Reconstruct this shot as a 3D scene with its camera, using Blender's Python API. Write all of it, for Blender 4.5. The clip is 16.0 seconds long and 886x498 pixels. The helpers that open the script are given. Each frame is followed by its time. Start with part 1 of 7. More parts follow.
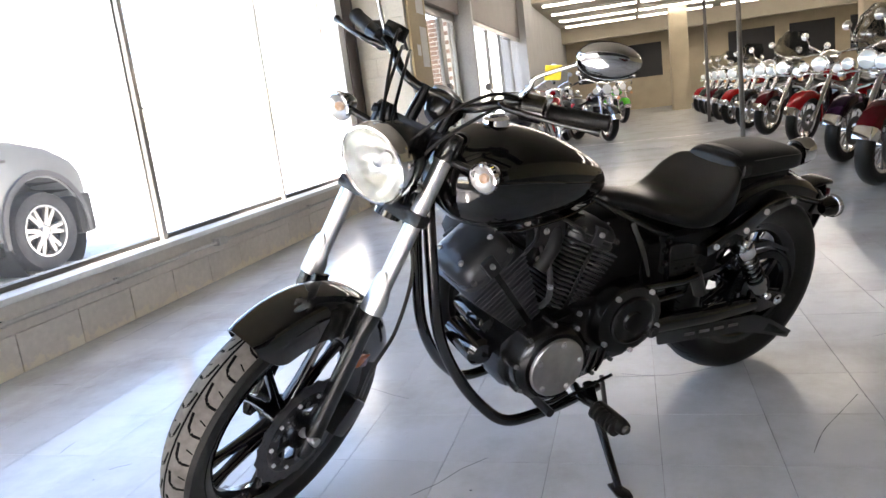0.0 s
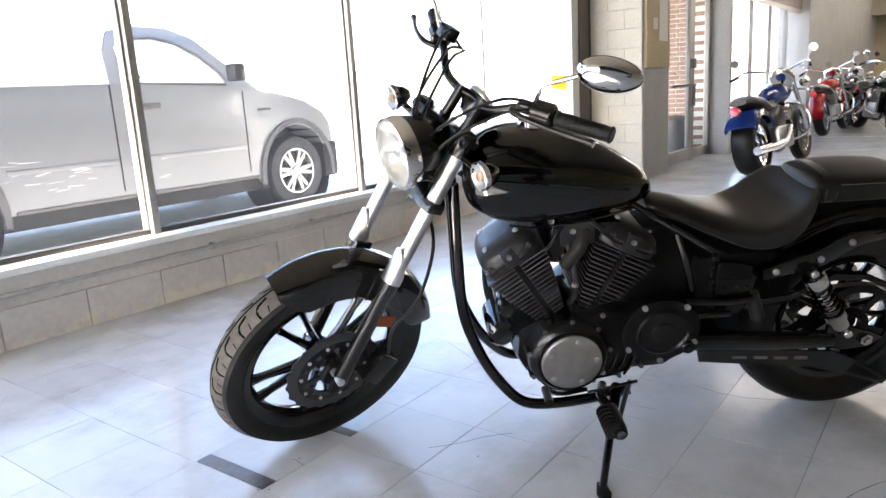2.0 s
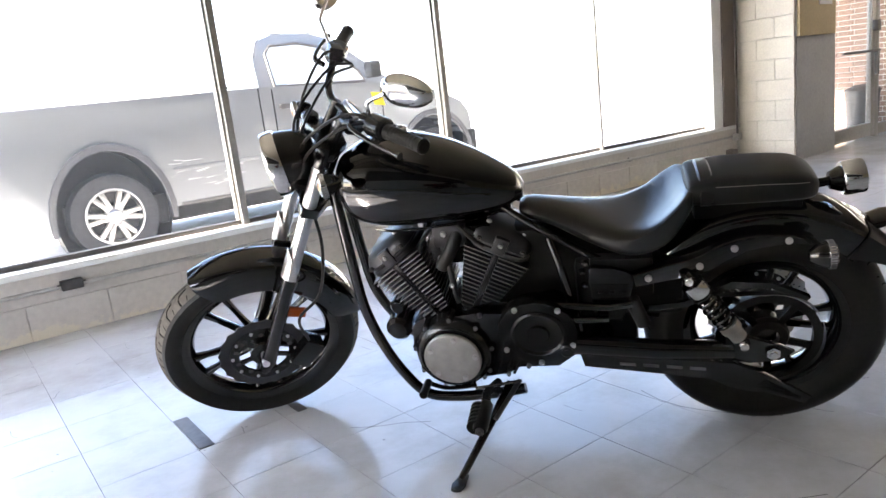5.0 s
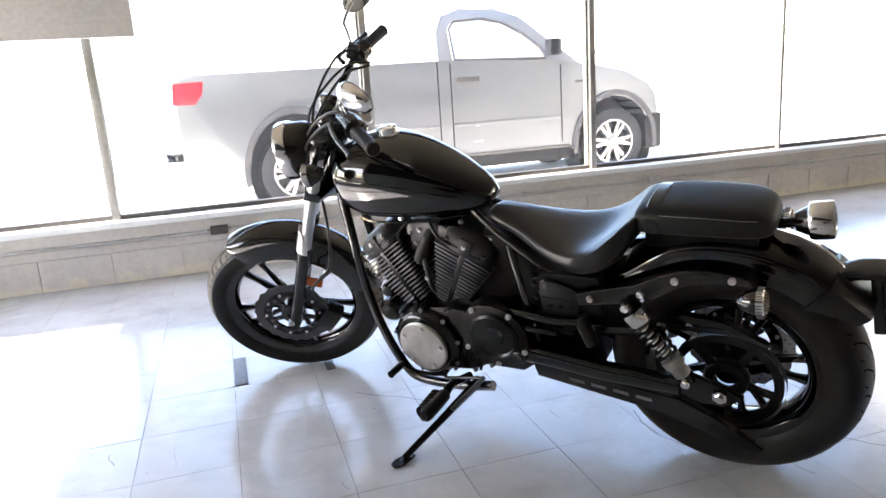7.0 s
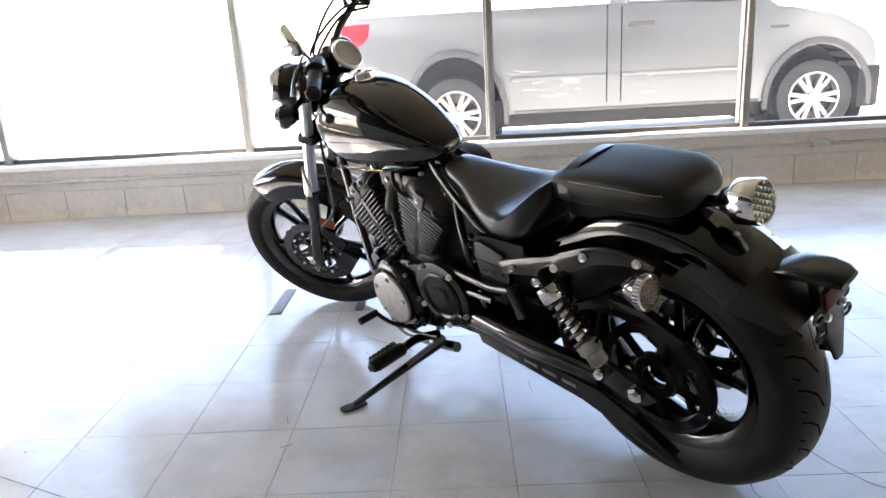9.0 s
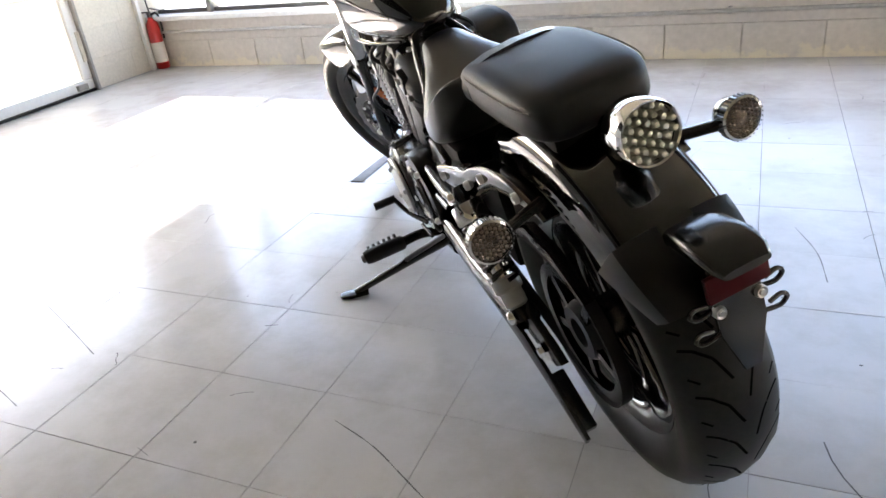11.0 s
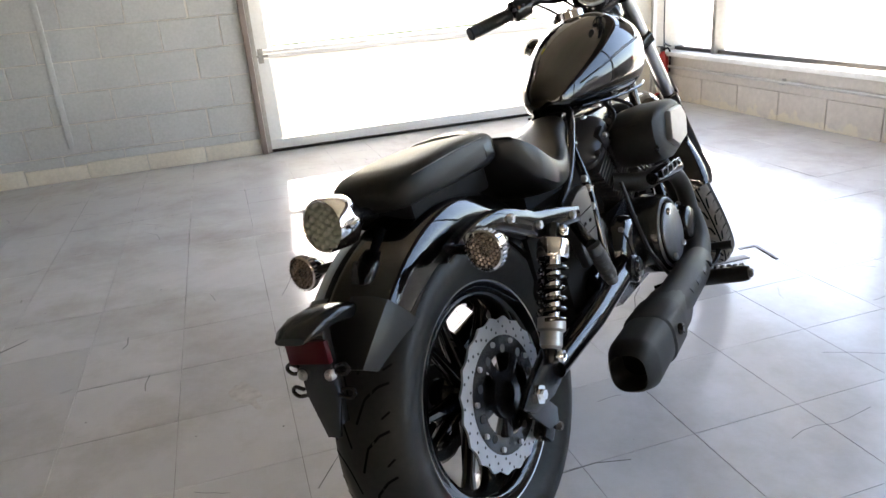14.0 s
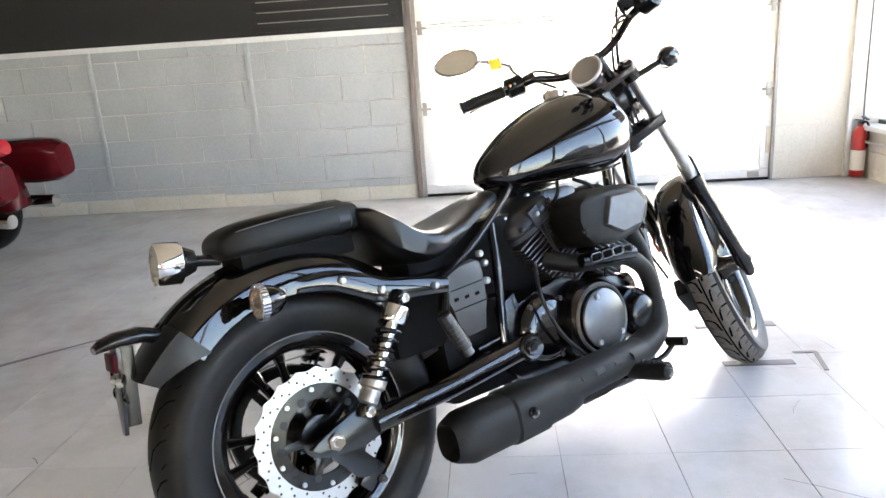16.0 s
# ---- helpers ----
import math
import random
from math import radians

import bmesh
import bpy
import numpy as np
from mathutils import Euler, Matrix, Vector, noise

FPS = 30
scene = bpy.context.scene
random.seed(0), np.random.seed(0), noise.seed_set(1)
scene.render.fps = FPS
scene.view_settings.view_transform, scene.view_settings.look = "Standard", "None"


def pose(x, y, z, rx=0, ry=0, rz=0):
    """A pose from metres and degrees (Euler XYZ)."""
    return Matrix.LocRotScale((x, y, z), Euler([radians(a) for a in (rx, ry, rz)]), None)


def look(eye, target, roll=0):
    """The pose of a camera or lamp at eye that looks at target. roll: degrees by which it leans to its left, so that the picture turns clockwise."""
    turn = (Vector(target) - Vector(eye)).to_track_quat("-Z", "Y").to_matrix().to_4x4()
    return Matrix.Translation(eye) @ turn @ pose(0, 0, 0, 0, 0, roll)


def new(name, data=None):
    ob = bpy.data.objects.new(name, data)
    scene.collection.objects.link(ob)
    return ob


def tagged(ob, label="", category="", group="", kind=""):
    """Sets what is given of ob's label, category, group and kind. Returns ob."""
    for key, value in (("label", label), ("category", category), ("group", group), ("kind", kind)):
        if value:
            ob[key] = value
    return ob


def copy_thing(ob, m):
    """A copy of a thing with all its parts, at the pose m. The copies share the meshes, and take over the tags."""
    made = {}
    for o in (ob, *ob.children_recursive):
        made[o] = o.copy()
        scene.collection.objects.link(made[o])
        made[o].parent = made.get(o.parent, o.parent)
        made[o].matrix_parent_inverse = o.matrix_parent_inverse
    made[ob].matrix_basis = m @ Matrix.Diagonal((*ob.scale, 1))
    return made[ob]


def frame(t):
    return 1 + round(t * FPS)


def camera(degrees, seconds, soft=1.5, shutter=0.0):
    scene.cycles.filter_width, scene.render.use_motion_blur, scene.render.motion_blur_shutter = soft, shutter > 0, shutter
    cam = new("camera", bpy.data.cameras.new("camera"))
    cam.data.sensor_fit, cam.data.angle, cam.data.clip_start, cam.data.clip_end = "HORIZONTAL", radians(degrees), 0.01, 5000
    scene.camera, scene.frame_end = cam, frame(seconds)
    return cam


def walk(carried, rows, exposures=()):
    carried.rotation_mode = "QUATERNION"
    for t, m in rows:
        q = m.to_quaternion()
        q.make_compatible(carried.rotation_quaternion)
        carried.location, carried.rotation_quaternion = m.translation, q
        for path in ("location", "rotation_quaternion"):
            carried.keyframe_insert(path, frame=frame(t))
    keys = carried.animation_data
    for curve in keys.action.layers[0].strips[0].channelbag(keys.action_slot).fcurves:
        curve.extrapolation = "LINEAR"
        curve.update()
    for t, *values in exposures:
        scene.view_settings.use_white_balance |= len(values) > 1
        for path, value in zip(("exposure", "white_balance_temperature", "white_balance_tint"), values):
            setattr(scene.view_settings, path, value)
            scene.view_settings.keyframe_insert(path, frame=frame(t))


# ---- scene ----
cam = camera(64.2, 16.0)
PATH = [
    (0, (0.647, 0.681, 1.02), (2.533, 1.218, 0.628), -7.1),
    (0.5, (0.693, 0.528, 1.037), (2.503, 1.273, 0.626), -6.9),
    (1, (0.641, 0.334, 1.048), (2.361, 1.27, 0.642), -6.5),
    (1.5, (0.649, 0.187, 1.044), (2.278, 1.264, 0.61), -4.9),
    (2, (0.759, 0.063, 1.051), (2.317, 1.243, 0.626), -3.5),
    (2.5, (0.834, -0.052, 1.049), (2.332, 1.201, 0.617), -3.7),
    (3, (0.872, -0.263, 1.059), (2.299, 1.081, 0.66), -4.0),
    (3.5, (0.948, -0.399, 1.047), (2.317, 1.005, 0.655), -4.4),
    (4, (1.061, -0.498, 1.046), (2.351, 0.982, 0.663), -5.0),
    (4.2, (1.11, -0.546, 1.049), (2.367, 0.959, 0.652), -5.5),
    (6.3, (1.713, -0.97, 1.086), (2.506, 0.812, 0.644), -4.8),
    (6.5, (1.77, -1.038, 1.097), (2.484, 0.775, 0.647), -4.3),
    (7, (1.933, -1.11, 1.095), (2.492, 0.755, 0.639), -3.8),
    (7.5, (2.116, -1.117, 1.088), (2.511, 0.787, 0.619), -3.0),
    (8, (2.3, -1.126, 1.079), (2.517, 0.799, 0.582), -3.5),
    (8.5, (2.519, -1.171, 1.078), (2.567, 0.765, 0.579), -2.9),
    (9, (2.684, -1.14, 1.048), (2.626, 0.779, 0.486), -3.2),
    (9.2, (2.751, -1.123, 1.034), (2.628, 0.775, 0.418), -3.2),
    (11.3, (3.462, -0.675, 1.035), (2.595, 0.86, 0.092), -7.4),
    (11.5, (3.547, -0.642, 1.036), (2.611, 0.837, 0.07), -7.8),
    (12, (3.77, -0.586, 1.057), (2.633, 0.76, 0.111), -7.9),
    (12.5, (3.898, -0.443, 1.062), (2.559, 0.783, 0.223), -7.2),
    (13, (4.032, -0.298, 1.073), (2.485, 0.708, 0.301), -6.7),
    (13.5, (4.227, -0.153, 1.1), (2.516, 0.553, 0.343), -5.0),
    (14, (4.325, 0.016, 1.09), (2.528, 0.532, 0.38), -4.9),
    (14.5, (4.34, 0.222, 1.098), (2.468, 0.524, 0.463), -4.8),
    (15, (4.431, 0.408, 1.108), (2.519, 0.5, 0.527), -4.4),
    (15.5, (4.553, 0.609, 1.127), (2.629, 0.56, 0.584), -3.6),
    (16, (4.554, 0.813, 1.113), (2.634, 0.667, 0.575), -3.8),
]
walk(cam, [(t, look(e, g, r)) for t, e, g, r in PATH], [(0.0, 3.05, 6750, 16), (1.5, 3.15, 6780, 16), (3.5, 3.16, 6800, 16), (7.0, 3.36, 6900, 16), (9.0, 3.42, 7000, 16), (12.0, 3.45, 7400, 16), (13.5, 3.1, 7350, 16), (14.0, 3.2, 7400, 16), (14.5, 3.46, 7400, 16), (15.0, 3.6, 7350, 16), (16.0, 3.86, 7250, 16)])

# ---- world, sun, lights ----
SUN_DIR = Vector((-0.80, 0.06, 0.62)).normalized()          # towards the sun
world = bpy.data.worlds.new("world")
scene.world = world
world.use_nodes = True
wn = world.node_tree
wn.nodes.clear()
w_out = wn.nodes.new("ShaderNodeOutputWorld")
w_bg = wn.nodes.new("ShaderNodeBackground")
w_sky = wn.nodes.new("ShaderNodeTexSky")
w_sky.sky_type = "NISHITA"
w_sky.sun_disc = False
w_sky.sun_elevation = math.asin(SUN_DIR.z)
w_sky.sun_rotation = math.atan2(SUN_DIR.x, SUN_DIR.y)
w_bg.inputs["Strength"].default_value = 0.15
wn.links.new(w_sky.outputs[0], w_bg.inputs[0])
wn.links.new(w_bg.outputs[0], w_out.inputs[0])

sun_data = bpy.data.lights.new("sun", "SUN")
sun_data.energy = 5.0
sun_data.angle = radians(1.0)
sun_data.color = (1.0, 0.95, 0.88)
sun = new("sun", sun_data)
sun.matrix_world = look((0, 0, 30), Vector((0, 0, 30)) - SUN_DIR)

# ---- materials ----


def material(name, color, rough=0.5, metal=0.0, **kw):
    """Principled material with optional two-scale colour variation and bump.
    kw: var (amount), scale, fine, bump, bump_scale, coat, trans, ior, emit, spec, rough_var, second (colour)"""
    m = bpy.data.materials.new(name)
    m.use_nodes = True
    t = m.node_tree
    b = t.nodes["Principled BSDF"]
    b.inputs["Base Color"].default_value = (*color, 1)
    b.inputs["Roughness"].default_value = rough
    b.inputs["Metallic"].default_value = metal
    if "coat" in kw:
        b.inputs["Coat Weight"].default_value = kw["coat"]
        b.inputs["Coat Roughness"].default_value = 0.03
    if "spec" in kw:
        b.inputs["Specular IOR Level"].default_value = kw["spec"]
    if "trans" in kw:
        b.inputs["Transmission Weight"].default_value = kw["trans"]
        b.inputs["IOR"].default_value = kw.get("ior", 1.45)
    if "emit" in kw:
        b.inputs["Emission Color"].default_value = (*kw.get("emit_color", color), 1)
        b.inputs["Emission Strength"].default_value = kw["emit"]
    if "sheen" in kw:
        b.inputs["Sheen Weight"].default_value = kw["sheen"]
    if "var" in kw:
        tc = t.nodes.new("ShaderNodeTexCoord")
        n1 = t.nodes.new("ShaderNodeTexNoise")
        n1.inputs["Scale"].default_value = kw.get("scale", 2.0)
        n1.inputs["Detail"].default_value = 5
        n2 = t.nodes.new("ShaderNodeTexNoise")
        n2.inputs["Scale"].default_value = kw.get("fine", 40.0)
        n2.inputs["Detail"].default_value = 4
        src = tc.outputs["Object"]
        if kw.get("world"):
            src = t.nodes.new("ShaderNodeNewGeometry").outputs["Position"]
        t.links.new(src, n1.inputs["Vector"])
        t.links.new(src, n2.inputs["Vector"])
        add = t.nodes.new("ShaderNodeMath")
        add.operation = "ADD"
        t.links.new(n1.outputs["Fac"], add.inputs[0])
        t.links.new(n2.outputs["Fac"], add.inputs[1])
        mr = t.nodes.new("ShaderNodeMapRange")
        mr.inputs["From Min"].default_value = 1 - kw.get("soft", 0.3)
        mr.inputs["From Max"].default_value = 1 + kw.get("soft", 0.3)
        t.links.new(add.outputs[0], mr.inputs["Value"])
        mix = t.nodes.new("ShaderNodeMix")
        mix.data_type = "RGBA"
        v = kw["var"]
        c2 = kw.get("second", tuple(min(1.0, c * (1 + v)) for c in color))
        mix.inputs["A"].default_value = (*[c * (1 - v) for c in color], 1)
        mix.inputs["B"].default_value = (*c2, 1)
        t.links.new(mr.outputs["Result"], mix.inputs["Factor"])
        t.links.new(mix.outputs["Result"], b.inputs["Base Color"])
        if "rough_var" in kw:
            r2 = t.nodes.new("ShaderNodeMapRange")
            r2.inputs["From Min"].default_value = 0.5
            r2.inputs["From Max"].default_value = 1.5
            r2.inputs["To Min"].default_value = max(0.02, rough - kw["rough_var"])
            r2.inputs["To Max"].default_value = min(1.0, rough + kw["rough_var"])
            t.links.new(add.outputs[0], r2.inputs["Value"])
            t.links.new(r2.outputs["Result"], b.inputs["Roughness"])
    if "bump" in kw:
        tc = t.nodes.new("ShaderNodeTexCoord")
        n3 = t.nodes.new("ShaderNodeTexNoise")
        n3.inputs["Scale"].default_value = kw.get("bump_scale", 120.0)
        n3.inputs["Detail"].default_value = 6
        t.links.new(tc.outputs["Object"], n3.inputs["Vector"])
        bp = t.nodes.new("ShaderNodeBump")
        bp.inputs["Strength"].default_value = kw["bump"]
        bp.inputs["Distance"].default_value = kw.get("bump_dist", 0.004)
        t.links.new(n3.outputs["Fac"], bp.inputs["Height"])
        t.links.new(bp.outputs["Normal"], b.inputs["Normal"])
    return m


M = {}
M["tile"] = material("tile", (0.52, 0.535, 0.555), 0.18, world=True, var=0.045, soft=0.45, scale=2.2, fine=14, bump=0.04, bump_scale=5, bump_dist=0.002)
tt = M["tile"].node_tree
oi = tt.nodes.new("ShaderNodeObjectInfo")
hv = tt.nodes.new("ShaderNodeHueSaturation")
mv = tt.nodes.new("ShaderNodeMapRange")
mv.inputs["To Min"].default_value = 0.955
mv.inputs["To Max"].default_value = 1.03
tb = tt.nodes["Principled BSDF"]
lk = tb.inputs["Base Color"].links[0]
tt.links.new(oi.outputs["Random"], mv.inputs["Value"])
tt.links.new(mv.outputs["Result"], hv.inputs["Value"])
tt.links.new(lk.from_socket, hv.inputs["Color"])
tt.links.new(hv.outputs["Color"], tb.inputs["Base Color"])
st = tt.nodes.new("ShaderNodeTexNoise")
st.inputs["Scale"].default_value = 1.7
st.inputs["Detail"].default_value = 9
st.inputs["Roughness"].default_value = 0.68
sg_ = tt.nodes.new("ShaderNodeNewGeometry")
sr = tt.nodes.new("ShaderNodeMapRange")
sr.inputs["From Min"].default_value = 0.46
sr.inputs["From Max"].default_value = 0.74
sr.inputs["To Max"].default_value = 0.72
sx_ = tt.nodes.new("ShaderNodeMix")
sx_.data_type = "RGBA"
sx_.inputs["B"].default_value = (0.31, 0.295, 0.27, 1)
tt.links.new(sg_.outputs["Position"], st.inputs["Vector"])
tt.links.new(st.outputs["Fac"], sr.inputs["Value"])
tt.links.new(sr.outputs["Result"], sx_.inputs["Factor"])
tt.links.new(hv.outputs["Color"], sx_.inputs["A"])
tt.links.new(sx_.outputs["Result"], tb.inputs["Base Color"])
M["grout"] = material("grout", (0.14, 0.135, 0.13), 0.8, world=True, var=0.3, soft=0.10, scale=1.6, fine=9, second=(0.38, 0.38, 0.38))
M["smear"] = material("smear", (0.37, 0.365, 0.36), 0.42, world=True, var=0.2, scale=9, fine=50)
M["scuff"] = material("scuff", (0.10, 0.10, 0.11), 0.5)
M["block_white"] = material("block_white", (0.61, 0.57, 0.485), 0.7, world=True, var=0.10, scale=2.5, fine=60, bump=0.35, bump_scale=160)
M["block_low"] = material("block_low", (0.54, 0.50, 0.45), 0.6, world=True, var=0.10, scale=2.5, fine=30, bump=0.15, bump_scale=90)
wt = M["block_low"].node_tree
wp_ = wt.nodes.new("ShaderNodeNewGeometry")
ws_ = wt.nodes.new("ShaderNodeSeparateXYZ")
wn1 = wt.nodes.new("ShaderNodeTexNoise")
wn1.inputs["Scale"].default_value = 9.0
wn1.inputs["Detail"].default_value = 8.0
wn1.inputs["Roughness"].default_value = 0.65
wm = wt.nodes.new("ShaderNodeMath")
wm.operation = "MULTIPLY_ADD"
wm.inputs[1].default_value = -2.6
wr = wt.nodes.new("ShaderNodeMapRange")
wr.inputs["From Min"].default_value = 0.37
wr.inputs["From Max"].default_value = 0.46
wx = wt.nodes.new("ShaderNodeMix")
wx.data_type = "RGBA"
wx.inputs["B"].default_value = (0.63, 0.575, 0.46, 1)
wt.links.new(wp_.outputs["Position"], wn1.inputs["Vector"])
wt.links.new(wp_.outputs["Position"], ws_.inputs[0])
wt.links.new(ws_.outputs["Z"], wm.inputs[0])
wt.links.new(wn1.outputs["Fac"], wm.inputs[2])
wt.links.new(wm.outputs[0], wr.inputs["Value"])
wt.links.new(wr.outputs["Result"], wx.inputs["Factor"])
wb = wt.nodes["Principled BSDF"]
wt.links.new(wb.inputs["Base Color"].links[0].from_socket, wx.inputs["A"])
wt.links.new(wx.outputs["Result"], wb.inputs["Base Color"])
M["block_grey"] = material("block_grey", (0.44, 0.455, 0.455), 0.7, world=True, var=0.10, scale=2.0, fine=60, bump=0.35, bump_scale=160)
M["mortar"] = material("mortar", (0.60, 0.58, 0.53), 0.9, var=0.1)
M["sill"] = material("sill", (0.70, 0.70, 0.68), 0.5, var=0.08)
M["mullion"] = material("mullion", (0.30, 0.29, 0.27), 0.4, 0.6, var=0.15)
M["steel_dark"] = material("steel_dark", (0.09, 0.085, 0.08), 0.45, 0.5, var=0.2)
M["paint_brown"] = material("paint_brown", (0.16, 0.13, 0.115), 0.55, var=0.12)
M["paint_tan"] = material("paint_tan", (0.42, 0.33, 0.18), 0.6, var=0.1)
M["column_grey"] = material("column_grey", (0.36, 0.355, 0.345), 0.65, var=0.12, bump=0.2)
M["dark_panel"] = material("dark_panel", (0.008, 0.008, 0.009), 0.55, var=0.2)
M["ceiling"] = material("ceiling", (0.30, 0.265, 0.205), 0.8, var=0.1)
M["wall_cream"] = material("wall_cream", (0.40, 0.34, 0.24), 0.75, var=0.1)
M["tube_light"] = material("tube_light", (1, 0.95, 0.85), 0.5, emit=2.6)
M["glass"] = material("glass", (0.95, 0.97, 0.97), 0.0, trans=1.0, ior=1.02, spec=0.25)
gt = M["glass"].node_tree
# slight translucent veil, standing in for the glare haze over the view outside
g_veil = gt.nodes.new("ShaderNodeBsdfTranslucent")
g_veil.inputs["Color"].default_value = (0.92, 0.94, 0.96, 1)
g_mix = gt.nodes.new("ShaderNodeMixShader")
g_mix.inputs[0].default_value = 0.008
gt.links.new(gt.nodes["Principled BSDF"].outputs[0], g_mix.inputs[1])
gt.links.new(g_veil.outputs[0], g_mix.inputs[2])
gt.links.new(g_mix.outputs[0], gt.nodes["Material Output"].inputs["Surface"])
M["conduit"] = material("conduit", (0.45, 0.44, 0.42), 0.45, 0.3, var=0.15)
M["ground"] = material("ground", (0.60, 0.59, 0.57), 0.9, var=0.15, scale=0.3, fine=8)
M["grass"] = material("grass", (0.045, 0.07, 0.022), 0.9, var=0.3, scale=0.6, fine=12)
M["white_door"] = material("white_door", (0.72, 0.72, 0.70), 0.5, var=0.05)
M["brick"] = material("brick", (0.25, 0.165, 0.125), 0.85, world=True, var=0.25, scale=5)
M["red_paint"] = material("red_paint", (0.45, 0.015, 0.012), 0.3, coat=0.5)
M["paper"] = material("paper", (0.75, 0.74, 0.70), 0.8)
M["gloss_black"] = material("gloss_black", (0.0012, 0.0012, 0.0014), 0.04, spec=0.55, coat=0.35)
M["satin_black"] = material("satin_black", (0.0060, 0.0060, 0.0066), 0.20, spec=0.48, var=0.3, scale=14)
# darker copy of satin_black: the left side's shade put into the colour
M["left_shade_black"] = material("left_shade_black", (0.0025, 0.0025, 0.0028), 0.26, spec=0.30, var=0.3, scale=14)
# near-black for inner parts, with the shade they sit in put into it
M["shadow_black"] = material("shadow_black", (0.003, 0.003, 0.0033), 0.6, spec=0.10, var=0.3, scale=20)
M["matte_black"] = material("matte_black", (0.010, 0.0097, 0.0095), 0.55, spec=0.24, var=0.3, scale=9, fine=120, bump=0.1, bump_scale=400, bump_dist=0.001)
M["rubber"] = material("rubber", (0.0085, 0.0080, 0.0078), 0.42, spec=0.22, var=0.35, scale=6, fine=90, bump=0.15, bump_scale=200, bump_dist=0.001)
M["leather"] = material("leather", (0.003, 0.003, 0.0033), 0.29, spec=0.46, bump=0.30, bump_scale=500, bump_dist=0.0012)
M["chrome"] = material("chrome", (0.78, 0.78, 0.79), 0.06, 1.0)
M["alu"] = material("alu", (0.50, 0.50, 0.50), 0.3, 1.0, var=0.08, scale=8)
M["brushed"] = material("brushed", (0.42, 0.41, 0.39), 0.42, 1.0, var=0.1, scale=10)
M["gunmetal"] = material("gunmetal", (0.115, 0.118, 0.125), 0.36, 0.75, var=0.15, scale=8)
M["gunmetal_dark"] = material("gunmetal_dark", (0.034, 0.034, 0.037), 0.36, 0.6, var=0.15, scale=8)
M["cover_grey"] = material("cover_grey", (0.026, 0.027, 0.029), 0.36, spec=0.55, var=0.2, scale=12, bump=0.1, bump_scale=300, bump_dist=0.001)
M["lens_clear"] = material("lens_clear", (0.9, 0.9, 0.88), 0.08, trans=0.85, ior=1.3)
M["amber"] = material("amber", (0.62, 0.30, 0.13), 0.3, var=0.2)
M["reflector_red"] = material("reflector_red", (0.050, 0.001, 0.003), 0.35, spec=0.12)
M["reflector_amber"] = material("reflector_amber", (0.22, 0.040, 0.006), 0.25, coat=0.5)
M["fin_edge"] = material("fin_edge", (0.10, 0.10, 0.105), 0.30, 0.85)
M["lamp_silver"] = material("lamp_silver", (0.86, 0.86, 0.83), 0.22, 0.75, var=0.12, scale=20)
M["leather_matte"] = material("leather_matte", (0.005, 0.005, 0.0052), 0.48, spec=0.28, bump=0.3, bump_scale=600, bump_dist=0.001)
M["lamp_glass"] = material("lamp_glass", (0.97, 0.97, 0.96), 0.02, trans=0.98, ior=1.25)
M["stitch"] = material("stitch", (0.16, 0.155, 0.145), 0.8)
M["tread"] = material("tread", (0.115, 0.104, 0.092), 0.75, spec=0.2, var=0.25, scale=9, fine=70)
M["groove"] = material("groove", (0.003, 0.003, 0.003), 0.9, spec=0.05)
M["led_glass"] = material("led_glass", (0.46, 0.47, 0.40), 0.12, 0.6)
M["signal_grey"] = material("signal_grey", (0.24, 0.21, 0.19), 0.22, 0.8)
M["signal_prism"] = material("signal_prism", (0.50, 0.42, 0.37), 0.14, 0.7, var=0.3, scale=60)
M["lens_smoke"] = material("lens_smoke", (0.80, 0.74, 0.70), 0.06, trans=0.95, ior=1.15)
M["mirror_glass"] = material("mirror_glass", (0.62, 0.63, 0.62), 0.03, 1.0)
M["dial"] = material("dial", (0.30, 0.24, 0.18), 0.3)
M["plastic_grey"] = material("plastic_grey", (0.007, 0.0072, 0.008), 0.32, spec=0.36)
M["strip_grey"] = material("strip_grey", (0.13, 0.13, 0.135), 0.5, 0.4, var=0.2)
M["yellow"] = material("yellow", (0.80, 0.62, 0.03), 0.6)

# translucent fibreglass sheet of the overhead door
fg = bpy.data.materials.new("fibreglass")
fg.use_nodes = True
ft = fg.node_tree
ft.nodes.clear()
f_out = ft.nodes.new("ShaderNodeOutputMaterial")
f_tr = ft.nodes.new("ShaderNodeBsdfTranslucent")
f_df = ft.nodes.new("ShaderNodeBsdfDiffuse")
f_mix = ft.nodes.new("ShaderNodeMixShader")
f_tr.inputs[0].default_value = (0.38, 0.38, 0.365, 1)
f_df.inputs[0].default_value = (0.55, 0.55, 0.535, 1)
f_mix.inputs[0].default_value = 0.35
ft.links.new(f_tr.outputs[0], f_mix.inputs[1])
ft.links.new(f_df.outputs[0], f_mix.inputs[2])
ft.links.new(f_mix.outputs[0], f_out.inputs[0])
M["fibreglass"] = fg

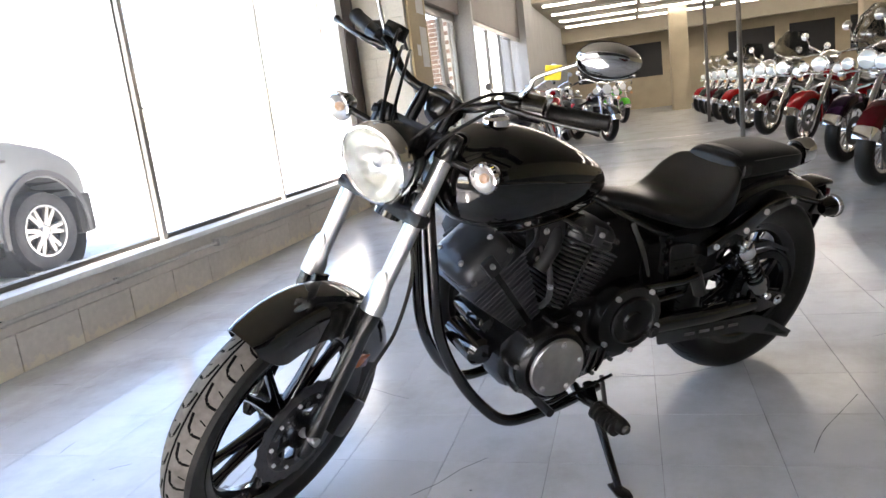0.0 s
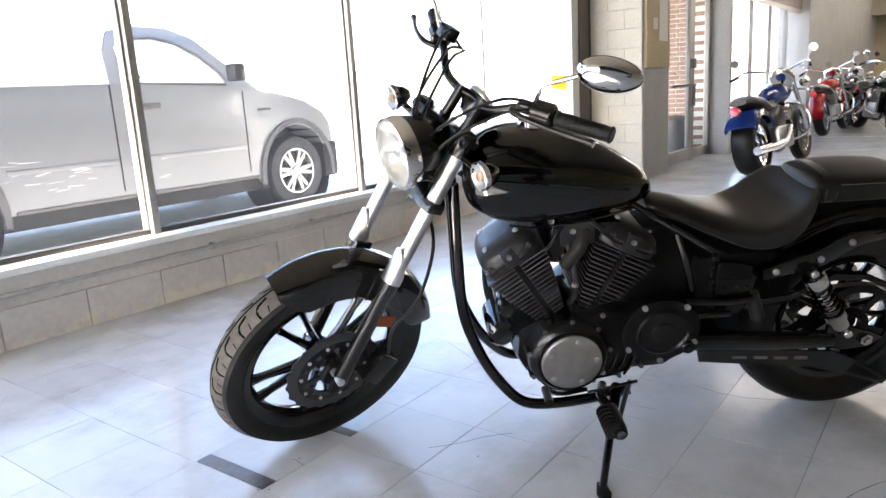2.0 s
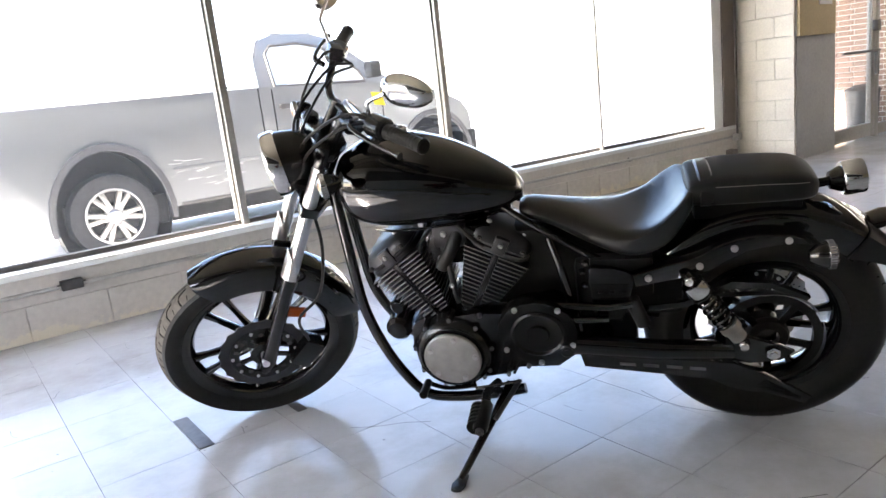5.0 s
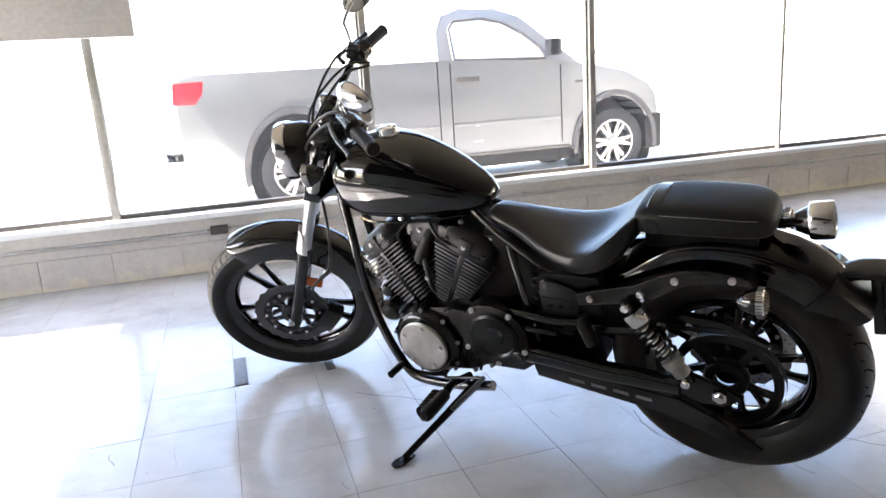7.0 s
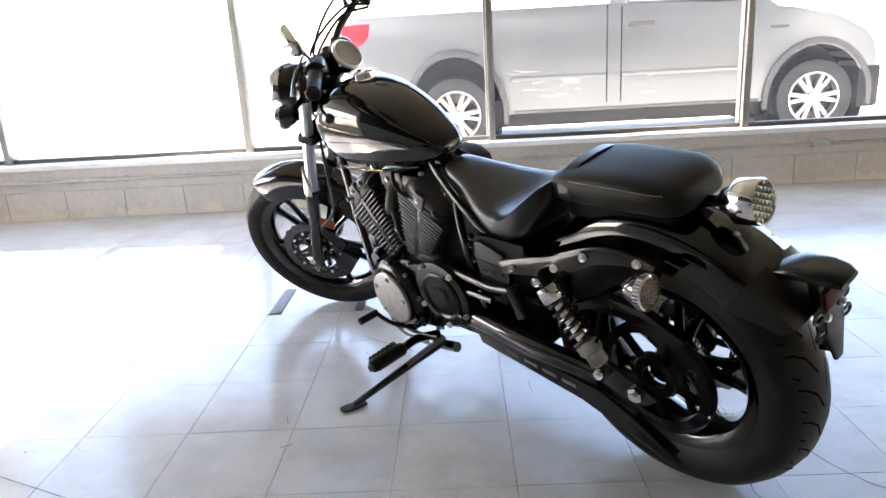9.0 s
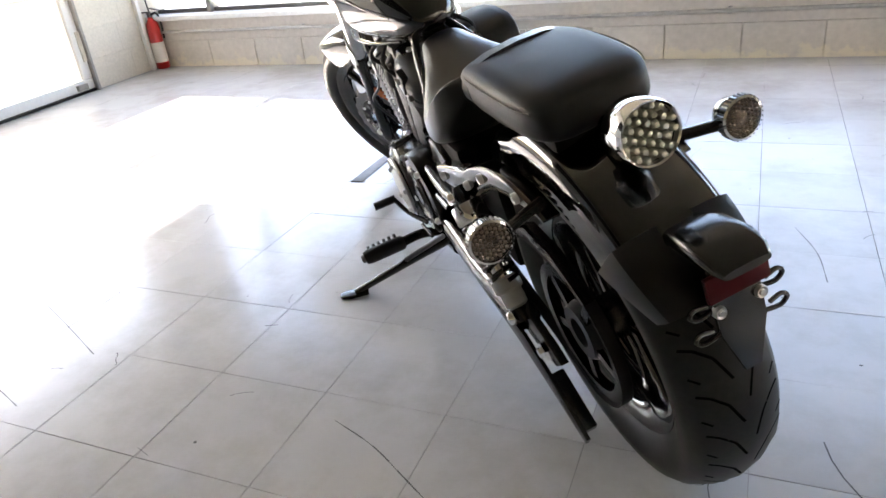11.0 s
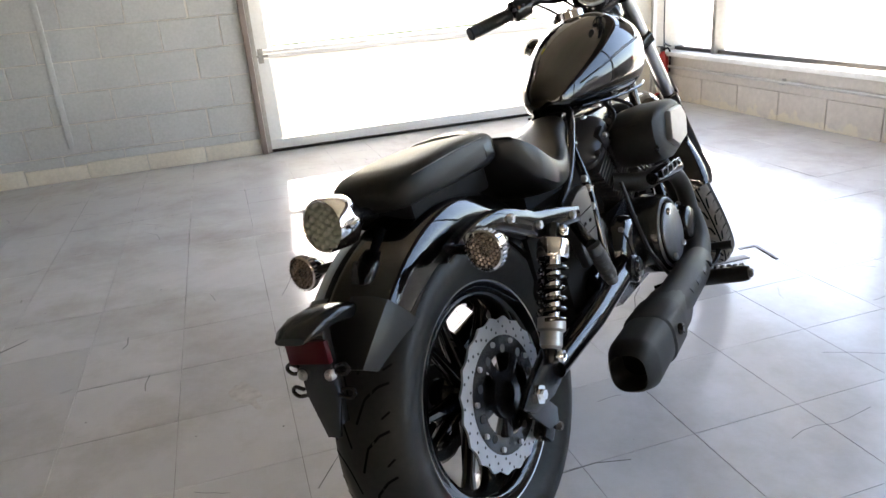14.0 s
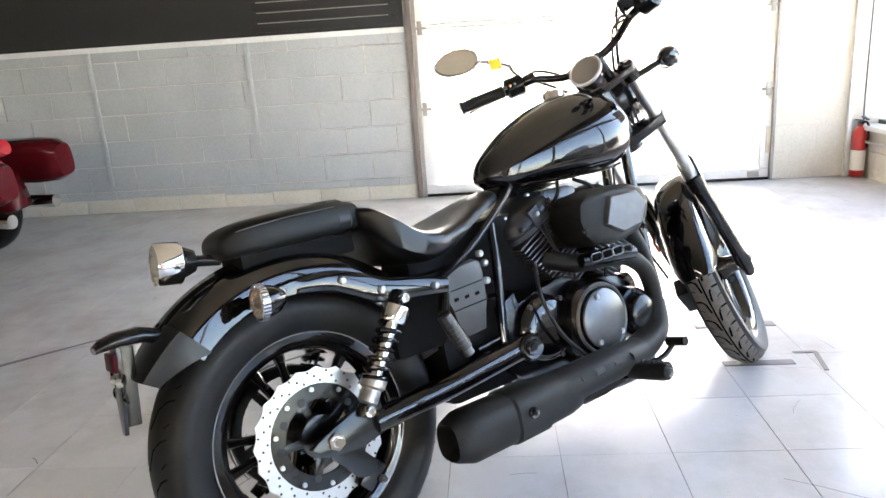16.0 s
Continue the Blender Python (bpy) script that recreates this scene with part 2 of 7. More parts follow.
# ---- mesh tools ----


def box(bm, x0, x1, y0, y1, z0, z1, m=None, bevel=0.0):
    r = bmesh.ops.create_cube(bm, size=1.0)
    vs = r["verts"]
    for v in vs:
        v.co = Vector((x0 + (v.co.x + 0.5) * (x1 - x0), y0 + (v.co.y + 0.5) * (y1 - y0), z0 + (v.co.z + 0.5) * (z1 - z0)))
    if bevel:
        es = list({e for v in vs for e in v.link_edges})
        r2 = bmesh.ops.bevel(bm, geom=es, offset=bevel, segments=2, affect="EDGES", profile=0.6)
        vs = list({v for v in vs if v.is_valid} | set(r2["verts"]))
    if m is not None:
        for v in vs:
            v.co = m @ v.co
    return vs


def rings(bm, loops, close_ends=True, closed=False):
    """Skin between loops of equal length."""
    vv = [[bm.verts.new(p) for p in lp] for lp in loops]
    n = len(vv[0])
    k = len(vv)
    for i in range(k if closed else k - 1):
        a, b = vv[i], vv[(i + 1) % k]
        for j in range(n):
            bm.faces.new((a[j], a[(j + 1) % n], b[(j + 1) % n], b[j]))
    if close_ends and not closed:
        bm.faces.new(vv[0][::-1])
        bm.faces.new(vv[-1])
    return [v for lp in vv for v in lp]


def smooth_path(pts, steps=6):
    """Catmull-Rom through the points."""
    p = [Vector(q) for q in pts]
    p = [p[0] * 2 - p[1]] + p + [p[-1] * 2 - p[-2]]
    out = []
    for i in range(1, len(p) - 2):
        for s in range(steps):
            t = s / steps
            a, b, c, d = p[i - 1], p[i], p[i + 1], p[i + 2]
            out.append(0.5 * ((2 * b) + (c - a) * t + (2 * a - 5 * b + 4 * c - d) * t * t + (3 * b - a - 3 * c + d) * t ** 3))
    out.append(p[-2])
    return out


def tube(bm, pts, r, seg=10, smooth=0, caps=True):
    """Sweep a circle along points; r: number or one per given point."""
    p = [Vector(q) for q in pts]
    rr = [r] * len(p) if not hasattr(r, "__len__") else list(r)
    if smooth:
        q = smooth_path(p, smooth)
        rr = [rr[min(i // smooth, len(rr) - 1)] + (rr[min(i // smooth + 1, len(rr) - 1)] - rr[min(i // smooth, len(rr) - 1)]) * ((i % smooth) / smooth) for i in range(len(q))]
        p = q
    up = Vector((0, 0, 1))
    loops = []
    prev = None
    for i in range(len(p)):
        d = (p[min(i + 1, len(p) - 1)] - p[max(i - 1, 0)]).normalized()
        if prev is None:
            a = d.cross(up)
            if a.length < 0.1:
                a = d.cross(Vector((1, 0, 0)))
        else:
            a = prev - d * prev.dot(d)
        a.normalize()
        prev = a
        b = d.cross(a)
        loops.append([p[i] + (a * math.cos(t) + b * math.sin(t)) * rr[i] for t in [2 * math.pi * j / seg for j in range(seg)]])
    return rings(bm, loops, caps)


def lathe(bm, prof, m, seg=32, closed=False, caps=False):
    """Turn a profile of (radius, height) round the local z axis of the matrix m."""
    loops = []
    for r, h in prof:
        loops.append([m @ Vector((r * math.cos(2 * math.pi * j / seg), r * math.sin(2 * math.pi * j / seg), h)) for j in range(seg)])
    return rings(bm, loops, caps, closed)


def prism(bm, pts, h0, h1, m=None, bevel=0.0):
    """A flat outline of (x, y), thick from h0 to h1 along local z."""
    m = m or Matrix()
    lo = [bm.verts.new(m @ Vector((x, y, h0))) for x, y in pts]
    hi = [bm.verts.new(m @ Vector((x, y, h1))) for x, y in pts]
    n = len(pts)
    fs = [bm.faces.new(lo[::-1]), bm.faces.new(hi)]
    for i in range(n):
        fs.append(bm.faces.new((lo[i], lo[(i + 1) % n], hi[(i + 1) % n], hi[i])))
    if bevel:
        es = list({e for f in fs[:2] for e in f.edges})
        bmesh.ops.bevel(bm, geom=es, offset=bevel, segments=2, affect="EDGES", profile=0.6)
    return lo + hi


def finish(name, bm, mat, parent=None, label="", angle=40, local=None):
    """Turn a bmesh into an object."""
    bmesh.ops.recalc_face_normals(bm, faces=bm.faces)
    me = bpy.data.meshes.new(name)
    bm.to_mesh(me)
    bm.free()
    me.polygons.foreach_set("use_smooth", [True] * len(me.polygons))
    me.set_sharp_from_angle(angle=radians(angle))
    me.materials.append(M[mat] if isinstance(mat, str) else mat)
    ob = new(name, me)
    if local is not None:
        ob.matrix_local = local
    if parent is not None:
        ob.parent = parent
    if label:
        ob["label"] = label
    return ob


def part(name, bm, mat, parent, label=""):
    return finish(name, bm, mat, parent, label)


def boxes_object(name, blist, mat, parent=None, bevel=0.0):
    bm = bmesh.new()
    for b in blist:
        box(bm, *b, bevel=bevel)
    return finish(name, bm, mat, parent)


def structure(name, blist, mat, label, bevel=0.0):
    return tagged(boxes_object(name, blist, mat, None, bevel), label, "", "", "structure")


# axis matrices: local z along x, along y

# ---- the showroom ----
XW, YW, YE = -0.985, 3.72, -9.0       # door wall, window line, far side wall
XB, ZC = 30.0, 3.3                   # back wall, ceiling
structure("floor", [(XW - 0.3, XB + 0.3, YE - 0.3, YW + 0.25, -0.25, -0.004)], "grout", "worn pale grey vinyl tile floor with scuffs")
structure("ceiling", [(XW - 0.3, XB + 0.3, YE - 0.3, YW + 0.25, ZC, ZC + 0.2)], "ceiling", "plain cream showroom ceiling")
structure("wall_back", [(XB, XB + 0.25, YE, YW, 0, ZC)], "wall_cream", "cream back wall of the showroom")
structure("wall_side", [(XW, XB, YE - 0.25, YE, 0, ZC)], "wall_cream", "cream side wall of the showroom")
# ---- window wall ----
LOW = 0.352
structure("wall_low", [(XW, 8.4, 3.634, 3.84, -0.10, 0.20), (XW, 8.4, 3.627, 3.84, 0.20, LOW)], "block_low", "low painted block wall below the shop windows")
structure("window_sill", [(XW, 8.4, 3.582, 3.84, LOW, LOW + 0.034)], "sill", "white painted sill under the shop windows", 0.004)
structure("wall_header", [(XW, 8.4, 3.62, 3.84, 2.80, ZC)], "paint_brown", "brown painted beam above the shop windows")
structure("window_frame", [(XW, 7.98, 3.725, 3.785, LOW + 0.034, LOW + 0.062), (XW, 7.98, 3.725, 3.785, 2.74, 2.80)], "steel_dark", "dark steel bottom and head rails of the shop windows")
structure("window_jamb", [(7.98, 8.14, 3.62, 3.82, LOW + 0.034, 2.80)], "sill", "pale jamb at the end of the shop windows")
structure("wall_jamb", [(8.14, 8.40, 3.605, 3.84, LOW + 0.034, 2.80)], "paint_brown", "brown painted strip beside the shop windows")
MULL = [-0.45, 1.245, 2.918, 4.618, 6.340]
for i, x in enumerate(MULL):
    bm = bmesh.new()
    hw = 0.022 if i != 4 else 0.012
    box(bm, x - hw, x + hw, 3.690, 3.790, LOW + 0.034, 2.80, None, 0.004)
    if i != 4:
        box(bm, x - hw - 0.013, x - hw - 0.001, 3.725, 3.780, LOW + 0.034, 2.80, None, 0.002)
        box(bm, x - hw - 0.004, x + hw + 0.004, 3.680, 3.725, 1.235, 1.250, None, 0.002)
    tagged(finish("window_mullion", bm, "mullion"), "grey steel post between the window panes", "", "", "structure")
edges = [XW] + MULL + [7.98]
for a, b in zip(edges[:-1], edges[1:]):
    bm = bmesh.new()
    box(bm, a + 0.025, b - 0.025, 3.753, 3.759, LOW + 0.062, 2.74)
    g = finish("window_pane", bm, "glass")
    g.visible_shadow = False
    tagged(g, "large clear shop window pane", "", "", "structure")
bm = bmesh.new()
tube(bm, [(XW + 0.05, 3.597, 0.268), (8.36, 3.597, 0.268)], 0.012, 10)
cond = tagged(finish("conduit", bm, "conduit"), "painted conduit along the low wall", "conduit", "", "structure")
for x in (1.85, 5.08):
    bm = bmesh.new()
    box(bm, x - 0.055, x + 0.055, 3.567, 3.627, 0.245, 0.298, None, 0.005)
    box(bm, x - 0.075, x + 0.075, 3.587, 3.607, 0.258, 0.280, None, 0.004)
    tagged(finish("junction_box", bm, "steel_dark" if x < 3 else "conduit"), "small metal junction box on the conduit", "junction box", "junction boxes")
for x in (0.4, 3.2, 4.0, 6.6):
    bm = bmesh.new()
    box(bm, x - 0.012, x + 0.012, 3.592, 3.627, 0.250, 0.288, None, 0.003)
    part("conduit_clip", bm, "conduit", cond)
bm = bmesh.new()
tube(bm, [(8.30, 3.56, 0.30), (8.30, 3.56, 2.8)], 0.012, 8)
tagged(finish("conduit", bm, "steel_dark"), "upright conduit beside the shop windows", "conduit", "", "structure")
bm = bmesh.new()
box(bm, 8.26, 8.35, 3.535, 3.60, 0.23, 0.30, None, 0.006)
tagged(finish("junction_box", bm, "conduit"), "small metal junction box at the wall corner", "junction box", "junction boxes")
bm = bmesh.new()
box(bm, 8.17, 8.27, 3.54, 3.62, 0.03, 0.14, None, 0.008)
tagged(finish("socket_box", bm, "paint_brown"), "brown socket box low on the wall", "socket box")
# sign hung inside the first windows
bm = bmesh.new()
box(bm, 0.05, 1.530, 3.53, 3.59, 1.480, 2.35, None, 0.006)
sgn = tagged(finish("hanging_sign", bm, "column_grey"), "grey back of a sign hung in the window", "sign")
for x in (0.3, 1.3):
    rodm = bmesh.new()
    tube(rodm, [(x, 3.56, 2.34), (x, 3.56, ZC)], 0.006, 8)
    part("hanger", rodm, "steel_dark", sgn)

# ---- overhead door wall ----
structure("door_wall", [(XW - 0.25, XW - 0.012, YE, 0.245, -0.1, ZC), (XW - 0.25, XW - 0.012, 2.985, 3.82, -0.1, ZC), (XW - 0.25, XW - 0.012, 0.245, 2.985, 2.6, ZC)], "mortar", "grey painted block wall beside the overhead door")
structure("door_jamb", [(XW - 0.02, XW + 0.035, 0.225, 0.265, 0, 2.65)], "paint_brown", "brown steel jamb of the overhead door", 0.004)
structure("door_track", [(XW - 0.04, XW + 0.02, 0.268, 0.298, 0, 2.6), (XW - 0.04, XW + 0.02, 2.945, 2.967, 0, 2.6)], "mullion", "steel tracks of the overhead door", 0.003)
odoor = tagged(new("door_1"), "white overhead door with translucent panels, closed", "door", "", "structure")
secs = [0.02, 0.70, 1.30, 1.84, 2.38, 2.60]
for k in range(5):
    z0, z1 = secs[k], secs[k + 1]
    bm = bmesh.new()
    for b in ((0.298, 2.945, z0, z0 + (0.07 if k == 0 else 0.03)), (0.298, 2.945, z1 - 0.03, z1), (0.298, 0.385, z0 + (0.07 if k == 0 else 0.03), z1 - 0.03), (2.875, 2.945, z0 + (0.07 if k == 0 else 0.03), z1 - 0.03)):
        box(bm, XW - 0.055, XW - 0.012, b[0], b[1], b[2], b[3] - 0.003, None, 0.003)
    sec = part("door_section", bm, "white_door", odoor)
    bm = bmesh.new()
    box(bm, XW - 0.042, XW - 0.036, 0.385, 2.875, z0 + (0.07 if k == 0 else 0.03), z1 - 0.03)
    if k in (1, 2):
        pane = part("pane", bm, "glass", sec, "clear glass pane")
        pane.visible_shadow = False
    else:
        part("panel", bm, "fibreglass", sec, "translucent white panel")
    for y in (0.325, 2.91):
        bm = bmesh.new()
        box(bm, XW - 0.012, XW + 0.012, y - 0.018, y + 0.018, z1 - 0.06, z1 + 0.04, None, 0.003)
        tube(bm, [(XW + 0.005, y - 0.05, z1 - 0.01), (XW + 0.005, y + 0.05, z1 - 0.01)], 0.009, 8)
        part("hinge", bm, "mullion", sec)
bm = bmesh.new()
box(bm, XW - 0.05, XW + 0.0, 0.298, 2.945, 0.0, 0.018, None, 0.003)
part("bottom_seal", bm, "rubber", odoor)
for y0, y1, z0, z1 in ((2.785, 2.865, 0.03, 0.07),):
    bm = bmesh.new()
    box(bm, XW - 0.012, XW + 0.02, y0, y1, z0, z1, None, 0.004)
    part("slide_bolt", bm, "mullion", odoor)
structure("wall_corner_post", [(XW - 0.012, XW + 0.03, 3.49, 3.52, 0, ZC)], "sill", "painted corner strip")
# dark slatted panel on the upper wall
bm = bmesh.new()
box(bm, XW - 0.012, XW + 0.012, YE, 0.205, 1.312, 2.75)
dk = tagged(finish("wall_panel", bm, "dark_panel"), "dark panel on the upper wall", "", "", "structure")
bm = bmesh.new()
box(bm, XW - 0.012, XW + 0.010, YE, 0.205, 1.270, 1.310, None, 0.003)
tagged(finish("wall_trim", bm, "sill"), "pale ledge below the dark wall panel", "", "", "structure")
for k in range(12):
    bm = bmesh.new()
    z = 1.335 + k * 0.075
    box(bm, XW + 0.012, XW + 0.020, -0.93, 0.17, z, z + 0.062, None, 0.002)
    part("slat", bm, "dark_panel", dk)
    bm = bmesh.new()
    box(bm, XW + 0.012, XW + 0.016, -0.90, 0.10, z + 0.064, z + 0.070)
    part("slat_edge", bm, "mullion", dk)
for y in (-1.02, -2.285):
    structure("wall_strip", [(XW - 0.012, XW + 0.006, y - 0.02, y + 0.02, 0.22, 1.270)], "block_grey", "grey painted vertical strip on the block wall", 0.003)

# fire extinguisher in the corner
fe = tagged(new("fire_extinguisher"), "red fire extinguisher with a paper label by the wall corner", "fire extinguisher")
bm = bmesh.new()
lathe(bm, [(0.0, 0.0), (0.044, 0.0), (0.050, 0.008), (0.050, 0.30), (0.045, 0.335), (0.028, 0.362), (0.018, 0.372), (0.018, 0.385), (0, 0.385)], Matrix(), 28)
part("cylinder", bm, "red_paint", fe)
bm = bmesh.new()
lathe(bm, [(0.0508, 0.05), (0.0508, 0.20)], Matrix(), 28)
part("paper_label", bm, "paper", fe, "pale paper label")
bm = bmesh.new()
box(bm, -0.016, 0.016, -0.014, 0.014, 0.385, 0.415, None, 0.003)
box(bm, -0.012, 0.012, -0.012, 0.085, 0.415, 0.424, None, 0.003)
box(bm, -0.012, 0.012, -0.012, 0.075, 0.440, 0.448, pose(0, 0, 0, 12, 0, 0), 0.003)
part("valve_handle", bm, "steel_dark", fe)
bm = bmesh.new()
tube(bm, [(0, -0.01, 0.40), (0.02, -0.045, 0.41), (0.03, -0.06, 0.36), (0.03, -0.055, 0.22)], 0.008, 8, 5)
part("hose", bm, "rubber", fe)
fe.matrix_world = pose(XW + 0.060, 3.568, 0.004, 0, 0, 90)
bm = bmesh.new()
tube(bm, [(XW + 0.02, 3.60, 2.0), (XW + 0.02, 3.60, 0.75), (XW + 0.03, 3.60, 0.45), (XW + 0.06, 3.595, 0.30), (XW + 0.03, 3.59, 0.24)], 0.006, 8, 4)
tagged(finish("wall_cable", bm, "steel_dark"), "loose cable hanging down the wall corner", "cable")

# ---- entrance pier, door, and the far window ----
structure("pier", [(8.412, 9.20, 3.0, 3.82, 0, ZC)], "mortar", "white block pier beside the entrance")
structure("pier_face", [(8.42, 9.20, 2.985, 3.0, 0, ZC)], "column_grey", "grey painted side of the pier")
bm = bmesh.new()
box(bm, 8.425, 9.15, 2.955, 2.985, 1.21, 2.9, None, 0.005)
nb_ = tagged(finish("notice_board", bm, "paint_tan"), "tan notice board with paper sheets on the pier", "notice board")
for x, z, w, h in ((8.75, 2.1, 0.28, 0.42), (8.80, 1.5, 0.26, 0.45), (8.62, 1.62, 0.12, 0.12)):
    bm = bmesh.new()
    box(bm, x, x + w, 2.950, 2.955, z, z + h)
    part("paper_sheet", bm, "paper", nb_)
structure("wall_above_entrance", [(9.20, 11.55, 3.0, 3.25, 2.3, ZC)], "paint_brown", "brown wall above the entrance door")
ent = tagged(new("door_2"), "glazed entrance door in a grey metal frame, closed", "door", "", "structure")
for nm, b in (("door_frame", (9.20, 9.26, 0, 2.3)), ("door_frame", (10.38, 10.46, 0, 2.3)), ("door_frame", (11.10, 11.17, 0, 2.3)), ("top_rail", (9.26, 11.10, 2.2, 2.3)), ("door_stile", (9.27, 9.36, 0.02, 2.19)), ("door_stile", (10.27, 10.37, 0.02, 2.19)), ("bottom_rail", (9.36, 10.27, 0.02, 0.17)), ("bottom_rail", (10.46, 11.10, 0.02, 0.14))):
    bm = bmesh.new()
    box(bm, b[0], b[1], 3.08, 3.14, b[2], b[3], None, 0.004)
    part(nm, bm, "mullion", ent)
for a, b in ((9.36, 10.27), (10.46, 11.10)):
    bm = bmesh.new()
    box(bm, a, b, 3.105, 3.111, 0.14, 2.2)
    pn = part("pane", bm, "glass", ent)
    pn.visible_shadow = False
bm = bmesh.new()
box(bm, 10.27, 10.36, 3.02, 3.08, 1.20, 1.32, None, 0.006)
box(bm, 9.5, 10.36, 3.02, 3.06, 0.97, 1.00, None, 0.005)
box(bm, 10.29, 10.33, 3.02, 3.06, 0.72, 0.97, None, 0.005)
part("push_bar", bm, "steel_dark", ent)
structure("column_1", [(11.17, 11.28, 2.82, 3.13, 0, ZC)], "column_grey", "grey painted column beside the entrance", 0.01)
structure("wall_low_far", [(11.28, 16.1, 2.84, 3.10, 0, 0.46)], "column_grey", "low wall below the far window")
structure("window_far_frame", [(11.28, 16.1, 2.85, 2.91, 0.46, 0.52), (11.28, 16.1, 2.85, 2.91, 2.15, 2.22)] + [(x - 0.02, x + 0.02, 2.85, 2.91, 0.52, 2.15) for x in (12.5, 13.7, 14.9)], "mullion", "grey frame of the far shop window")
structure("wall_above_far", [(11.28, 16.1, 2.84, 3.10, 2.22, ZC)], "paint_brown", "brown wall above the far window")
bm = bmesh.new()
box(bm, 11.28, 16.1, 2.877, 2.883, 0.52, 2.15)
g = finish("window_far_pane", bm, "glass")
g.visible_shadow = False
tagged(g, "far shop window pane", "", "", "structure")
structure("wall_far", [(16.1, 17.6, 2.7, 3.25, 0, ZC), (17.6, 19.2, 3.0, 3.25, 0, 0.9), (17.6, 19.2, 3.0, 3.25, 2.5, ZC), (19.2, XB, 3.0, 3.25, 0, ZC)], "column_grey", "grey wall at the far end of the showroom")
structure("wall_dark_panel", [(XB - 0.03, XB, y, y + w, 1.2, 2.45) for y, w in ((-8.6, 1.5), (-6.6, 1.5), (-4.6, 1.6), (-0.6, 3.2))], "dark_panel", "dark panels on the back wall")
structure("column_2", [(25.0, 25.6, -1.2, -0.65, 0, ZC)], "wall_cream", "tan column far inside the showroom", 0.01)
structure("column_3", [(22.0, 22.5, -5.8, -5.3, 0, ZC)], "wall_cream", "tan column far inside the showroom", 0.01)
structure("ceiling_beam", [(17.5, 17.9, YE, 3.0, 3.05, ZC), (28.4, 28.8, YE, 3.0, 2.75, ZC)], "ceiling", "cream ceiling beam")
for x, y in ((11.9, -0.88), (17.2, -0.95)):
    bm = bmesh.new()
    tube(bm, [(x, y, 0), (x, y, ZC)], 0.035, 14)
    tube(bm, [(x, y, 0), (x, y, 0.012)], 0.085, 16)
    tagged(finish("steel_post", bm, "steel_dark"), "slim dark steel post from floor to ceiling", "post", "steel posts", "structure")

# ceiling tube lights
for i, x in enumerate((10.6, 14.0, 17.0, 20.0, 22.4, 24.8, 27.2)):
    for y0 in (-7.6, -4.9, -2.2, 0.3):
        if i == 0 and y0 == -7.6:
            bm = bmesh.new()
            box(bm, -0.10, 0.10, 0, 2.44, 0.0, 0.05, None, 0.006)
            light0 = tagged(finish("ceiling_light", bm, "white_door"), "white fluorescent ceiling light with two tubes", "ceiling light", "ceiling lights")
            for dx in (-0.05, 0.05):
                bm = bmesh.new()
                tube(bm, [(dx, 0.03, -0.022), (dx, 2.41, -0.022)], 0.019, 10)
                part("lamp_tube", bm, "tube_light", light0)
            light0.matrix_world = pose(x, y0, ZC - 0.05)
        else:
            copy_thing(light0, pose(x, y0, ZC - 0.05))

# outside
structure("ground", [(-300, 300, -300, 400, -0.6, -0.10)], "ground", "pale sunlit pavement outside")
structure("kerb", [(-60, 60, 8.9, 9.1, -0.10, 0.02)], "sill", "pale kerb outside")
structure("lawn", [(-60, -14.0, -40, 8.6, -0.10, -0.06)], "grass", "strip of green lawn beyond the overhead door")
lat = tagged(new("lattice_screen"), "weathered wooden lattice screen standing on the pavement outside", "screen")
for y in (-1.04, 1.04):
    bm = bmesh.new()
    box(bm, -9.86, -9.78, y - 0.04, y + 0.04, -0.10, 1.44, None, 0.005)
    part("post", bm, "paint_brown", lat)
for z in (0.40, 1.38):
    bm = bmesh.new()
    box(bm, -9.84, -9.80, -1.0, 1.0, z - 0.025, z + 0.025, None, 0.004)
    part("rail", bm, "paint_brown", lat)
for lean in (1, -1):
    for q in range(-4, 17):
        y0 = -1.0 + 0.125 * q + (0 if lean > 0 else 0.49)
        a = max(0.0, (-1.0 - y0) * lean if lean > 0 else (y0 - 1.0))
        b = min(0.93, (1.0 - y0) if lean > 0 else (y0 + 1.0))
        if b - a < 0.06:
            continue
        bm = bmesh.new()
        tube(bm, [(-9.82 + 0.006 * lean, y0 + lean * a, 0.425 + a), (-9.82 + 0.006 * lean, y0 + lean * b, 0.425 + b)], 0.013, 4)
        part("slat", bm, "paint_brown", lat)

# brick return walls outside the windows


def brick_wall(name, x0, x1, y, z1, label):
    """Running-bond wall facing -y, bricks as pieces."""
    wall = structure(name, [(x0, x1, y + 0.012, y + 0.25, -0.1, z1)], "mortar", label)
    bm = bmesh.new()
    box(bm, -0.0975, 0.0975, -0.01, 0.05, -0.0285, 0.0285, None, 0.003)
    ob = finish("brick", bm, "brick", wall)
    me = ob.data
    first = True
    rows = int((z1 + 0.1) / 0.068)
    for r in range(rows):
        n = int((x1 - x0) / 0.207)
        for c in range(n):
            x = x0 + 0.1035 + c * 0.207 + (0.05 if r % 2 else 0)
            if x + 0.1 > x1:
                continue
            if not first:
                ob = new("brick", me)
                ob.parent = wall
            ob.location = (x, y + 0.012, -0.06 + r * 0.068)
            first = False
    return wall


bw = brick_wall("wall_brick_1", 0.0, 1.66, 0.0, 2.35, "red brick return wall outside the entrance")
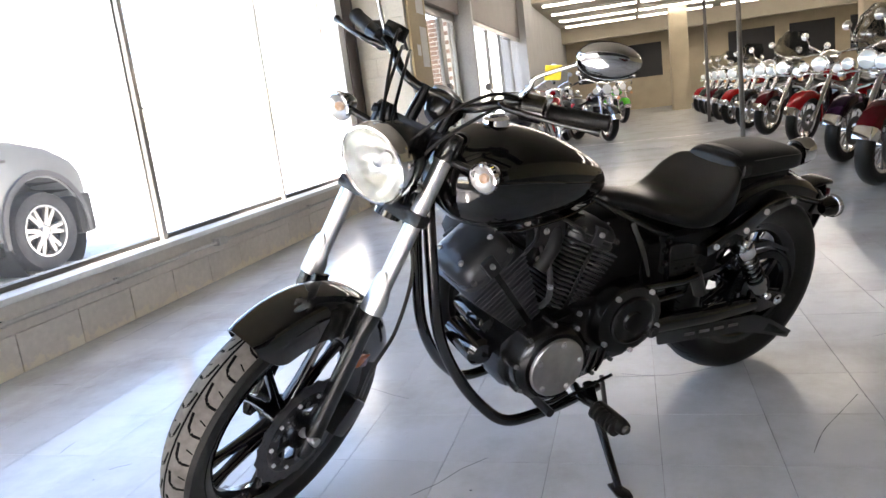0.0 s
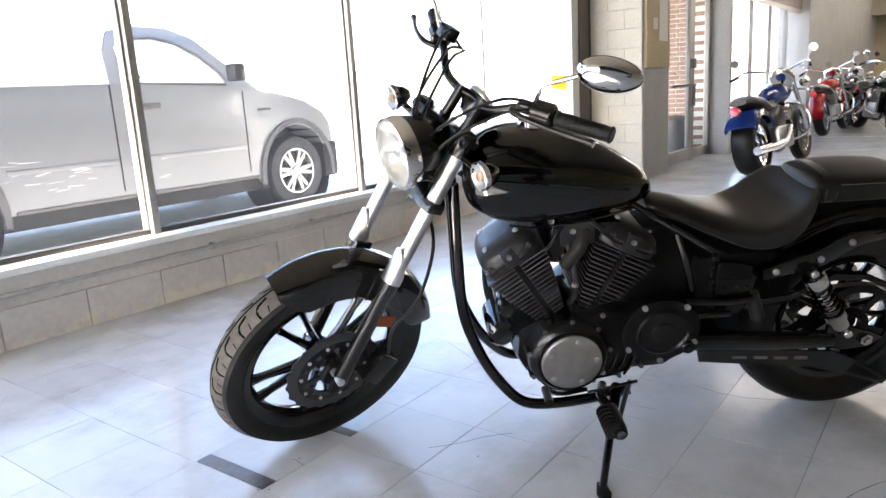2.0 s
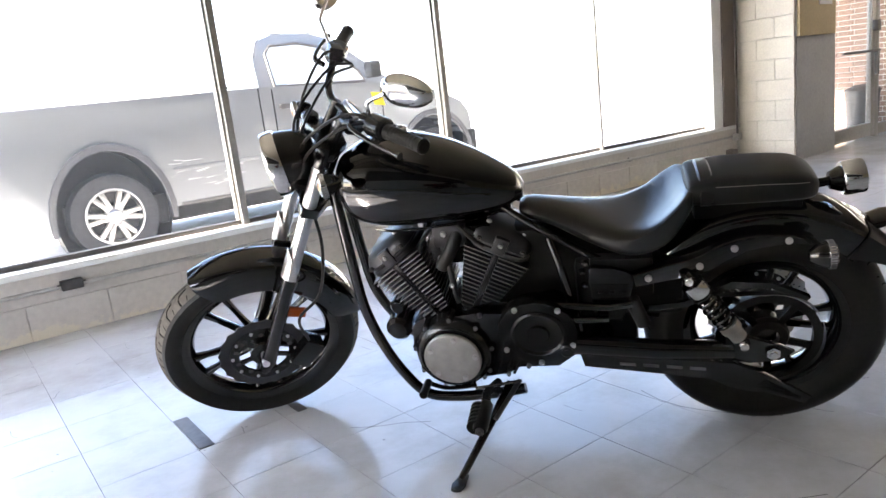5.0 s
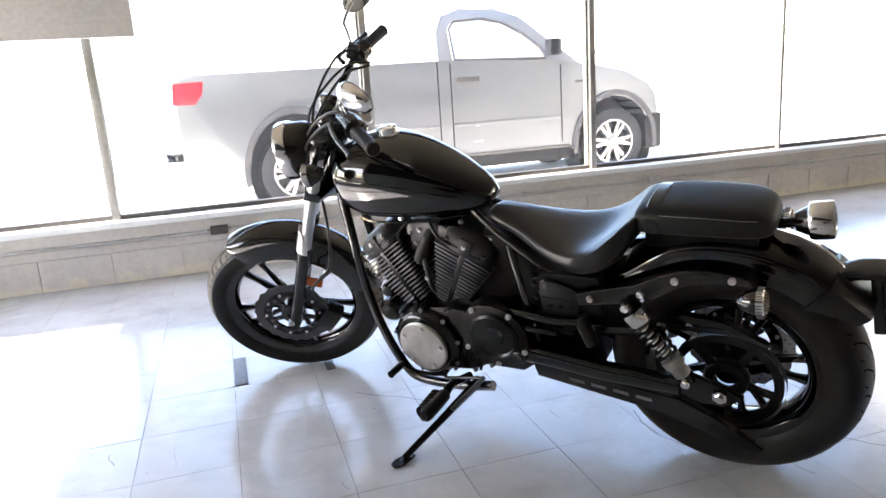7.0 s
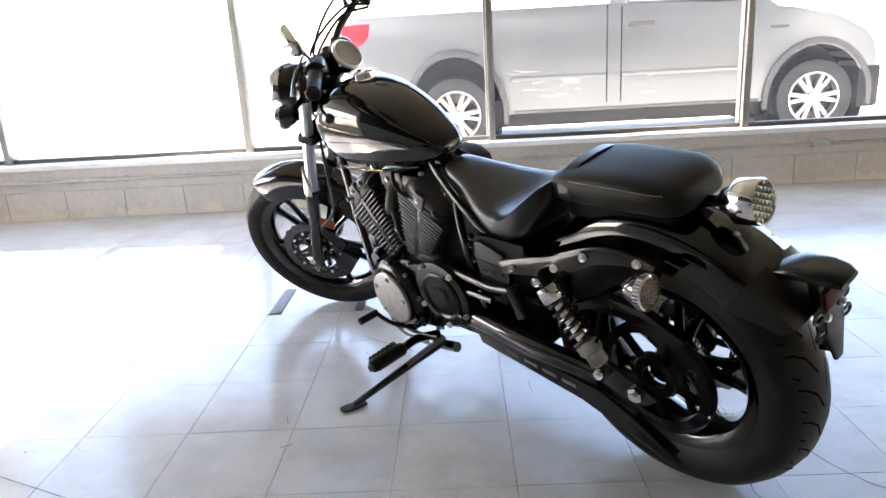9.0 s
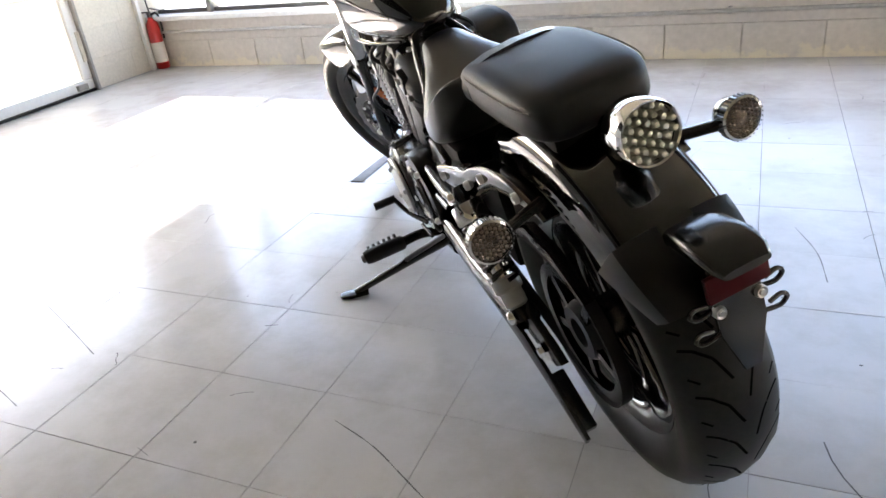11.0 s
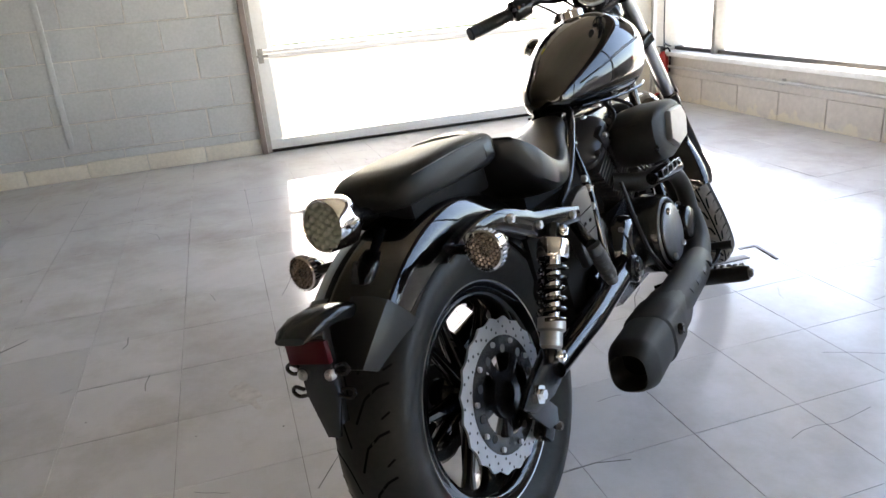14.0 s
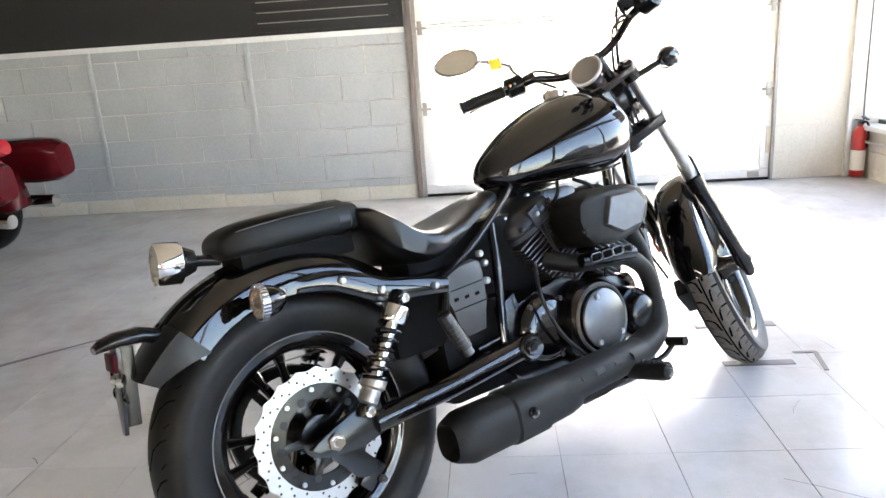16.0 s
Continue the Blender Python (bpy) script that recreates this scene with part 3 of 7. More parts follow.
bw.matrix_world = Matrix.Translation((11.62, 4.96, 0)) @ pose(0, 0, 0, 0, 0, -90)
structure("canopy", [(9.0, 11.9, 3.84, 6.4, 2.5, 2.66)], "column_grey", "flat canopy over the entrance outside")
brick_wall("wall_brick_2", 8.06, 8.5, 3.86, 2.6, "red brick edge outside the shop window")

# far bin outside the entrance
bm = bmesh.new()
lathe(bm, [(0.0, 0), (0.17, 0.0), (0.20, 0.55), (0.21, 0.60), (0.19, 0.62), (0.10, 0.66), (0, 0.67)], Matrix.Translation((11.25, 3.6, -0.1)), 20)
tagged(finish("bin", bm, "steel_dark"), "grey bin outside the entrance", "bin")

# ---- the black cruiser ----
LEAN, HEADING, STEER = 14.2, 130.3, 31.0
BIKE = Matrix.Translation((3.230, 0.4225, 0.004)) @ pose(0, 0, 0, 0, 0, HEADING) @ pose(0, 0, 0, -LEAN, 0, 0)
bike = tagged(new("motorcycle"), "glossy black cruiser motorcycle leaning on its side stand", "motorcycle")
RW, FW = 0.329, 0.338
REAR = Vector((0, 0, 0.327))
HEAD = Vector((1.684, -0.032, 0))                       # where the steering axis meets the ground
AX_S = Vector((-math.sin(radians(29)), 0.030, math.cos(radians(29)))).normalized()
AX_N = Vector((math.cos(radians(29)), 0, math.sin(radians(29))))
c_, s_ = math.cos(radians(STEER)), math.sin(radians(STEER))
ST_N = AX_N * c_ + Vector((0, 1, 0)) * s_
ST_Y = Vector((0, 1, 0)) * c_ - AX_N * s_


def S(s, n, y):
    """A point of the steered front end: along the axis, ahead of it, to its left."""
    return HEAD + AX_S * s + ST_N * n + ST_Y * y


def frame_of(origin, zdir, xhint=(0, 0, 1)):
    z = Vector(zdir).normalized()
    x = Vector(xhint) - z * Vector(xhint).dot(z)
    if x.length < 1e-4:
        x = z.orthogonal()
    x.normalize()
    y = z.cross(x)
    m = Matrix((x, y, z)).transposed().to_4x4()
    m.translation = origin
    return m


def wheel(name, m, r_tyre, width, r_rim, rim_w, spokes, label):
    """m: wheel frame, z along the axle to the bike's left."""
    bm = bmesh.new()
    prof = [(r_rim - 0.012, -rim_w), (r_rim + 0.008, -rim_w - 0.004), (r_rim + 0.010, -rim_w + 0.004), (r_rim - 0.014, -rim_w + 0.014),
            (r_rim - 0.022, 0), (r_rim - 0.014, rim_w - 0.014), (r_rim + 0.010, rim_w - 0.004), (r_rim + 0.008, rim_w + 0.004), (r_rim - 0.012, rim_w),
            (r_rim - 0.024, rim_w - 0.010), (r_rim - 0.034, 0), (r_rim - 0.024, -rim_w + 0.010)]
    lathe(bm, prof, m, 56, closed=True)
    rim = part(name, bm, "gloss_black", bike, label)
    bm = bmesh.new()
    w = width / 2
    prof = [(r_rim, -rim_w + 0.006), (r_rim + 0.012, -rim_w - 0.006), (r_rim + (r_tyre - r_rim) * 0.45, -w), (r_rim + (r_tyre - r_rim) * 0.68, -w * 0.97),
            (r_tyre - 0.020, -w * 0.78), (r_tyre - 0.006, -w * 0.42), (r_tyre, 0), (r_tyre - 0.006, w * 0.42), (r_tyre - 0.020, w * 0.78),
            (r_rim + (r_tyre - r_rim) * 0.68, w * 0.97), (r_rim + (r_tyre - r_rim) * 0.45, w), (r_rim + 0.012, rim_w + 0.006), (r_rim, rim_w - 0.006)]
    lathe(bm, prof, m, 72, closed=True)
    tyre = part("tyre", bm, "rubber", rim, "black road tyre with curved tread grooves")
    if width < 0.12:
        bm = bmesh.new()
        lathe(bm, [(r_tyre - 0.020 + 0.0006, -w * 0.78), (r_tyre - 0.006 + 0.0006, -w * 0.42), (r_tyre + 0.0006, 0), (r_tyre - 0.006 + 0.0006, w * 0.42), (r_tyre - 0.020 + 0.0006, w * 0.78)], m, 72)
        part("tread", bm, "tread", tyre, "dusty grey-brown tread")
    # tread grooves: dark strips in the crown
    bm = bmesh.new()

    def crown(a, y):
        f = min(1.0, abs(y) / w)
        r = r_tyre - 0.006 * min(1, f / 0.42) if f < 0.42 else r_tyre - 0.006 - 0.014 * (f - 0.42) / 0.36
        r += 0.0014
        return m @ Vector((r * math.cos(a), r * math.sin(a), y))

    def strip(path, hw):
        for (a0, y0), (a1, y1) in zip(path[:-1], path[1:]):
            d = Vector((a1 - a0, (y1 - y0) / r_tyre))
            nrm = Vector((-d.y, d.x)).normalized() * (hw / r_tyre)
            q = [crown(a0 + nrm.x, y0 + nrm.y * r_tyre), crown(a1 + nrm.x, y1 + nrm.y * r_tyre), crown(a1 - nrm.x, y1 - nrm.y * r_tyre), crown(a0 - nrm.x, y0 - nrm.y * r_tyre)]
            bm.faces.new([bm.verts.new(p) for p in q])
    nb = 26 if width > 0.12 else 30
    for k in range(nb):
        a = 2 * math.pi * k / nb
        da = 2 * math.pi / nb
        for sg in (1, -1):
            o = a + (da / 2 if sg < 0 else 0)
            if width > 0.12:
                strip([(o, sg * w * 0.10), (o + da * 0.5, sg * w * 0.30), (o + da * 0.75, sg * w * 0.55), (o + da * 0.85, sg * w * 0.76)], 0.0022)
                strip([(o + da * 0.1, sg * w * 0.62), (o + da * 0.25, sg * w * 0.78)], 0.0018)
            else:
                strip([(o, sg * w * 0.16), (o + da * 0.45, sg * w * 0.26), (o + da * 0.62, sg * w * 0.50), (o + da * 0.62, sg * w * 0.78)], 0.0033)
                strip([(o + da * 0.1, sg * w * 0.52), (o + da * 0.2, sg * w * 0.76)], 0.0016)
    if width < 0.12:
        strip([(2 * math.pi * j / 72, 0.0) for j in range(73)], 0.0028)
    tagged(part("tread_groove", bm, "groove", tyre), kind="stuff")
    for k in range(spokes):
        bm = bmesh.new()
        pair = k // 2
        a = 2 * math.pi * (pair + 0.5) / (spokes // 2) + (0.19 if k % 2 else -0.19)
        a0 = 2 * math.pi * (pair + 0.5) / (spokes // 2) + (0.30 if k % 2 else -0.30) * 0.55
        p0 = Vector((0.035 * math.cos(a0), 0.035 * math.sin(a0), 0))
        p1 = Vector(((r_rim - 0.02) * math.cos(a), (r_rim - 0.02) * math.sin(a), 0))
        d = (p1 - p0).normalized()
        t = Vector((-d.y, d.x, 0))
        loops = []
        for f, hw, hh in ((0, 0.016, 0.022), (0.3, 0.010, 0.016), (0.75, 0.009, 0.012), (1, 0.014, 0.016)):
            c = p0.lerp(p1, f)
            loops.append([m @ (c + t * hw * u + Vector((0, 0, hh * v))) for u, v in ((-1, -0.5), (-0.5, -1), (0.5, -1), (1, -0.5), (1, 0.5), (0.5, 1), (-0.5, 1), (-1, 0.5))])
        rings(bm, loops)
        part("spoke", bm, "gloss_black", rim)
    bm = bmesh.new()
    lathe(bm, [(0.0, -0.075), (0.028, -0.075), (0.032, -0.05), (0.045, -0.028), (0.045, 0.028), (0.032, 0.05), (0.028, 0.075), (0.0, 0.075)], m, 28)
    part("hub", bm, "satin_black", rim)
    return rim


def brake_disc(m, z, r, parent, mat, label):
    """Scalloped rotor with drilled look, and its dark carrier. m: wheel frame."""
    bm = bmesh.new()
    n = 120
    outer, inner = [], []
    for k in range(n):
        a = 2 * math.pi * k / n
        ro = r - 0.0065 * (0.5 + 0.5 * math.cos(a * 20)) ** 0.6
        outer.append((ro * math.cos(a), ro * math.sin(a)))
        ri = r - 0.040 + 0.002 * math.cos(a * 10)
        inner.append((ri * math.cos(a), ri * math.sin(a)))
    vo = [[bm.verts.new(m @ Vector((x, y, z + h))) for x, y in lst] for lst, h in ((outer, -0.0022), (outer, 0.0022), (inner, 0.0022), (inner, -0.0022))]
    for i in range(4):
        a, b = vo[i], vo[(i + 1) % 4]
        for j in range(n):
            bm.faces.new((a[j], a[(j + 1) % n], b[(j + 1) % n], b[j]))
    disc = part("brake_disc", bm, mat, parent, label)
    bm = bmesh.new()
    for k in range(60):
        a = 2 * math.pi * k / 60
        rr = r - (0.010, 0.020, 0.030)[k % 3]
        for sg in (-1, 1):
            lathe(bm, [(0.0, sg * 0.0026), (0.0030, sg * 0.0026)], m @ Matrix.Translation((rr * math.cos(a), rr * math.sin(a), z)), 8)
    tagged(part("drilled_hole", bm, "dark_panel", disc), kind="stuff")
    bm = bmesh.new()
    lathe(bm, [(r - 0.068, z - 0.004), (r - 0.036, z - 0.003), (r - 0.036, z + 0.003), (r - 0.068, z + 0.004)], m, 40, closed=True)
    carrier = part("disc_carrier", bm, "satin_black", parent)
    bm = bmesh.new()
    lathe(bm, [(0.024, z - 0.008), (0.046, z - 0.006), (0.046, z + 0.006), (0.024, z + 0.008)], m, 28, closed=True)
    part("carrier_hub", bm, "satin_black", carrier)
    for k in range(5):
        bm = bmesh.new()
        box(bm, 0.040, r - 0.060, -0.009, 0.009, z - 0.004, z + 0.004, m @ pose(0, 0, 0, 0, 0, 72 * k + 36), 0.002)
        part("carrier_arm", bm, "satin_black", carrier)
    bm = bmesh.new()
    for k in range(10):
        a = 2 * math.pi * (k + 0.5) / 10
        lathe(bm, [(0.0, z - 0.008), (0.005, z - 0.008), (0.006, z), (0.005, z + 0.008), (0.0, z + 0.008)], m @ Matrix.Translation(((r - 0.046) * math.cos(a), (r - 0.046) * math.sin(a), 0)), 10)
    tagged(part("disc_bolt", bm, "alu", parent), kind="stuff")
    bm = bmesh.new()
    for k in range(10):
        a = 2 * math.pi * k / 10
        for sg in (-1, 1):
            lathe(bm, [(0.0, sg * 0.0045), (0.0085, sg * 0.0045)], m @ Matrix.Translation(((r - 0.056) * math.cos(a), (r - 0.062) * math.sin(a), z)), 14)
    tagged(part("carrier_hole", bm, "dark_panel", parent), kind="stuff")
    return disc


# wheel frames
m_rear = frame_of(REAR - Vector((0, 0.005, 0)), (0, 1, 0), (1, 0, 0))
F_AXLE = S(0.3385, 0.060, 0)
m_front = frame_of(F_AXLE, ST_Y, ST_N)
rear_wheel = wheel("rear_wheel", m_rear, RW, 0.164, 0.212, 0.054, 10, "gloss black cast rear wheel with paired spokes")
front_wheel = wheel("front_wheel", m_front, FW, 0.104, 0.252, 0.034, 10, "gloss black cast front wheel with paired spokes")
bm = bmesh.new()
lathe(bm, [(0.2185, -0.0575), (0.2215, -0.0590), (0.2225, -0.0570), (0.2190, -0.0560)], m_rear, 72, closed=True)
part("rim_edge", bm, "brushed", rear_wheel, "thin machined rim edge")
brake_disc(m_rear, -0.085, 0.149, rear_wheel, "alu", "bright scalloped brake disc")
brake_disc(m_front, 0.072, 0.149, front_wheel, "gunmetal_dark", "dark scalloped brake disc")


def bolt(pos, axis, r=0.008, parent=None, mat="alu"):
    bm = bmesh.new()
    lathe(bm, [(0.0, 0.007), (r * 0.45, 0.007), (r * 0.5, 0.004), (r * 0.85, 0.006), (r, 0.003), (r, -0.004), (0, -0.004)], frame_of(Vector(pos), axis), 12)
    return part("bolt", bm, mat, parent or bike)


def rod(name, pts, r, mat, parent=None, label="", seg=12, smooth=0):
    bm = bmesh.new()
    tube(bm, pts, r, seg, smooth)
    return part(name, bm, mat, parent or bike, label)


# rear: pulley, belt, swing arm, guards
bm = bmesh.new()
lathe(bm, [(0.116, 0.080), (0.138, 0.078), (0.140, 0.100), (0.116, 0.100)], m_rear, 40, closed=True)
part("pulley", bm, "left_shade_black", rear_wheel, "black drive pulley")
bm = bmesh.new()
lathe(bm, [(0.03, 0.078), (0.058, 0.080), (0.058, 0.091), (0.052, 0.100), (0.03, 0.100)], m_rear, 32, closed=True)
part("pulley_hub", bm, "rubber", rear_wheel)
for k in range(5):
    bm = bmesh.new()
    box(bm, 0.05, 0.12, -0.010, 0.010, 0.086, 0.096, m_rear @ pose(0, 0, 0, 0, 0, 72 * k + 20))
    part("pulley_arm", bm, "left_shade_black", rear_wheel)
bm = bmesh.new()
belt = [(REAR.x + 0.146 * math.cos(a), REAR.z + 0.146 * math.sin(a)) for a in [radians(95 + 175 * k / 16) for k in range(17)]]
belt += [(0.60 + 0.05 * math.cos(a), 0.41 + 0.05 * math.sin(a)) for a in [radians(-85 + 175 * k / 8) for k in range(9)]]
loop = [[Vector((x, y, z)) for x, z in belt] for y in (0.078, 0.100)]
rings(bm, loop, close_ends=False)
part("drive_belt", bm, "rubber", bike)
for sg in (1, -1):
    bm = bmesh.new()
    tube(bm, [(0.53, sg * 0.150, 0.365), (0.30, sg * 0.158, 0.345), (0.10, sg * 0.150, 0.330)], [0.030, 0.029, 0.026], 14)
    arm = part("swing_arm", bm, "gloss_black", bike, "gloss black swing arm tube")
    bm = bmesh.new()
    prism(bm, [(0.12, 0.05), (0.08, 0.055), (-0.02, 0.018), (-0.055, 0.0), (-0.02, -0.028), (0.06, -0.035), (0.12, -0.02)], -0.008, 0.008,
          Matrix.Translation((0, sg * 0.152, REAR.z)) @ Matrix(((1, 0, 0, 0), (0, 0, -1, 0), (0, 1, 0, 0), (0, 0, 0, 1))), 0.002)
    part("axle_plate", bm, "satin_black", arm)
    bm = bmesh.new()
    lathe(bm, [(0.0, 0.018), (0.010, 0.018), (0.012, 0.010), (0.019, 0.010), (0.019, 0.0), (0, 0)], frame_of(Vector((0, sg * 0.160, REAR.z)), (0, sg, 0)), 6)
    part("axle_nut", bm, "chrome", arm)
    bolt((0.53, sg * 0.185, 0.365), (0, sg, 0), 0.02, arm, "satin_black")
rod("swing_arm_bridge", [(0.44, 0.14, 0.355), (0.44, -0.14, 0.355)], 0.03, "gloss_black")
# belt guard with slots, left
bm = bmesh.new()
G = Matrix(((1, 0, 0, 0), (0, 0, -1, 0.168), (0, 1, 0, 0), (0, 0, 0, 1)))
top = [(0.50, 0.345), (0.10, 0.300), (0.02, 0.262), (-0.10, 0.185)]
bot = [(-0.085, 0.162), (0.06, 0.218), (0.16, 0.250), (0.49, 0.300)]
prism(bm, top + bot, -0.004, 0.004, G, 0.001)
prism(bm, [(0.02, 0.252), (-0.080, 0.186), (-0.072, 0.172), (0.05, 0.222)], -0.004, 0.030, G, 0.004)
guard = part("belt_guard", bm, "satin_black", bike, "black lower belt guard with slots")
for k in range(4):
    bm = bmesh.new()
    x = 0.40 - k * 0.062
    zz = 0.318 - (0.49 - x) * 0.105
    prism(bm, [(x, zz - 0.005), (x - 0.042, zz - 0.010), (x - 0.042, zz - 0.001), (x, zz + 0.004)], -0.0062, 0.0062, G)
    part("slot", bm, "strip_grey", guard)
bm = bmesh.new()
prism(bm, [(0.46, 0.455), (0.30, 0.455), (0.22, 0.46), (0.10, 0.52), (0.0, 0.51), (-0.10, 0.46), (-0.09, 0.45), (0.0, 0.495), (0.10, 0.50), (0.21, 0.445), (0.30, 0.435), (0.46, 0.435)], -0.012, 0.012,
      Matrix.Translation((0, -0.075, 0)) @ G, 0.002)
part("belt_cover", bm, "satin_black", bike)
# caliper on the rear disc
bm = bmesh.new()
box(bm, -0.034, 0.034, -0.022, 0.02, -0.020, 0.020, Matrix.Translation((0.085, -0.10, 0.212)) @ pose(0, 0, 0, 0, -40, 0), 0.010)
cal = part("rear_caliper", bm, "satin_black", bike, "dark rear brake caliper")
for x, z in ((0.066, 0.228), (0.104, 0.196)):
    bolt((x, -0.124, z), (0, -1, 0), 0.009, cal, "steel_dark")
bm = bmesh.new()
prism(bm, [(-0.015, 0.315), (0.03, 0.325), (0.095, 0.245), (0.085, 0.215), (0.045, 0.225), (0.0, 0.28)], -0.005, 0.005, Matrix.Translation((0, -0.30, 0)) @ G, 0.002)
part("caliper_bracket", bm, "satin_black", cal)

# shocks
for sg in (1, -1):
    T, B = Vector((0.216, sg * 0.165, 0.574)), Vector((0.077, sg * 0.165, 0.367))
    d = (B - T).normalized()
    m = frame_of(T, d)
    L = (B - T).length
    bm = bmesh.new()
    lathe(bm, [(0.0, -0.016), (0.012, -0.016), (0.016, 0.0), (0.012, 0.018), (0.014, L * 0.5), (0.014, L - 0.02), (0.016, L), (0.012, L + 0.015), (0, L + 0.015)], m, 20)
    shock = part("shock_absorber", bm, "satin_black", bike, "twin rear shock with chrome cap and black spring")
    bm = bmesh.new()
    lathe(bm, [(0.012, 0.018), (0.031, 0.020), (0.033, 0.026), (0.033, 0.052), (0.030, 0.058), (0.012, 0.058)], m, 24)
    part("cap", bm, "chrome", shock, "chrome shock cap")
    bm = bmesh.new()
    turns, n = 6, 72
    tube(bm, [m @ Vector((0.026 * math.cos(2 * math.pi * turns * k / n), 0.026 * math.sin(2 * math.pi * turns * k / n), 0.060 + (L - 0.125) * k / n)) for k in range(n + 1)], 0.0052, 8)
    part("spring", bm, "gloss_black", shock)
    bm = bmesh.new()
    lathe(bm, [(0.016, 0.055), (0.016, L - 0.07)], m, 18)
    part("damper_rod", bm, "chrome", shock)
    bm = bmesh.new()
    lathe(bm, [(0.014, L - 0.075), (0.028, L - 0.072), (0.028, L - 0.050), (0.022, L - 0.045), (0.022, L - 0.018), (0.014, L - 0.012)], m, 20)
    part("lower_sleeve", bm, "brushed", shock)
    bolt(T + Vector((0, sg * 0.022, 0)), (0, sg, 0), 0.012, shock, "chrome")
    bolt(B + Vector((0, sg * 0.022, 0)), (0, sg, 0), 0.013, shock, "chrome")

# rear fender: crowned arc over the wheel
def fender(name, m, r, half, a0, a1, depth, label, parent, thick=0.004, n=36, taper=False, domed=False):
    bm = bmesh.new()
    loops = []
    prof = [(-1.0, -1.0), (-0.99, -0.55), (-0.93, -0.22), (-0.78, -0.06), (-0.45, 0.0), (0, 0.012 / depth if depth else 0), (0.45, 0.0), (0.78, -0.06), (0.93, -0.22), (0.99, -0.55), (1.0, -1.0)]
    if domed:
        prof = [(math.copysign(abs(math.cos(t)) ** 0.62, math.cos(t)), -1 + math.sin(t) ** 0.55) for t in [math.pi * (1 - k / 16) for k in range(1, 16)]]
        prof = [(-1.0, -1.0)] + prof + [(1.0, -1.0)]
    for k in range(n + 1):
        f = k / n
        a = radians(a0 + (a1 - a0) * f)
        e = min(1.0, min(f, 1 - f) / 0.08)
        dd = depth * (0.35 + 0.65 * e ** 0.5) if taper else depth
        q = min(f, 1 - f) * n
        hw = half * (1 if q >= 4 or not taper else (0.72, 0.88, 0.95, 0.985)[int(q + 1e-6)])
        ring = []
        for u, v in prof:
            rr = r + v * dd
            ring.append(m @ Vector((rr * math.cos(a), rr * math.sin(a), u * hw)))
        for u, v in reversed(prof):
            rr = r + v * dd - thick
            ring.append(m @ Vector((rr * math.cos(a), rr * math.sin(a), u * (hw - thick))))
        loops.append(ring)
    rings(bm, loops)
    return part(name, bm, "gloss_black", parent, label)


m_fr = frame_of(Vector((0.005, 0, 0.345)), (0, -1, 0), (1, 0, 0))
fend = fender("rear_fender", m_fr, 0.377, 0.090, 12, 134, 0.085, "gloss black steel rear fender", bike)
for sg in (1, -1):
    bm = bmesh.new()
    pts = [(0.350, 0.570), (0.27, 0.585), (0.190, 0.599), (0.14, 0.622), (0.07, 0.648), (-0.03, 0.650), (-0.10, 0.632)]
    sp = smooth_path([(x, sg * (0.147 - 0.09 * (0.315 - x)), z) for x, z in pts], 4)
    loops = []
    for i, p in enumerate(sp):
        d = (sp[min(i + 1, len(sp) - 1)] - sp[max(i - 1, 0)]).normalized()
        nn = Vector((-d.z, 0, d.x))
        f = i / (len(sp) - 1)
        hw = 0.018 + 0.010 * math.sin(math.pi * min(1, f / 0.75)) - 0.016 * max(0, f - 0.75) / 0.25
        loops.append([p + nn * hw * u + Vector((0, sg * v, 0)) for u, v in ((-1, -0.012), (1, -0.012), (1, 0.010), (0.94, 0.015), (0.82, 0.017), (0, 0.0175), (-0.82, 0.017), (-0.94, 0.015), (-1, 0.010))])
    rings(bm, loops)
    strut = part("fender_strut", bm, "gloss_black", bike, "gloss black fender strut with bright bolts")
    for x, z in ((0.315, 0.578), (0.185, 0.600), (0.100, 0.642), (-0.030, 0.650)):
        bolt((x, sg * (0.166 - 0.09 * (0.315 - x)), z), (0, sg, 0), 0.0095, strut)

# pillion pad and solo seat
def loft_seat(name, stations, mat, label, n=28, eu=0.55, ev=0.65):
    """stations: x, z_top, z_bottom, half width, crown (drop of the top towards the sides)"""
    bm = bmesh.new()
    xs = smooth_path([Vector((s[0], s[1], s[2])) for s in stations], 5)
    ws = smooth_path([Vector((s[0], s[3], s[4])) for s in stations], 5)
    loops = []
    for a, b in zip(xs, ws):
        x, zt, zb, hw, cr = a.x, a.y, a.z, b.y, b.z
        ring = []
        for k in range(n):
            t = 2 * math.pi * k / n
            c, s = math.cos(t), math.sin(t)
            u = math.copysign(abs(c) ** eu, c)
            v = math.copysign(abs(s) ** ev, s)
            zc = (zt + zb) / 2
            hh = (zt - zb) / 2
            z = zc + v * hh - (cr * (abs(u) ** 2.2) if v > 0 else 0)
            ring.append(Vector((x, u * hw, z)))
        loops.append(ring)
    rings(bm, loops)
    return part(name, bm, mat, bike, label)


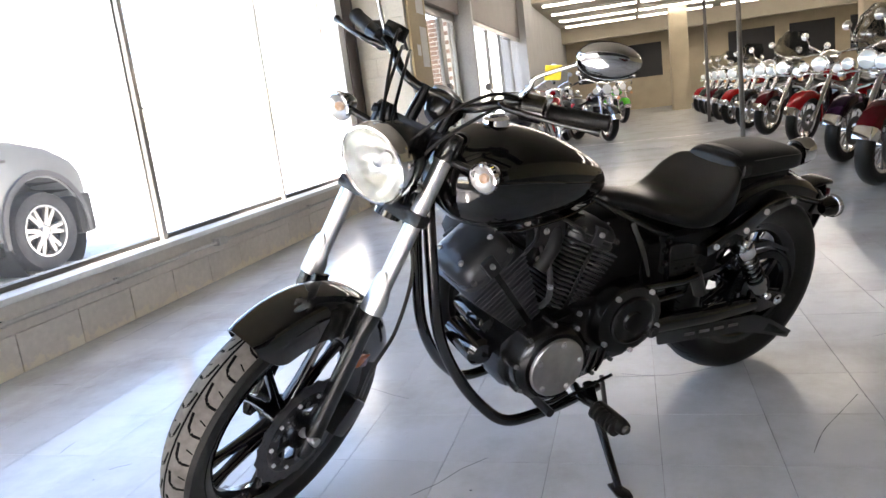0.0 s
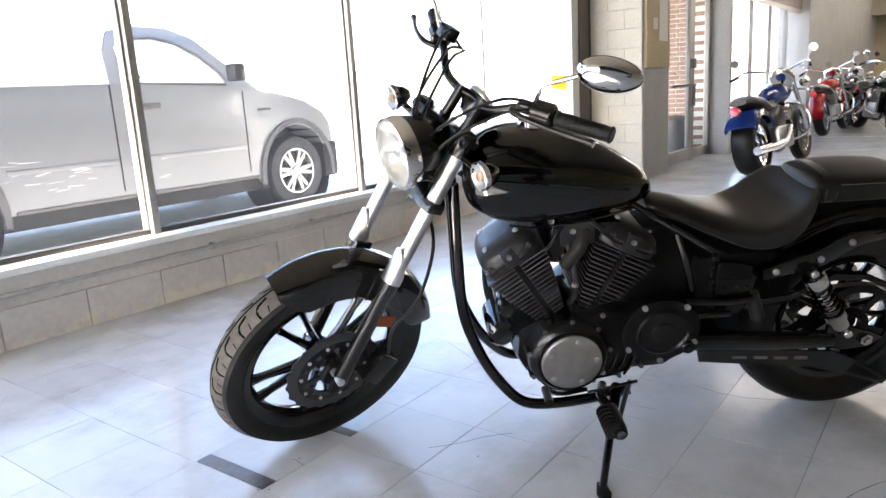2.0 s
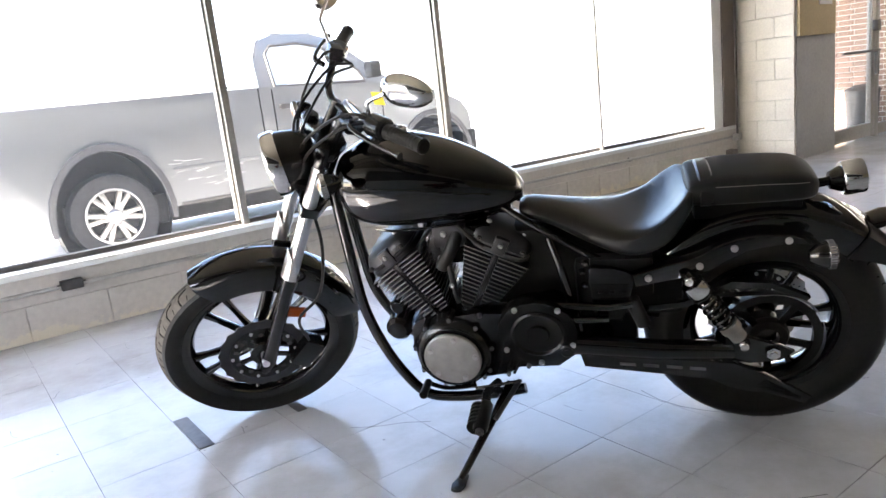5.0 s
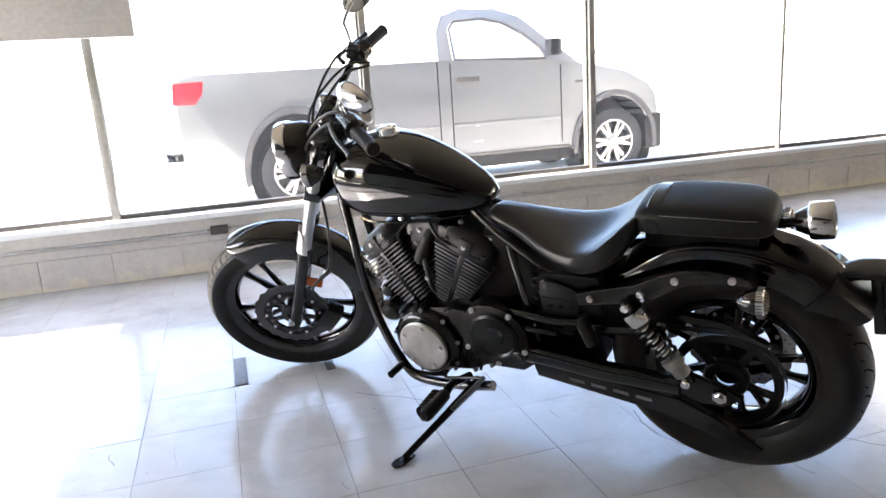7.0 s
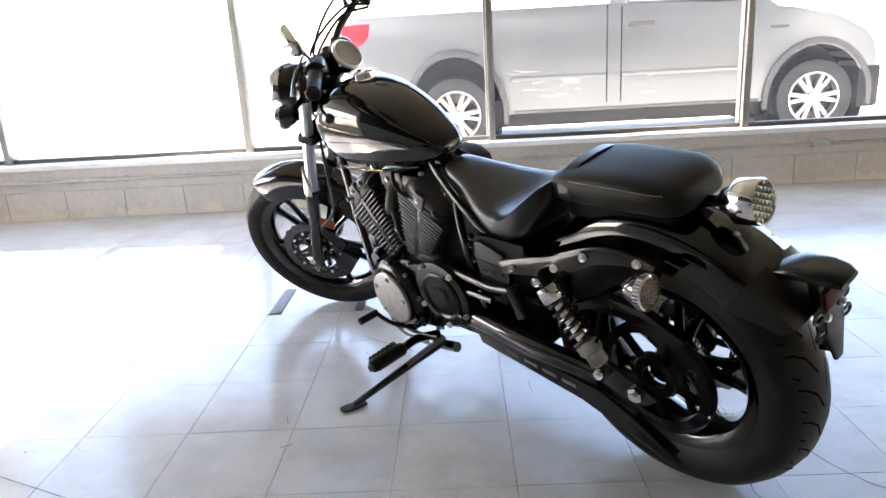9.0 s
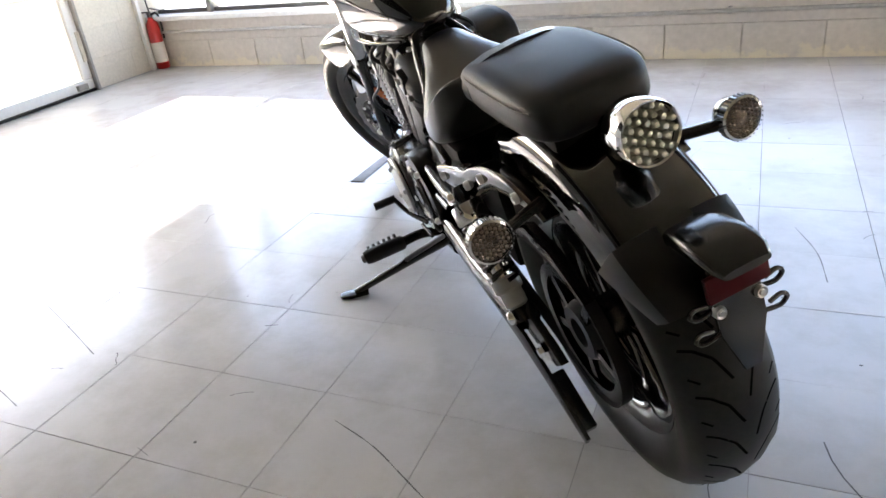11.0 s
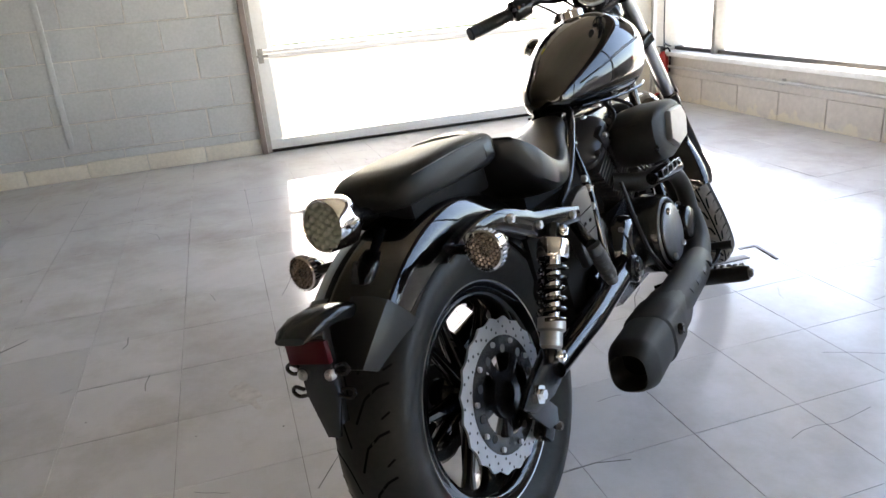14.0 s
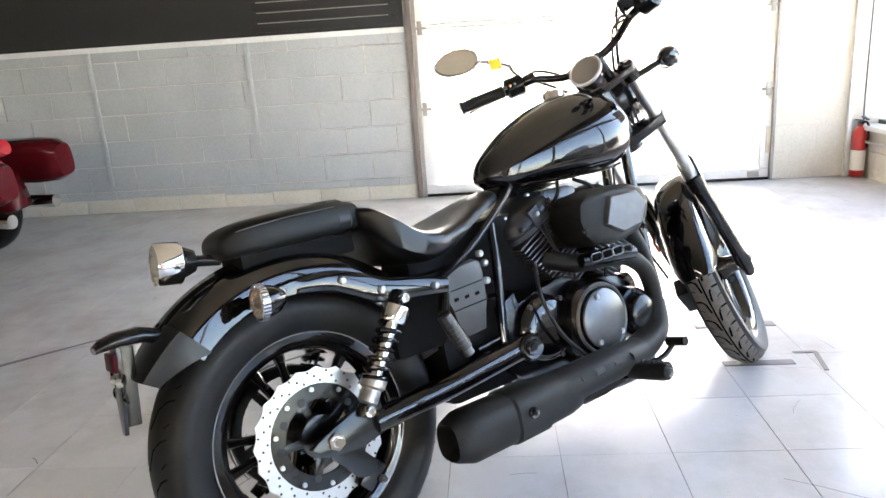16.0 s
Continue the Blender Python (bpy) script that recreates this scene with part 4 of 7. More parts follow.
solo = loft_seat("solo_seat", [(0.628, 0.748, 0.722, 0.036, 0.005), (0.605, 0.756, 0.710, 0.056, 0.010), (0.54, 0.746, 0.690, 0.080, 0.018), (0.46, 0.722, 0.655, 0.120, 0.012),
                               (0.38, 0.700, 0.628, 0.152, -0.004), (0.31, 0.700, 0.632, 0.160, -0.026), (0.255, 0.728, 0.660, 0.154, -0.040), (0.218, 0.768, 0.705, 0.134, -0.026), (0.194, 0.792, 0.735, 0.105, -0.004)],
                 "leather", "black leather solo seat, scooped")
pil = loft_seat("pillion_seat", [(0.208, 0.785, 0.750, 0.078, 0.003), (0.196, 0.806, 0.740, 0.098, 0.004), (0.13, 0.814, 0.737, 0.106, 0.004), (0.04, 0.814, 0.736, 0.107, 0.004),
                                 (-0.045, 0.809, 0.735, 0.103, 0.005), (-0.083, 0.801, 0.734, 0.093, 0.006), (-0.104, 0.789, 0.737, 0.075, 0.006), (-0.113, 0.772, 0.748, 0.050, 0.003)],
                "leather_matte", "black leather pillion pad with pale stitching", eu=0.36, ev=0.46)
for sg in (1, -1):
    bm = bmesh.new()
    tube(bm, [(0.14, sg * 0.1065, 0.798), (0.10, sg * 0.1075, 0.797), (0.03, sg * 0.1080, 0.796), (-0.045, sg * 0.1035, 0.791), (-0.080, sg * 0.0935, 0.787)], 0.0009, 6, 5)
    part("stitching", bm, "stitch", pil, "pale stitching")
bm = bmesh.new()
loops = []
for x in (0.178, 0.174, 0.146, 0.142):
    g = 0.0 if x in (0.178, 0.142) else 0.0035
    loops.append([Vector((x, math.copysign(abs(math.cos(t)) ** 0.55, math.cos(t)) * (0.1035 + g), 0.775 + math.copysign(abs(math.sin(t)) ** 0.65, math.sin(t)) * (0.040 + g) - (0.012 * abs(math.cos(t)) ** 1.2 if math.sin(t) > 0 else 0))) for t in [2 * math.pi * k / 24 for k in range(24)]])
rings(bm, loops)
part("strap", bm, "leather", pil, "black grab strap")
bm = bmesh.new()
box(bm, -0.075, 0.19, -0.068, 0.068, 0.690, 0.745, None, 0.01)
part("seat_pan", bm, "shadow_black", pil)

# fuel tank
def tank():
    bm = bmesh.new()
    st = [  # x, z top, z bottom, half width, z of widest
        (0.615, 0.800, 0.775, 0.030, 0.785), (0.635, 0.835, 0.762, 0.055, 0.790), (0.68, 0.870, 0.745, 0.080, 0.800), (0.75, 0.914, 0.738, 0.106, 0.812),
        (0.83, 0.951, 0.735, 0.128, 0.822), (0.91, 0.974, 0.733, 0.142, 0.830), (0.98, 0.981, 0.735, 0.148, 0.838), (1.04, 0.973, 0.745, 0.144, 0.848), (1.09, 0.955, 0.765, 0.130, 0.858), (1.12, 0.932, 0.792, 0.100, 0.866), (1.132, 0.905, 0.83, 0.060, 0.868)]
    a = smooth_path([Vector((s[0], s[1], s[2])) for s in st], 4)
    b = smooth_path([Vector((s[0], s[3], s[4])) for s in st], 4)
    n = 36
    loops = []
    for p, q in zip(a, b):
        x, zt, zb, hw, zw = p.x, p.y, p.z, q.y, q.z
        ring = []
        for k in range(n):
            t = 2 * math.pi * k / n
            c, s = math.cos(t), math.sin(t)
            u = math.copysign(abs(c) ** (0.80 if s >= 0 else 0.45), c)
            if s >= 0:
                z = zw + (zt - zw) * abs(s) ** 1.05
                y = hw * u
            else:
                z = zw - (zw - zb) * abs(s) ** 0.60
                y = hw * u * (1.0 - 0.05 * abs(s))
            ring.append(Vector((x, y, z)))
        loops.append(ring)
    rings(bm, loops)
    return part("fuel_tank", bm, "gloss_black", bike, "gloss black teardrop fuel tank with a side crease")


tk = tank()
bm = bmesh.new()
lathe(bm, [(0.0, 0.020), (0.026, 0.020), (0.032, 0.016), (0.033, 0.0), (0.038, -0.004)], Matrix.Translation((0.945, 0, 0.977)) @ pose(0, 0, 0, 0, 0, 0), 28)
cap = part("fuel_cap", bm, "chrome", tk, "chrome fuel cap")
bm = bmesh.new()
box(bm, -0.022, 0.022, -0.006, 0.006, 0.018, 0.026, Matrix.Translation((0.945, 0, 0.977)), 0.002)
part("cap_grip", bm, "chrome", cap)
for sg in (1, -1):
    rod("crease", [(1.085, sg * 0.1270, 0.880), (1.0, sg * 0.1455, 0.872), (0.9, sg * 0.1385, 0.858), (0.8, sg * 0.1180, 0.835), (0.69, sg * 0.0825, 0.808)], 0.0035, "gloss_black", tk, seg=8, smooth=5)
    rod("seam", [(1.02, sg * 0.131, 0.749), (0.95, sg * 0.138, 0.742), (0.8, sg * 0.116, 0.742), (0.68, sg * 0.078, 0.750)], 0.004, "gloss_black", tk, seg=8, smooth=5)

# frame tubes
for sg in (1, -1):
    rod("down_tube", [(1.158, sg * 0.040, 0.84), (1.153, sg * 0.048, 0.64), (1.142, sg * 0.060, 0.46), (1.096, sg * 0.084, 0.325), (1.035, sg * 0.108, 0.228), (0.972, sg * 0.125, 0.172), (0.88, sg * 0.132, 0.164), (0.76, sg * 0.135, 0.176), (0.66, sg * 0.135, 0.195)], 0.0165, "gloss_black", None, "gloss black frame cradle tube", 12, 5)
    rod("seat_tube", [(0.68, sg * 0.04, 0.760), (0.60, sg * 0.072, 0.708), (0.46, sg * 0.106, 0.625), (0.345, sg * 0.110, 0.568)], 0.010, "satin_black", None, "", 10, 5)
    rod("side_tube", [(0.555, sg * 0.085, 0.670), (0.53, sg * 0.112, 0.58), (0.505, sg * 0.125, 0.45), (0.485, sg * 0.132, 0.35)], 0.011, "gloss_black", None, "", 10, 5)
rod("backbone", [(1.13, 0, 0.88), (0.95, 0, 0.76), (0.65, 0, 0.745)], 0.03, "satin_black")
rod("steering_head", [tuple(HEAD + AX_S * 0.90), tuple(HEAD + AX_S * 1.12)], 0.034, "gloss_black")

# engine
bm = bmesh.new()
prism(bm, [(1.00, 0.33), (0.99, 0.42), (0.93, 0.455), (0.83, 0.47), (0.72, 0.46), (0.56, 0.50), (0.50, 0.47), (0.50, 0.30), (0.56, 0.25), (0.90, 0.245), (0.97, 0.27)], -0.118, 0.118, Matrix(((1, 0, 0, 0), (0, 0, -1, 0), (0, 1, 0, 0), (0, 0, 0, 1))), 0.035)
eng = part("crankcase", bm, "satin_black", bike, "black V-twin crankcase")
for lean, side in ((33, 1), (-27, -1)):
    base = Matrix.Translation((0.833 + 0.004 * side, 0, 0.37)) @ pose(0, 0, 0, 0, lean, 0)
    bm = bmesh.new()
    loops = []
    for z, hw in ((0.05, 0.050), (0.11, 0.030), (0.20, 0.052), (0.30, 0.074), (0.34, 0.05)):
        loops.append([base @ Vector((u * hw, v * 0.088, z)) for u, v in ((-1, -0.8), (-0.75, -1), (0.75, -1), (1, -0.8), (1, 0.8), (0.75, 1), (-0.75, 1), (-1, 0.8))])
    rings(bm, loops)
    cyl = part("cylinder", bm, "satin_black", bike, "black finned cylinder with bright fin edges")
    for k in range(15):
        z = 0.106 + k * 0.0130
        w = 0.042 + 0.052 * (k / 14) ** 0.9
        bm = bmesh.new()
        for s0, s1 in ((-w, -0.009), (0.009, w)):
            box(bm, s0, s1, -0.110, 0.110, z, z + 0.0046, base, 0.0014)
        box(bm, -0.01, 0.01, -0.097, 0.097, z, z + 0.0046, base)
        part("fin", bm, "fin_edge", cyl)
    for sg in (1, -1):
        bm = bmesh.new()
        box(bm, -0.008, 0.008, sg * 0.100 - 0.008, sg * 0.100 + 0.008, 0.10, 0.30, base, 0.003)
        part("fin_spine", bm, "satin_black", cyl)
    bm = bmesh.new()
    loops = []
    for z, fx_, fy_ in ((0.296, 0.97, 0.96), (0.300, 1.0, 1.0), (0.312, 1.0, 1.0), (0.315, 0.95, 0.96), (0.320, 0.95, 0.96), (0.323, 0.99, 1.0), (0.338, 0.97, 0.97), (0.354, 0.84, 0.84), (0.364, 0.62, 0.66), (0.368, 0.35, 0.40)):
        ring = []
        for k in range(28):
            t = 2 * math.pi * k / 28
            ring.append(base @ Vector((math.copysign(abs(math.cos(t)) ** 0.5, math.cos(t)) * 0.090 * fx_, math.copysign(abs(math.sin(t)) ** 0.5, math.sin(t)) * 0.112 * fy_, z)))
        loops.append(ring)
    rings(bm, loops)
    rock = part("rocker_cover", bm, "gunmetal_dark", cyl, "dark grey rocker cover")
    for sg in (1, -1):
        bm = bmesh.new()
        box(bm, -0.020, 0.020, sg * 0.106 - 0.010, sg * 0.106 + 0.010, 0.300, 0.352, base, 0.006)
        part("cover_boss", bm, "gunmetal_dark", rock)
        for u, zz in ((-0.062, 0.330), (0.062, 0.330), (0.0, 0.333)):
            bolt(base @ Vector((u, sg * (0.113 if u else 0.118), zz)), (0, sg, 0), 0.0075, rock, "steel_dark" if u else "alu")
    for u in (-0.05, 0.05):
        for sg in (1, -1):
            bolt(base @ Vector((u, sg * 0.06, 0.362)), base.to_3x3() @ Vector((0, 0, 1)), 0.008, rock, "alu")
# hoses, plug leads and small fittings between the cylinders
for sg in (1, -1):
    rod("plug_lead", [(0.915, sg * 0.10, 0.655), (0.895, sg * 0.125, 0.70), (0.86, sg * 0.09, 0.735)], 0.0055, "rubber", None, "", 8, 5)
    rod("plug_lead", [(0.72, sg * 0.10, 0.655), (0.755, sg * 0.125, 0.70), (0.80, sg * 0.09, 0.735)], 0.0055, "rubber", None, "", 8, 5)
rod("oil_line", [(0.835, 0.07, 0.47), (0.83, 0.105, 0.52), (0.835, 0.105, 0.60), (0.85, 0.08, 0.66)], 0.009, "gunmetal_dark", None, "", 10, 5)
for x, y, z in ((0.835, 0.112, 0.55), (0.86, 0.090, 0.625), (0.80, 0.090, 0.68), (0.84, 0.090, 0.70), (0.90, 0.090, 0.735)):
    bolt((x, y, z), (0, 1, 0), 0.0085, eng, "alu")
bm = bmesh.new()
box(bm, 0.775, 0.875, 0.045, 0.090, 0.655, 0.725, None, 0.012)
part("injector_block", bm, "gunmetal_dark", bike)
bm = bmesh.new()
box(bm, 0.31, 0.70, -0.07, 0.07, 0.45, 0.69, None, 0.03)
part("air_box", bm, "shadow_black", bike)
bm = bmesh.new()
box(bm, 0.345, 0.56, -0.10, 0.075, 0.27, 0.50, None, 0.02)
part("inner_fender", bm, "shadow_black", bike)


def round_cover(name, c, side, prof, mat, label, parent, seg=44):
    bm = bmesh.new()
    lathe(bm, prof, frame_of(Vector(c), (0, side, 0), (1, 0, 0)), seg)
    return part(name, bm, mat, parent, label)


alt = round_cover("alternator_housing", (0.852, 0.12, 0.348), 1, [(0.117, 0), (0.117, 0.038), (0.110, 0.054), (0.098, 0.062), (0.090, 0.060), (0.088, 0.066), (0.0, 0.066)], "satin_black", "", bike)
plate = round_cover("cover_plate", (0.852, 0.185, 0.348), 1, [(0.086, 0.0), (0.086, 0.007), (0.083, 0.0105), (0.0, 0.0115)], "brushed", "brushed silver round engine cover", alt)
for k in range(5):
    a = 2 * math.pi * k / 5 + 0.5
    bolt((0.852 + 0.070 * math.cos(a), 0.196, 0.348 + 0.070 * math.sin(a)), (0, 1, 0), 0.008, plate)
for k in range(9):
    a = 2 * math.pi * k / 9 + 0.2
    c = Vector((0.852 + 0.117 * math.cos(a), 0.0, 0.348 + 0.117 * math.sin(a)))
    bm = bmesh.new()
    tube(bm, [c + Vector((0, 0.118, 0)), c + Vector((0, 0.158, 0)), c + Vector((0, 0.164, 0))], [0.012, 0.011, 0.007], 10)
    boss = part("cover_lug", bm, "satin_black", alt)
    bolt(c + Vector((0, 0.166, 0)), (0, 1, 0), 0.0065, boss, "gunmetal")
bm = bmesh.new()
prism(bm, [(0.605 + 0.108 * math.cos(radians(18 * k)) * (1.0 if k not in (4, 5, 6) else 1.06), 0.418 + 0.104 * math.sin(radians(18 * k))) for k in range(20)], -0.18, -0.11, Matrix(((1, 0, 0, 0), (0, 0, -1, 0), (0, 1, 0, 0), (0, 0, 0, 1))), 0.018)
pc = part("pulley_cover", bm, "left_shade_black", bike, "satin black pulley cover")
round_cover("pulley_boss", (0.60, 0.178, 0.42), 1, [(0.072, 0), (0.072, 0.006), (0.066, 0.010), (0.060, 0.004), (0.030, 0.004), (0.026, 0.010), (0.0, 0.010)], "left_shade_black", "", pc)
for x, z in ((0.655, 0.500), (0.545, 0.495), (0.515, 0.38), (0.69, 0.37), (0.60, 0.325)):
    bolt((x, 0.182, z), (0, 1, 0), 0.0075, pc)
bm = bmesh.new()
prism(bm, [(0.93, 0.41), (0.90, 0.445), (0.84, 0.468), (0.77, 0.478), (0.70, 0.472), (0.645, 0.445), (0.618, 0.40), (0.615, 0.34), (0.645, 0.29), (0.70, 0.255), (0.78, 0.243), (0.86, 0.25), (0.92, 0.285), (0.945, 0.34)], -0.150, -0.10, Matrix(((1, 0, 0, 0), (0, 0, -1, 0), (0, 1, 0, 0), (0, 0, 0, 1))), 0.02)
ccase = part("crankcase_cover", bm, "left_shade_black", bike)
for k in range(5):
    bm = bmesh.new()
    x = 0.655 + 0.026 * k
    tube(bm, [(x + 0.03, 0.148, 0.262), (x + 0.012, 0.153, 0.30), (x, 0.148, 0.335)], 0.0045, 8, 3)
    part("rib", bm, "left_shade_black", ccase)
for x, z in ((0.64, 0.29), (0.70, 0.262), (0.775, 0.252), (0.69, 0.462), (0.76, 0.470)):
    bolt((x, 0.152, z), (0, 1, 0), 0.007, ccase, "gunmetal")
clu = round_cover("clutch_cover", (0.758, -0.12, 0.372), -1, [(0.104, 0), (0.104, 0.055), (0.100, 0.072), (0.092, 0.080), (0.088, 0.076), (0.080, 0.076), (0.078, 0.084), (0.0, 0.088)], "satin_black", "black clutch cover", bike)
round_cover("cover_plate", (0.758, -0.202, 0.372), -1, [(0.0775, 0), (0.0775, 0.006), (0.074, 0.009), (0.0, 0.0105)], "gunmetal", "dark grey metal cover plate", clu)
round_cover("cover_ring", (0.758, -0.192, 0.372), -1, [(0.094, 0), (0.094, 0.008), (0.090, 0.012), (0.086, 0.010), (0.084, 0.0)], "gunmetal", "", clu)
gbx = round_cover("gearbox_cover", (0.622, -0.10, 0.385), -1, [(0.088, 0), (0.088, 0.030), (0.080, 0.048), (0.062, 0.058), (0.040, 0.060), (0.0, 0.061)], "gloss_black", "gloss black domed gearbox cover", bike)
for a in (0.9, 2.2, 3.6, 5.0):
    bolt((0.622 + 0.080 * math.cos(a), -0.146, 0.385 + 0.080 * math.sin(a)), (0, -1, 0), 0.007, gbx, "gunmetal")
rod("clutch_cable", [(0.60, -0.165, 0.56), (0.585, -0.185, 0.47), (0.62, -0.19, 0.37), (0.70, -0.195, 0.27)], 0.005, "rubber", None, "", 8, 6)
rod("frame_stay", [(0.490, -0.122, 0.398), (0.415, -0.128, 0.392)], 0.008, "gloss_black", None, "", 10)
round_cover("pivot_cap", (0.53, -0.175, 0.365), -1, [(0.034, 0), (0.034, 0.008), (0.028, 0.014), (0.018, 0.010), (0.0, 0.012)], "satin_black", "", bike, 28)
for a in (1.9, 4.1, 5.5):
    bolt((0.758 + 0.066 * math.cos(a), -0.212, 0.372 + 0.066 * math.sin(a)), (0, -1, 0), 0.008, clu)
wp = round_cover("pump_cover", (0.905, -0.12, 0.350), -1, [(0.070, 0), (0.070, 0.05), (0.066, 0.066), (0.058, 0.070), (0.050, 0.068), (0.046, 0.092), (0.038, 0.098), (0.0, 0.098)], "satin_black", "", bike)
for k in range(4):
    a = 2 * math.pi * k / 4
    bolt((0.905 + 0.060 * math.cos(a), -0.188, 0.350 + 0.060 * math.sin(a)), (0, -1, 0), 0.006, wp, "gunmetal")
# intake between the cylinders, left, and front tensioner
bm = bmesh.new()
box(bm, 0.70, 0.90, -0.06, 0.085, 0.60, 0.72, None, 0.02)
part("throttle_body", bm, "satin_black", bike)
rod("intake_pipe", [(0.80, 0.07, 0.70), (0.82, 0.10, 0.66), (0.86, 0.095, 0.60)], 0.02, "matte_black", None, "", 12, 4)
for x, z, r in ((1.035, 0.395, 0.040), (1.02, 0.475, 0.026)):
    bm = bmesh.new()
    lathe(bm, [(0, -0.085), (r * 0.7, -0.083), (r, -0.070), (r, 0.070), (r * 0.7, 0.083), (r * 0.3, 0.085), (0, 0.085)], frame_of(Vector((x, 0.02, z)), (0, 1, 0)), 24)
    part("oil_filter", bm, "gloss_black", bike, "gloss black oil filter")

# air cleaner, right side
bm = bmesh.new()
AC = Matrix(((1, 0, 0, 0), (0, 0, -1, 0), (0, 1, 0, 0), (0, 0, 0, 1)))
ring0 = [(0.715, 0.630), (0.725, 0.668), (0.76, 0.692), (0.84, 0.700), (0.93, 0.694), (0.975, 0.678), (0.998, 0.640), (0.98, 0.595), (0.93, 0.562), (0.84, 0.550), (0.755, 0.560), (0.725, 0.588)]
cx, cz = 0.855, 0.625
loops = []
for y, f in ((-0.10, 0.90), (-0.115, 0.97), (-0.135, 1.0), (-0.205, 1.0), (-0.225, 0.95), (-0.235, 0.80)):
    loops.append([Vector((cx + (x - cx) * f, y, cz + (z - cz) * f)) for x, z in ring0])
rings(bm, loops)
air = part("air_cleaner", bm, "matte_black", bike, "matte black air cleaner box")
bm = bmesh.new()
ring1 = [(0.79, 0.605), (0.82, 0.673), (0.93, 0.670), (0.96, 0.637), (0.93, 0.588), (0.85, 0.575)]
loops = []
for y, f in ((-0.225, 1.05), (-0.243, 1.0), (-0.248, 0.93)):
    loops.append([Vector((0.88 + (x - 0.88) * f, y, 0.625 + (z - 0.625) * f)) for x, z in ring1])
rings(bm, loops)
part("cover_panel", bm, "gunmetal", air)
bolt((0.735, -0.222, 0.60), (0, -1, 0), 0.010, air, "satin_black")
bolt((0.94, -0.238, 0.575), (0, -1, 0), 0.008, air, "satin_black")

# exhaust, right side
rod("exhaust_pipe", [(0.69, -0.10, 0.545), (0.74, -0.160, 0.522), (0.82, -0.180, 0.516), (0.91, -0.185, 0.500), (0.968, -0.19, 0.45), (0.978, -0.195, 0.37), (0.935, -0.205, 0.285), (0.84, -0.215, 0.25), (0.62, -0.225, 0.24)], 0.024, "matte_black", None, "matte black exhaust pipe", 14, 6)
rod("exhaust_pipe", [(0.985, -0.05, 0.62), (1.03, -0.09, 0.58), (1.04, -0.13, 0.48), (1.02, -0.16, 0.36), (0.95, -0.18, 0.27), (0.85, -0.19, 0.235)], 0.024, "matte_black", None, "matte black exhaust pipe", 12, 6)
bm = bmesh.new()
tube(bm, [(0.725, -0.195, 0.527), (0.82, -0.203, 0.523), (0.915, -0.205, 0.512)], [0.016, 0.021, 0.018], 12, 4)
hs = part("heat_shield", bm, "satin_black", bike, "black slotted heat shield")
for k, x in enumerate((0.757, 0.797, 0.837, 0.877)):
    bm = bmesh.new()
    tube(bm, [(x - 0.012, -0.2145 - 0.002 * (k % 3 > 0), 0.531 - 0.004 * (k == 3)), (x + 0.012, -0.2150 - 0.002 * (k % 3 > 0), 0.530 - 0.005 * (k == 3))], 0.0095, 10)
    part("slot", bm, "groove", hs)
    bm = bmesh.new()
    yy, zz = -0.2240 - 0.002 * (k % 3 > 0), 0.531 - 0.004 * (k == 3)
    loop_pts = [(x + math.copysign(0.011, math.cos(t)) + 0.0105 * math.cos(t), yy + 0.003 * abs(math.sin(t)), zz + 0.0105 * math.sin(t)) for t in [2 * math.pi * (i + 0.5) / 16 for i in range(16)]]
    tube(bm, loop_pts + loop_pts[:1], 0.0016, 6)
    part("slot_rim", bm, "gunmetal", hs)
bm = bmesh.new()
tube(bm, [(0.978, -0.195, 0.365), (0.945, -0.207, 0.297), (0.865, -0.218, 0.265), (0.74, -0.226, 0.256), (0.56, -0.232, 0.252)], [0.028, 0.036, 0.040, 0.040, 0.042], 16, 5)
part("collector", bm, "matte_black", bike, "matte black exhaust collector")
bm = bmesh.new()
prism(bm, [(0.82, 0.250), (0.76, 0.236), (0.66, 0.226), (0.59, 0.224), (0.58, 0.212), (0.59, 0.204), (0.66, 0.205), (0.77, 0.216), (0.835, 0.235)], 0.243, 0.257, Matrix(((1, 0, 0, 0), (0, 0, -1, 0), (0, 1, 0, 0), (0, 0, 0, 1))), 0.003)
part("footrest_bracket", bm, "satin_black", bike, "black curved footrest bracket")
bm = bmesh.new()
tube(bm, [(0.83, -0.232, 0.262), (0.70, -0.245, 0.268), (0.50, -0.245, 0.262)], [0.038, 0.045, 0.046], 18, 3)
hs2 = part("heat_shield", bm, "matte_black", bike, "black slotted heat shield")
for x, hl in ((0.570, 0.001), (0.628, 0.013), (0.692, 0.013), (0.748, 0.001)):
    bm = bmesh.new()
    tube(bm, [(x - hl - 0.001, -0.2790, 0.276), (x + hl, -0.2790, 0.277)], 0.0125, 12)
    part("slot", bm, "dark_panel", hs2)
bm = bmesh.new()
mm = frame_of(Vector((0.555, -0.238, 0.252)), (-1, -0.04, 0.02))


def can_ring(z, hx, hy, p=0.72, n=28):
    return [mm @ Vector((math.copysign(abs(math.cos(t)) ** p, math.cos(t)) * hx, math.copysign(abs(math.sin(t)) ** p, math.sin(t)) * hy, z)) for t in [2 * math.pi * (k + 0.5) / n for k in range(n)]]


